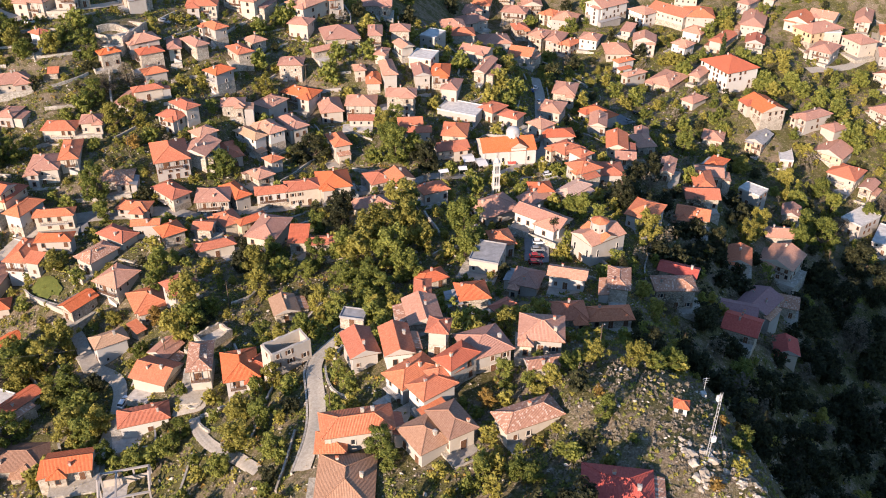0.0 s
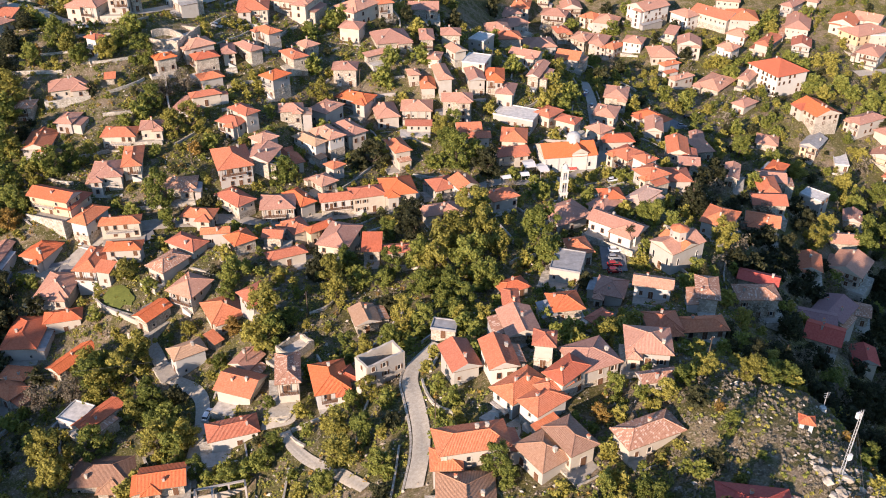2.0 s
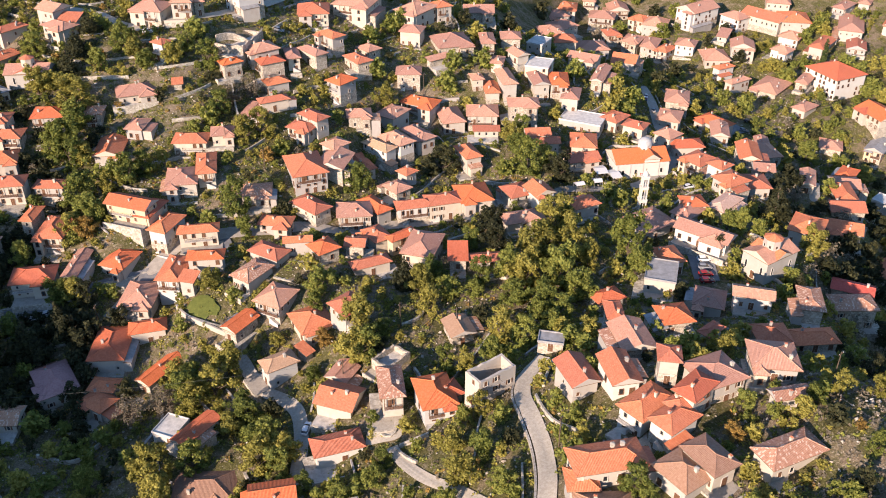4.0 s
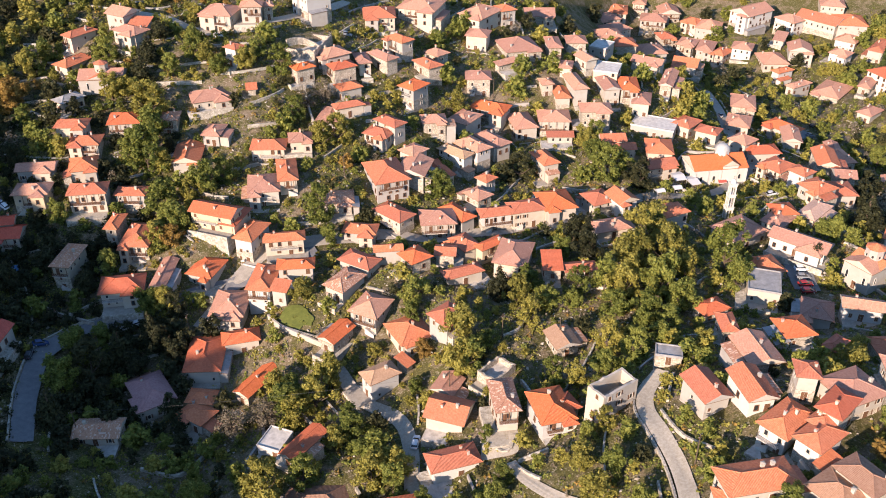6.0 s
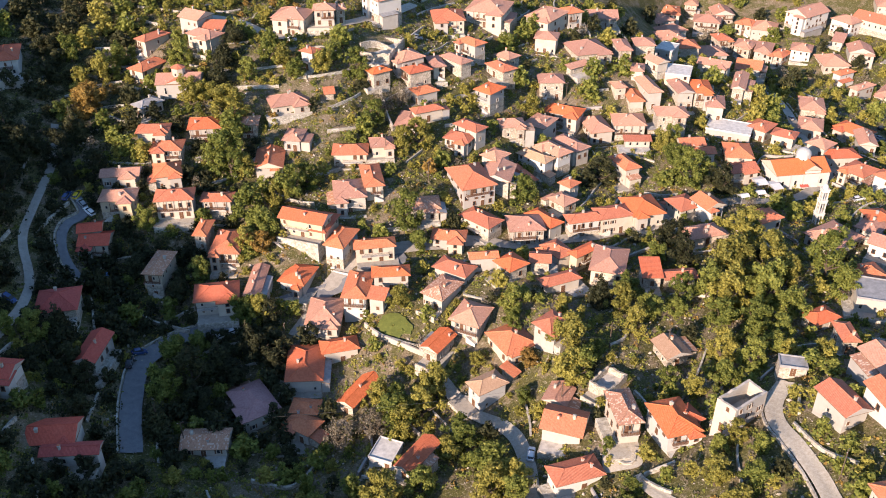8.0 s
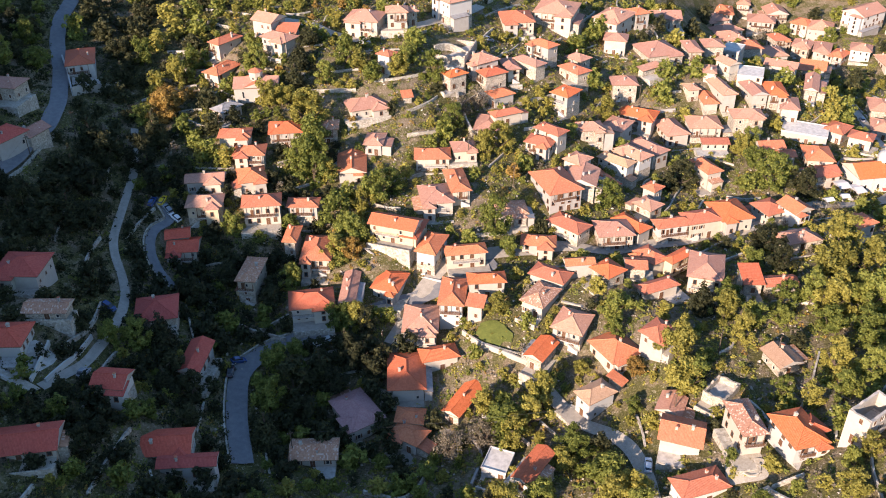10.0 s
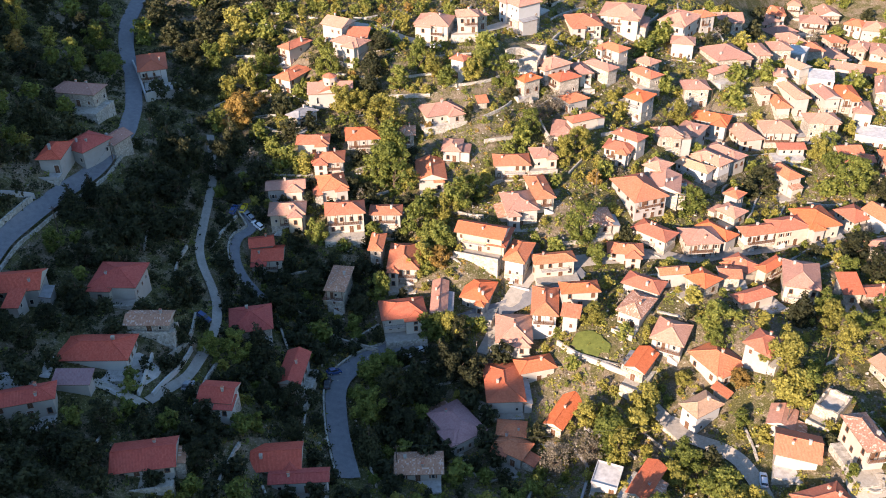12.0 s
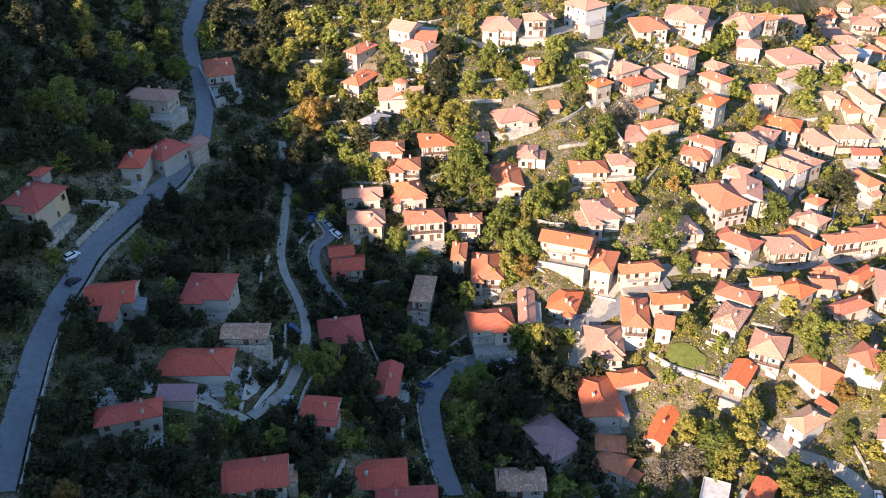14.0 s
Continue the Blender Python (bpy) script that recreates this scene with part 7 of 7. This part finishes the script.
parapet([(-60.4, 159.6), (-58.8, 156.0), (-56.2, 154.0), (-54.5, 155.0), (-55.2, 158.4)], 0, "curved rubble wall round the threshing floor", WALLSTONE, 0.8, 0.5, "garden_wall")
parapet([(-55.0, 151.3), (-53.3, 147.2), (-50.3, 144.5)], 0, "rubble stone wall beside the footpath", WALLSTONE, 1.0, 0.5, "garden_wall")
parapet([(-54.4, 151.8), (-51.5, 152.4), (-48.0, 153.0)], 0, "rubble stone wall below the houses", WALLSTONE, 1.1, 0.5, "garden_wall")
strip("pavement", [(-55.3, 150.0), (-51.4, 143.5), (-46.3, 136.2), (-41.8, 131.8), (-37.8, 127.5)], 1.8, GRAVEL, "pale stony footpath down the slope")
parapet([(-25.3, 153.5), (-24.8, 149.4), (-23.2, 144.6), (-20.7, 141.2), (-18.2, 139.1)], 0, "curved pale stone wall beside the lane", WALLSTONE, 0.9, 0.45, "garden_wall")
parapet([(-183.5, 213.8), (-179.2, 211.3), (-174.4, 209.1), (-170.4, 208.6), (-166.2, 208.1)], 0, "long pale stone wall in the shade", WALLSTONE, 1.6, 0.5, "garden_wall")
parapet([(-173.5, 210.3), (-170.1, 213.6), (-166.6, 216.4)], 0, "pale stone wall running up the slope", WALLSTONE, 1.3, 0.5, "garden_wall")
parapet([(-214.1, 168.8), (-214.2, 174.6), (-214.2, 180.4)], 0, "plastered wall beside a paved yard", WALLS["W"], 1.2, 0.45, "garden_wall")
parapet([(-211.5, 169.9), (-210.0, 175.9), (-207.9, 183.1), (-207.8, 187.8)], 0, "plastered wall along the village lane", WALLS["W"], 1.3, 0.45, "garden_wall")
patch("pavement", -217.1, 173.4, 6.2, 3.5, 62, CONCRETE, "pale paved yard beside a house", 0.35)
patch("pavement", -238.7, 164.3, 4.5, 2.7, 33, CONCRETE, "pale concrete terrace in the shade", 0.45)
strip("pavement", [(-223.5, 169.3), (-219.8, 168.4), (-216.0, 167.8), (-212.1, 166.4)], 2.6, GRAVEL, "pale paved path between the houses")
strip("pavement", [(-232.7, 167.1), (-233.1, 170.5), (-233.6, 173.7)], 2.0, CONCRETE, "flight of pale outdoor steps")
parapet([(-262.4, 220.2), (-258.9, 223.4), (-255.3, 224.9)], 0, "white retaining wall by a driveway", WALLS["W"], 1.6, 0.5, "garden_wall")
parapet([(-260.1, 207.7), (-257.9, 215.6), (-255.7, 223.7)], 0, "pale stone wall along the driveway", WALLSTONE, 1.4, 0.6, "garden_wall")
parapet([(-257.2, 313.6), (-252.6, 305.0), (-246.9, 292.5)], 0, "tall white wall of a villa terrace", WALLS["W"], 2.2, 0.5, "garden_wall")
parapet([(-246.9, 292.5), (-242.7, 298.9), (-234.9, 301.6), (-235.7, 306.3)], 0, "tall pale retaining wall of a villa terrace", WALLS["w"], 3.0, 0.6, "garden_wall")
patch("pavement", -243.8, 302.3, 6.2, 3.8, 23, CONCRETE, "paved terrace in front of a villa", 1.2)
parapet([(-121.7, 312.4), (-119.9, 305.8), (-117.8, 298.5), (-115.5, 293.0)], 0, "long ruined rubble wall with a ragged top", WALLSTONE, 2.4, 0.6, "garden_wall")
parapet([(-129.8, 329.9), (-124.6, 335.3), (-117.8, 333.5), (-115.1, 329.1)], 0, "ruined stone wall of a roofless house", WALLS["s"], 2.6, 0.6, "garden_wall")


# ---- parked cars ----
def hull(rows, mat):
    """A car shell lofted through cross-sections (x, half width, low, high)."""
    s = Solid()
    rings = []
    for x, hw, z0, z1 in rows:
        k = 0.1
        rings.append([(x, -hw, z0), (x, -hw, z1 - k), (x, -hw + k, z1), (x, hw - k, z1), (x, hw, z1 - k), (x, hw, z0)])
    for a, b in zip(rings[:-1], rings[1:]):
        for i in range(6):
            j = (i + 1) % 6
            s.face([a[i], a[j], b[j], b[i]])
    s.face(rings[0][::-1]), s.face(rings[-1])
    return s.mesh("body", [mat], False)


def wheel_mesh():
    s = Solid()
    s.tube((0, -0.1, 0), (0, 0.1, 0), 0.32, 0.32, 14)
    return s.mesh("tyre", [RUBBER])


def rim_mesh():
    s = Solid()
    s.tube((0, -0.115, 0), (0, 0.115, 0), 0.2, 0.2, 10)
    return s.mesh("rim", [STEEL])


def lamp_mesh(mat):
    s = Solid()
    s.box(-0.04, -0.2, -0.08, 0.04, 0.2, 0.08, 0, 0.02)
    return s.mesh("lamp", [mat])


TYRE, RIM = wheel_mesh(), rim_mesh()
HEADLIGHT, TAILLIGHT = lamp_mesh(plain("lamp_clear", (0.7, 0.7, 0.68), 0.2, 0.6)), lamp_mesh(plain("lamp_red", (0.35, 0.02, 0.015), 0.3, 0.5))
PAINTS = {k: plain("car_paint_" + k, c, 0.25, 0.6, vary=0.04) for k, c in
          (("white", (0.75, 0.75, 0.74)), ("black", (0.02, 0.02, 0.024)), ("red", (0.35, 0.025, 0.02)), ("blue", (0.03, 0.06, 0.16)), ("grey", (0.25, 0.26, 0.27)),
           ("silver", (0.5, 0.51, 0.52)), ("yellow", (0.6, 0.42, 0.03)), ("dark red", (0.16, 0.015, 0.015)))}


def car(x, y, turn, paint, where="parked beside the lane", van=False):
    root = new("car")
    a = radians(turn)
    ends = [ground_at(x + k * math.cos(a), y + k * math.sin(a)) for k in (-1.3, 1.3)]
    root.matrix_world = pose(x, y, sum(ends) / 2 + 0.42, 0, -math.degrees(math.atan2(ends[1] - ends[0], 2.6)), turn)
    mat = PAINTS[paint]
    top = 1.75 if van else 1.0
    body = [(-2.05, 0.74, 0.34, 0.78), (-1.9, 0.82, 0.22, 0.92), (-1.0, 0.86, 0.2, 0.95), (0.6, 0.86, 0.2, 0.92), (1.5, 0.83, 0.2, 0.82), (2.0, 0.74, 0.26, 0.66), (2.1, 0.66, 0.34, 0.56)]
    part("body", hull(body, mat), root)
    glass = [(-1.85, 0.66, 0.9, 1.0), (-1.45, 0.70, 0.9, 1.36), (0.1, 0.70, 0.9, 1.4), (0.95, 0.66, 0.88, 0.98)]
    part("window_band", hull(glass, GLASS), root, label="dark car glass")
    part("roof_panel", hull([(-1.5, 0.62, 1.34, 1.43 + (0.3 if van else 0)), (-1.3, 0.66, 1.34, 1.46 + (0.3 if van else 0)), (0.0, 0.66, 1.36, 1.47 + (0.3 if van else 0)), (0.18, 0.62, 1.34, 1.42)], mat), root)
    for wx in (-1.3, 1.3):
        for wy in (-0.8, 0.8):
            part("rim", RIM, part("wheel", TYRE, root, pose(wx, wy, 0.32)))
    for wy in (-0.5, 0.5):
        part("headlight", HEADLIGHT, root, pose(2.04, wy, 0.58))
        part("tail_light", TAILLIGHT, root, pose(-2.0, wy, 0.76))
    tagged(root, "%s %s %s" % (paint, "delivery van" if van else "hatchback car", where), "car", group="parked cars")


for cx, cy, turn, paint in ((-260.0, 203.8, 59, "white"), (-257.3, 196.4, 63, "black")):
    car(cx, cy, turn, paint, "parked on the asphalt road")
for cx, cy, turn, paint in ((-212.0, 252.2, 80, "blue"), (-209.3, 253.6, 80, "yellow"), (-207.4, 250.8, 139, "grey"), (-204.8, 248.6, 148, "white"), (-209.0, 202.2, -21, "blue")):
    car(cx, cy, turn, paint, "parked at the shaded lane end")
for cx, cy, turn, paint in ((-176.6, 197.6, 37, "blue"), (-177.6, 193.2, 94, "black"), (-157.5, 207.7, 30, "white"), (-154.7, 209.6, 31, "silver"), (-164.2, 203.9, 27, "black")):
    car(cx, cy, turn, paint, "parked along the village road")
car(-205.7, 175.8, 80, "grey", "parked in a paved yard", True)
for cx, cy, turn, paint in ((27.4, 227.5, 1, "black"), (28.4, 223.4, 3, "white"), (27.6, 219.7, 3, "grey"), (27.0, 215.8, 6, "red"), (26.3, 211.7, 8, "dark red")):
    car(cx, cy, turn, paint, "in a row on the asphalt yard")
car(-77.0, 164.8, 80, "white", "parked on the narrow lane")
for cx, cy, turn, paint in ((36.5, 275.5, 7, "silver"), (39.5, 300.7, 98, "black"), (38.5, 365.0, 73, "blue"), (40.2, 371.0, 73, "white"), (40.4, 355.6, 81, "grey"), (83.2, 307.3, 36, "silver"),
                            (88.4, 381.6, 21, "white"), (85.8, 371.1, 21, "black"), (80.4, 359.6, 23, "grey"), (-154.6, 330.4, 7, "white"), (-110.1, 348.7, 3, "grey")):
    car(cx, cy, turn, paint, "parked on the street by the houses")


# ---- poles, wires and the mast on the spur ----
def utility_pole(x, y, h=8.5, lamp=False):
    root = new("utility_pole")
    root.matrix_world = pose(x, y, ground_at(x, y), random.Random(int(x * 9)).uniform(-2, 2), 0, random.Random(int(y * 9)).uniform(0, 90))
    s = Solid()
    s.tube((0, 0, -1), (0, 0, h), 0.15, 0.1, 8)
    part("post", s.mesh("post", [BARK if not lamp else STEEL]), root)
    s = Solid()
    s.box(-0.8, -0.06, h - 0.6, 0.8, 0.06, h - 0.48)
    part("crossarm", s.mesh("crossarm", [WOOD]), root)
    for u in (-0.65, 0, 0.65):
        s = Solid()
        s.ring(u, 0, h - 0.48, 0.05, h - 0.3, 0.03, 6)
        part("insulator", s.mesh("insulator", [CANVAS]), root)
    tagged(root, "weathered wooden utility pole with a crossarm", "utility pole", group="utility poles")
    return Vector((x, y, ground_at(x, y) + h - 0.35))


def cable(a, b, sag=0.9, r=0.022):
    s, n = Solid(), 12
    pts = [Vector(a).lerp(Vector(b), k / n) - Vector((0, 0, sag * 4 * (k / n) * (1 - k / n))) for k in range(n + 1)]
    s.pipe(pts, r)
    tagged(new("power_cable", s.mesh("power_cable", [IRON])), "thin black power cable hanging between poles", "cable", group="power cables")


POLES = [utility_pole(cx, cy, ph) for cx, cy, ph in ((25.9, 130.7, 6.5), (-56.1, 193.7, 8.0), (-140.1, 207.3, 7.5), (-239.2, 271.3, 8.0), (-243.4, 249.4, 8.0), (-158.8, 171.3, 8.0),
                                                   (-22.2, 136.9, 8.0), (-247.4, 216.8, 8.0), (-69.3, 177.4, 8.0), (-53.8, 334.4, 8.0), (-103.5, 268.6, 8.0), (-117.4, 279.1, 8.0), (-41.7, 193.2, 8.0), (33.1, 147.7, 7.0))]
for i, j in ((3, 4), (4, 7), (1, 6), (0, 13), (5, 8), (1, 12), (9, 10), (9, 11)):
    cable(POLES[i], POLES[j], 1.6)


def rock_mesh(seed):
    rng = random.Random(seed)
    bm = bmesh.new()
    bmesh.ops.create_icosphere(bm, subdivisions=2, radius=1.0)
    for v in bm.verts:
        n = noise.noise(v.co * 1.3 + Vector((seed * 7.1, 0, 0)))
        v.co = v.co * (0.8 + 0.55 * n)
        v.co.z *= 0.75
    me = bpy.data.meshes.new("rock")
    bm.to_mesh(me)
    bm.free()
    me.materials.append(ROCK)
    return me


ROCK = rubble("limestone", (0.26, 0.22, 0.17), (0.38, 0.33, 0.26), (0.50, 0.45, 0.37), 1.4)
ROCKS = [rock_mesh(k) for k in range(6)]
rock_rng = random.Random(4)
for k in range(110):
    u, v = rock_rng.random(), rock_rng.random()
    cx, cy = 42 + 11 * u + 2 * v, 114 - 15 * v + 2 * rock_rng.random()
    rk = rock_rng.uniform(0.25, 1.05) * rock_rng.uniform(0.5, 1.2)
    ob = new("rock", rock_rng.choice(ROCKS))
    ob.matrix_world = pose(cx, cy, ground_at(cx, cy) + 0.05, rock_rng.uniform(-20, 20), 0, rock_rng.uniform(0, 360)) @ Matrix.Diagonal((rk * 1.3, rk, rk, 1))
    tagged(ob, "pale weathered limestone rock on the dry spur", "rock", group="rocks on the spur")


def lattice_mast(x, y, h):
    root = new("radio_mast")
    root.matrix_world = pose(x, y, ground_at(x, y) - 0.3, 0, 0, 20)
    r = 0.3
    feet = [(r * math.cos(w), r * math.sin(w)) for w in (0.3, 2.4, 4.5)]
    for fx, fy in feet:
        s = Solid()
        s.tube((fx, fy, 0), (fx * 0.7, fy * 0.7, h), 0.06, 0.05, 6)
        part("leg", s.mesh("leg", [STEEL]), root)
    s, n = Solid(), int(h / 0.9)
    for k in range(n):
        for i in range(3):
            (ax, ay), (bx, by) = feet[i], feet[(i + 1) % 3]
            s.tube((ax * 0.9, ay * 0.9, k * h / n), (bx * 0.88, by * 0.88, (k + 1) * h / n), 0.03, 0.03, 4)
    part("lattice", s.mesh("lattice", [STEEL]), root, label="galvanised cross bracing")
    for z, sy in ((h * 0.86, 0.5), (h * 0.3, -0.5)):
        s = Solid()
        s.box(-0.35, sy - 0.25, z, 0.35, sy + 0.25, z + 1.1)
        part("antenna", s.mesh("antenna", [CANVAS]), root, label="white antenna box")
    for w in (0.4, 2.5, 4.6):
        gx, gy = 7 * math.cos(w), 7 * math.sin(w)
        s = Solid()
        s.tube((0, 0, h * 0.75), (gx, gy, ground_at(x + gx, y + gy) - ground_at(x, y)), 0.03, 0.03, 4)
        part("guy_wire", s.mesh("guy_wire", [IRON]), root)
    s = Solid()
    s.box(-1.1, -1.1, -1.5, 1.1, 1.1, 0.45)
    part("footing", s.mesh("footing", [CONCRETE]), root)
    tagged(root, "tall steel lattice radio mast with guy wires on rocks", "mast")


lattice_mast(46.3, 112.3, 15.0)
cable(POLES[0], (46.3, 112.3, ground_at(46.3, 112.3) + 6), 2.2)


def small_mast(x, y, h):
    root = new("antenna_mast")
    root.matrix_world = pose(x, y, ground_at(x, y), 0, 0, 10)
    s = Solid()
    s.tube((0, 0, -0.5), (0, 0, h), 0.09, 0.06, 7)
    part("post", s.mesh("post", [STEEL]), root)
    for k in range(3):
        s = Solid()
        s.tube((-0.7 + 0.1 * k, 0, h - 0.3 - 0.5 * k), (0.7 - 0.1 * k, 0.1, h - 0.3 - 0.5 * k), 0.04, 0.04, 5)
        part("antenna_rod", s.mesh("antenna_rod", [STEEL]), root)
    s = Solid()
    s.box(-0.5, -0.5, -1, 0.5, 0.5, 0.8)
    part("footing", s.mesh("footing", [WALLS["W"]]), root)
    tagged(root, "small steel antenna mast on a white footing", "mast")


small_mast(50.5, 131.4, 4.5)


def shrine(x, y):
    root = new("roadside_shrine")
    root.matrix_world = pose(x, y, ground_at(x, y) - 0.2, 0, 0, -15)
    s = Solid()
    s.box(-1.15, -1.0, -1.5, 1.15, 1.0, 2.1)
    part("wall", s.mesh("wall", [WALLS["W"]]), root)
    part("roof", roof_mesh("hip", 3.0, 2.7, TILES["o"], 0.85), root, pose(0, 0, 2.1))
    part("window", ARCH, root, pose(0, -1.0, 0.3))
    tagged(root, "tiny white shrine with an orange tiled roof", "shrine")


shrine(44.1, 123.9)


# ---- canopies and tarpaulins ----
def canopy(x, y, w, d, turn, h=2.7):
    root = new("canopy")
    root.matrix_world = pose(x, y, ground_at(x, y) + 0.2, 0, 0, turn)
    s = Solid()
    s.face([(-w / 2, -d / 2, h), (w / 2, -d / 2, h), (w / 2, 0, h + 0.6), (-w / 2, 0, h + 0.6)])
    s.face([(-w / 2, 0, h + 0.6), (w / 2, 0, h + 0.6), (w / 2, d / 2, h), (-w / 2, d / 2, h)])
    s.face([(-w / 2, -d / 2, h - 0.12), (-w / 2, d / 2, h - 0.12), (w / 2, d / 2, h - 0.12), (w / 2, -d / 2, h - 0.12)])
    for p, q in (((-w / 2, -d / 2), (w / 2, -d / 2)), ((w / 2, d / 2), (-w / 2, d / 2))):
        s.face([(*p, h - 0.12), (*q, h - 0.12), (*q, h), (*p, h)])
    part("awning", s.mesh("awning", [CANVAS]), root)
    for sx in (-1, 1):
        for sy in (-1, 1):
            s = Solid()
            s.tube((sx * (w / 2 - 0.1), sy * (d / 2 - 0.1), -0.6), (sx * (w / 2 - 0.1), sy * (d / 2 - 0.1), h), 0.05, 0.05, 6)
            part("post", s.mesh("post", [STEEL]), root)
    tagged(root, "white canvas canopy on posts in the church square", "canopy", group="white canopies")


for cx, cy, cw, cd, turn in ((9.1, 291.8, 4.2, 6.0, 12), (13.7, 289.6, 3.6, 6.0, 18), (7.0, 283.0, 3.0, 3.0, 10), (0.3, 279.1, 3.2, 2.6, 20)):
    canopy(cx, cy, cw, cd, turn)


def tarpaulin(x, y, w, d, turn, tilt):
    root = new("tarpaulin")
    root.matrix_world = pose(x, y, ground_at(x, y) + 1.2, tilt, 0, turn)
    s, n = Solid(), 8
    rng = random.Random(int(x))
    z = [[0.15 * rng.uniform(-1, 1) for _ in range(n + 1)] for _ in range(n + 1)]
    for i in range(n):
        for j in range(n):
            s.face([((i + a) / n * w - w / 2, (j + c) / n * d - d / 2, z[i + a][j + c]) for a, c in ((0, 0), (1, 0), (1, 1), (0, 1))])
            s.face([((i + a) / n * w - w / 2, (j + c) / n * d - d / 2, z[i + a][j + c] - 0.05) for a, c in ((0, 0), (0, 1), (1, 1), (1, 0))])
    part("sheet", s.mesh("sheet", [BLUE]), root)
    for sx in (-1, 1):
        s = Solid()
        s.tube((sx * w * 0.4, 0, -2.5), (sx * w * 0.4, 0, -0.1), 0.06, 0.06, 6)
        part("post", s.mesh("post", [WOOD]), root)
    tagged(root, "crumpled blue tarpaulin over a garden shelter", "tarpaulin", group="blue tarpaulins")


tarpaulin(-183.6, 234.4, 4.2, 2.6, 10, 8)
tarpaulin(-194.2, 225.7, 2.6, 4.4, 25, 5)


# ---- loose stones ----
def loose_stones(count, seed):
    rng = random.Random(seed)
    s = Solid()
    done = 0
    while done < count:
        x, y = rng.uniform(-178, 110), rng.uniform(110, 430)
        if occupied(x, y, 0.3):
            continue
        done += 1
        z, r = ground_at(x, y), rng.uniform(0.1, 0.42) * rng.uniform(0.6, 1.3)
        c, w = Vector((x, y, z + r * 0.3)), rng.uniform(0, 6.28)
        e, g = Vector((math.cos(w), math.sin(w), rng.uniform(-0.3, 0.3))) * r * 1.3, Vector((-math.sin(w), math.cos(w), 0.1)) * r
        t, n = Vector((rng.uniform(-0.2, 0.2) * r, 0, r * 0.8)), len(s.v)
        s.v += [tuple(c - e), tuple(c - g), tuple(c + e), tuple(c + g), tuple(c + t + e * 0.3), tuple(c + t - e * 0.4)]
        for f in ((0, 1, 5), (1, 4, 5), (1, 2, 4), (2, 3, 4), (3, 5, 4), (3, 0, 5)):
            s.f.append(tuple(n + i for i in f))
            s.s.append(0)
    me = mesh_of("loose_stones", s.v, s.f, [ROCK])
    tagged(new("loose_stones", me), "pale loose stones and rubble scattered over the slopes", "stones", kind="stuff")


loose_stones(9000, 31)
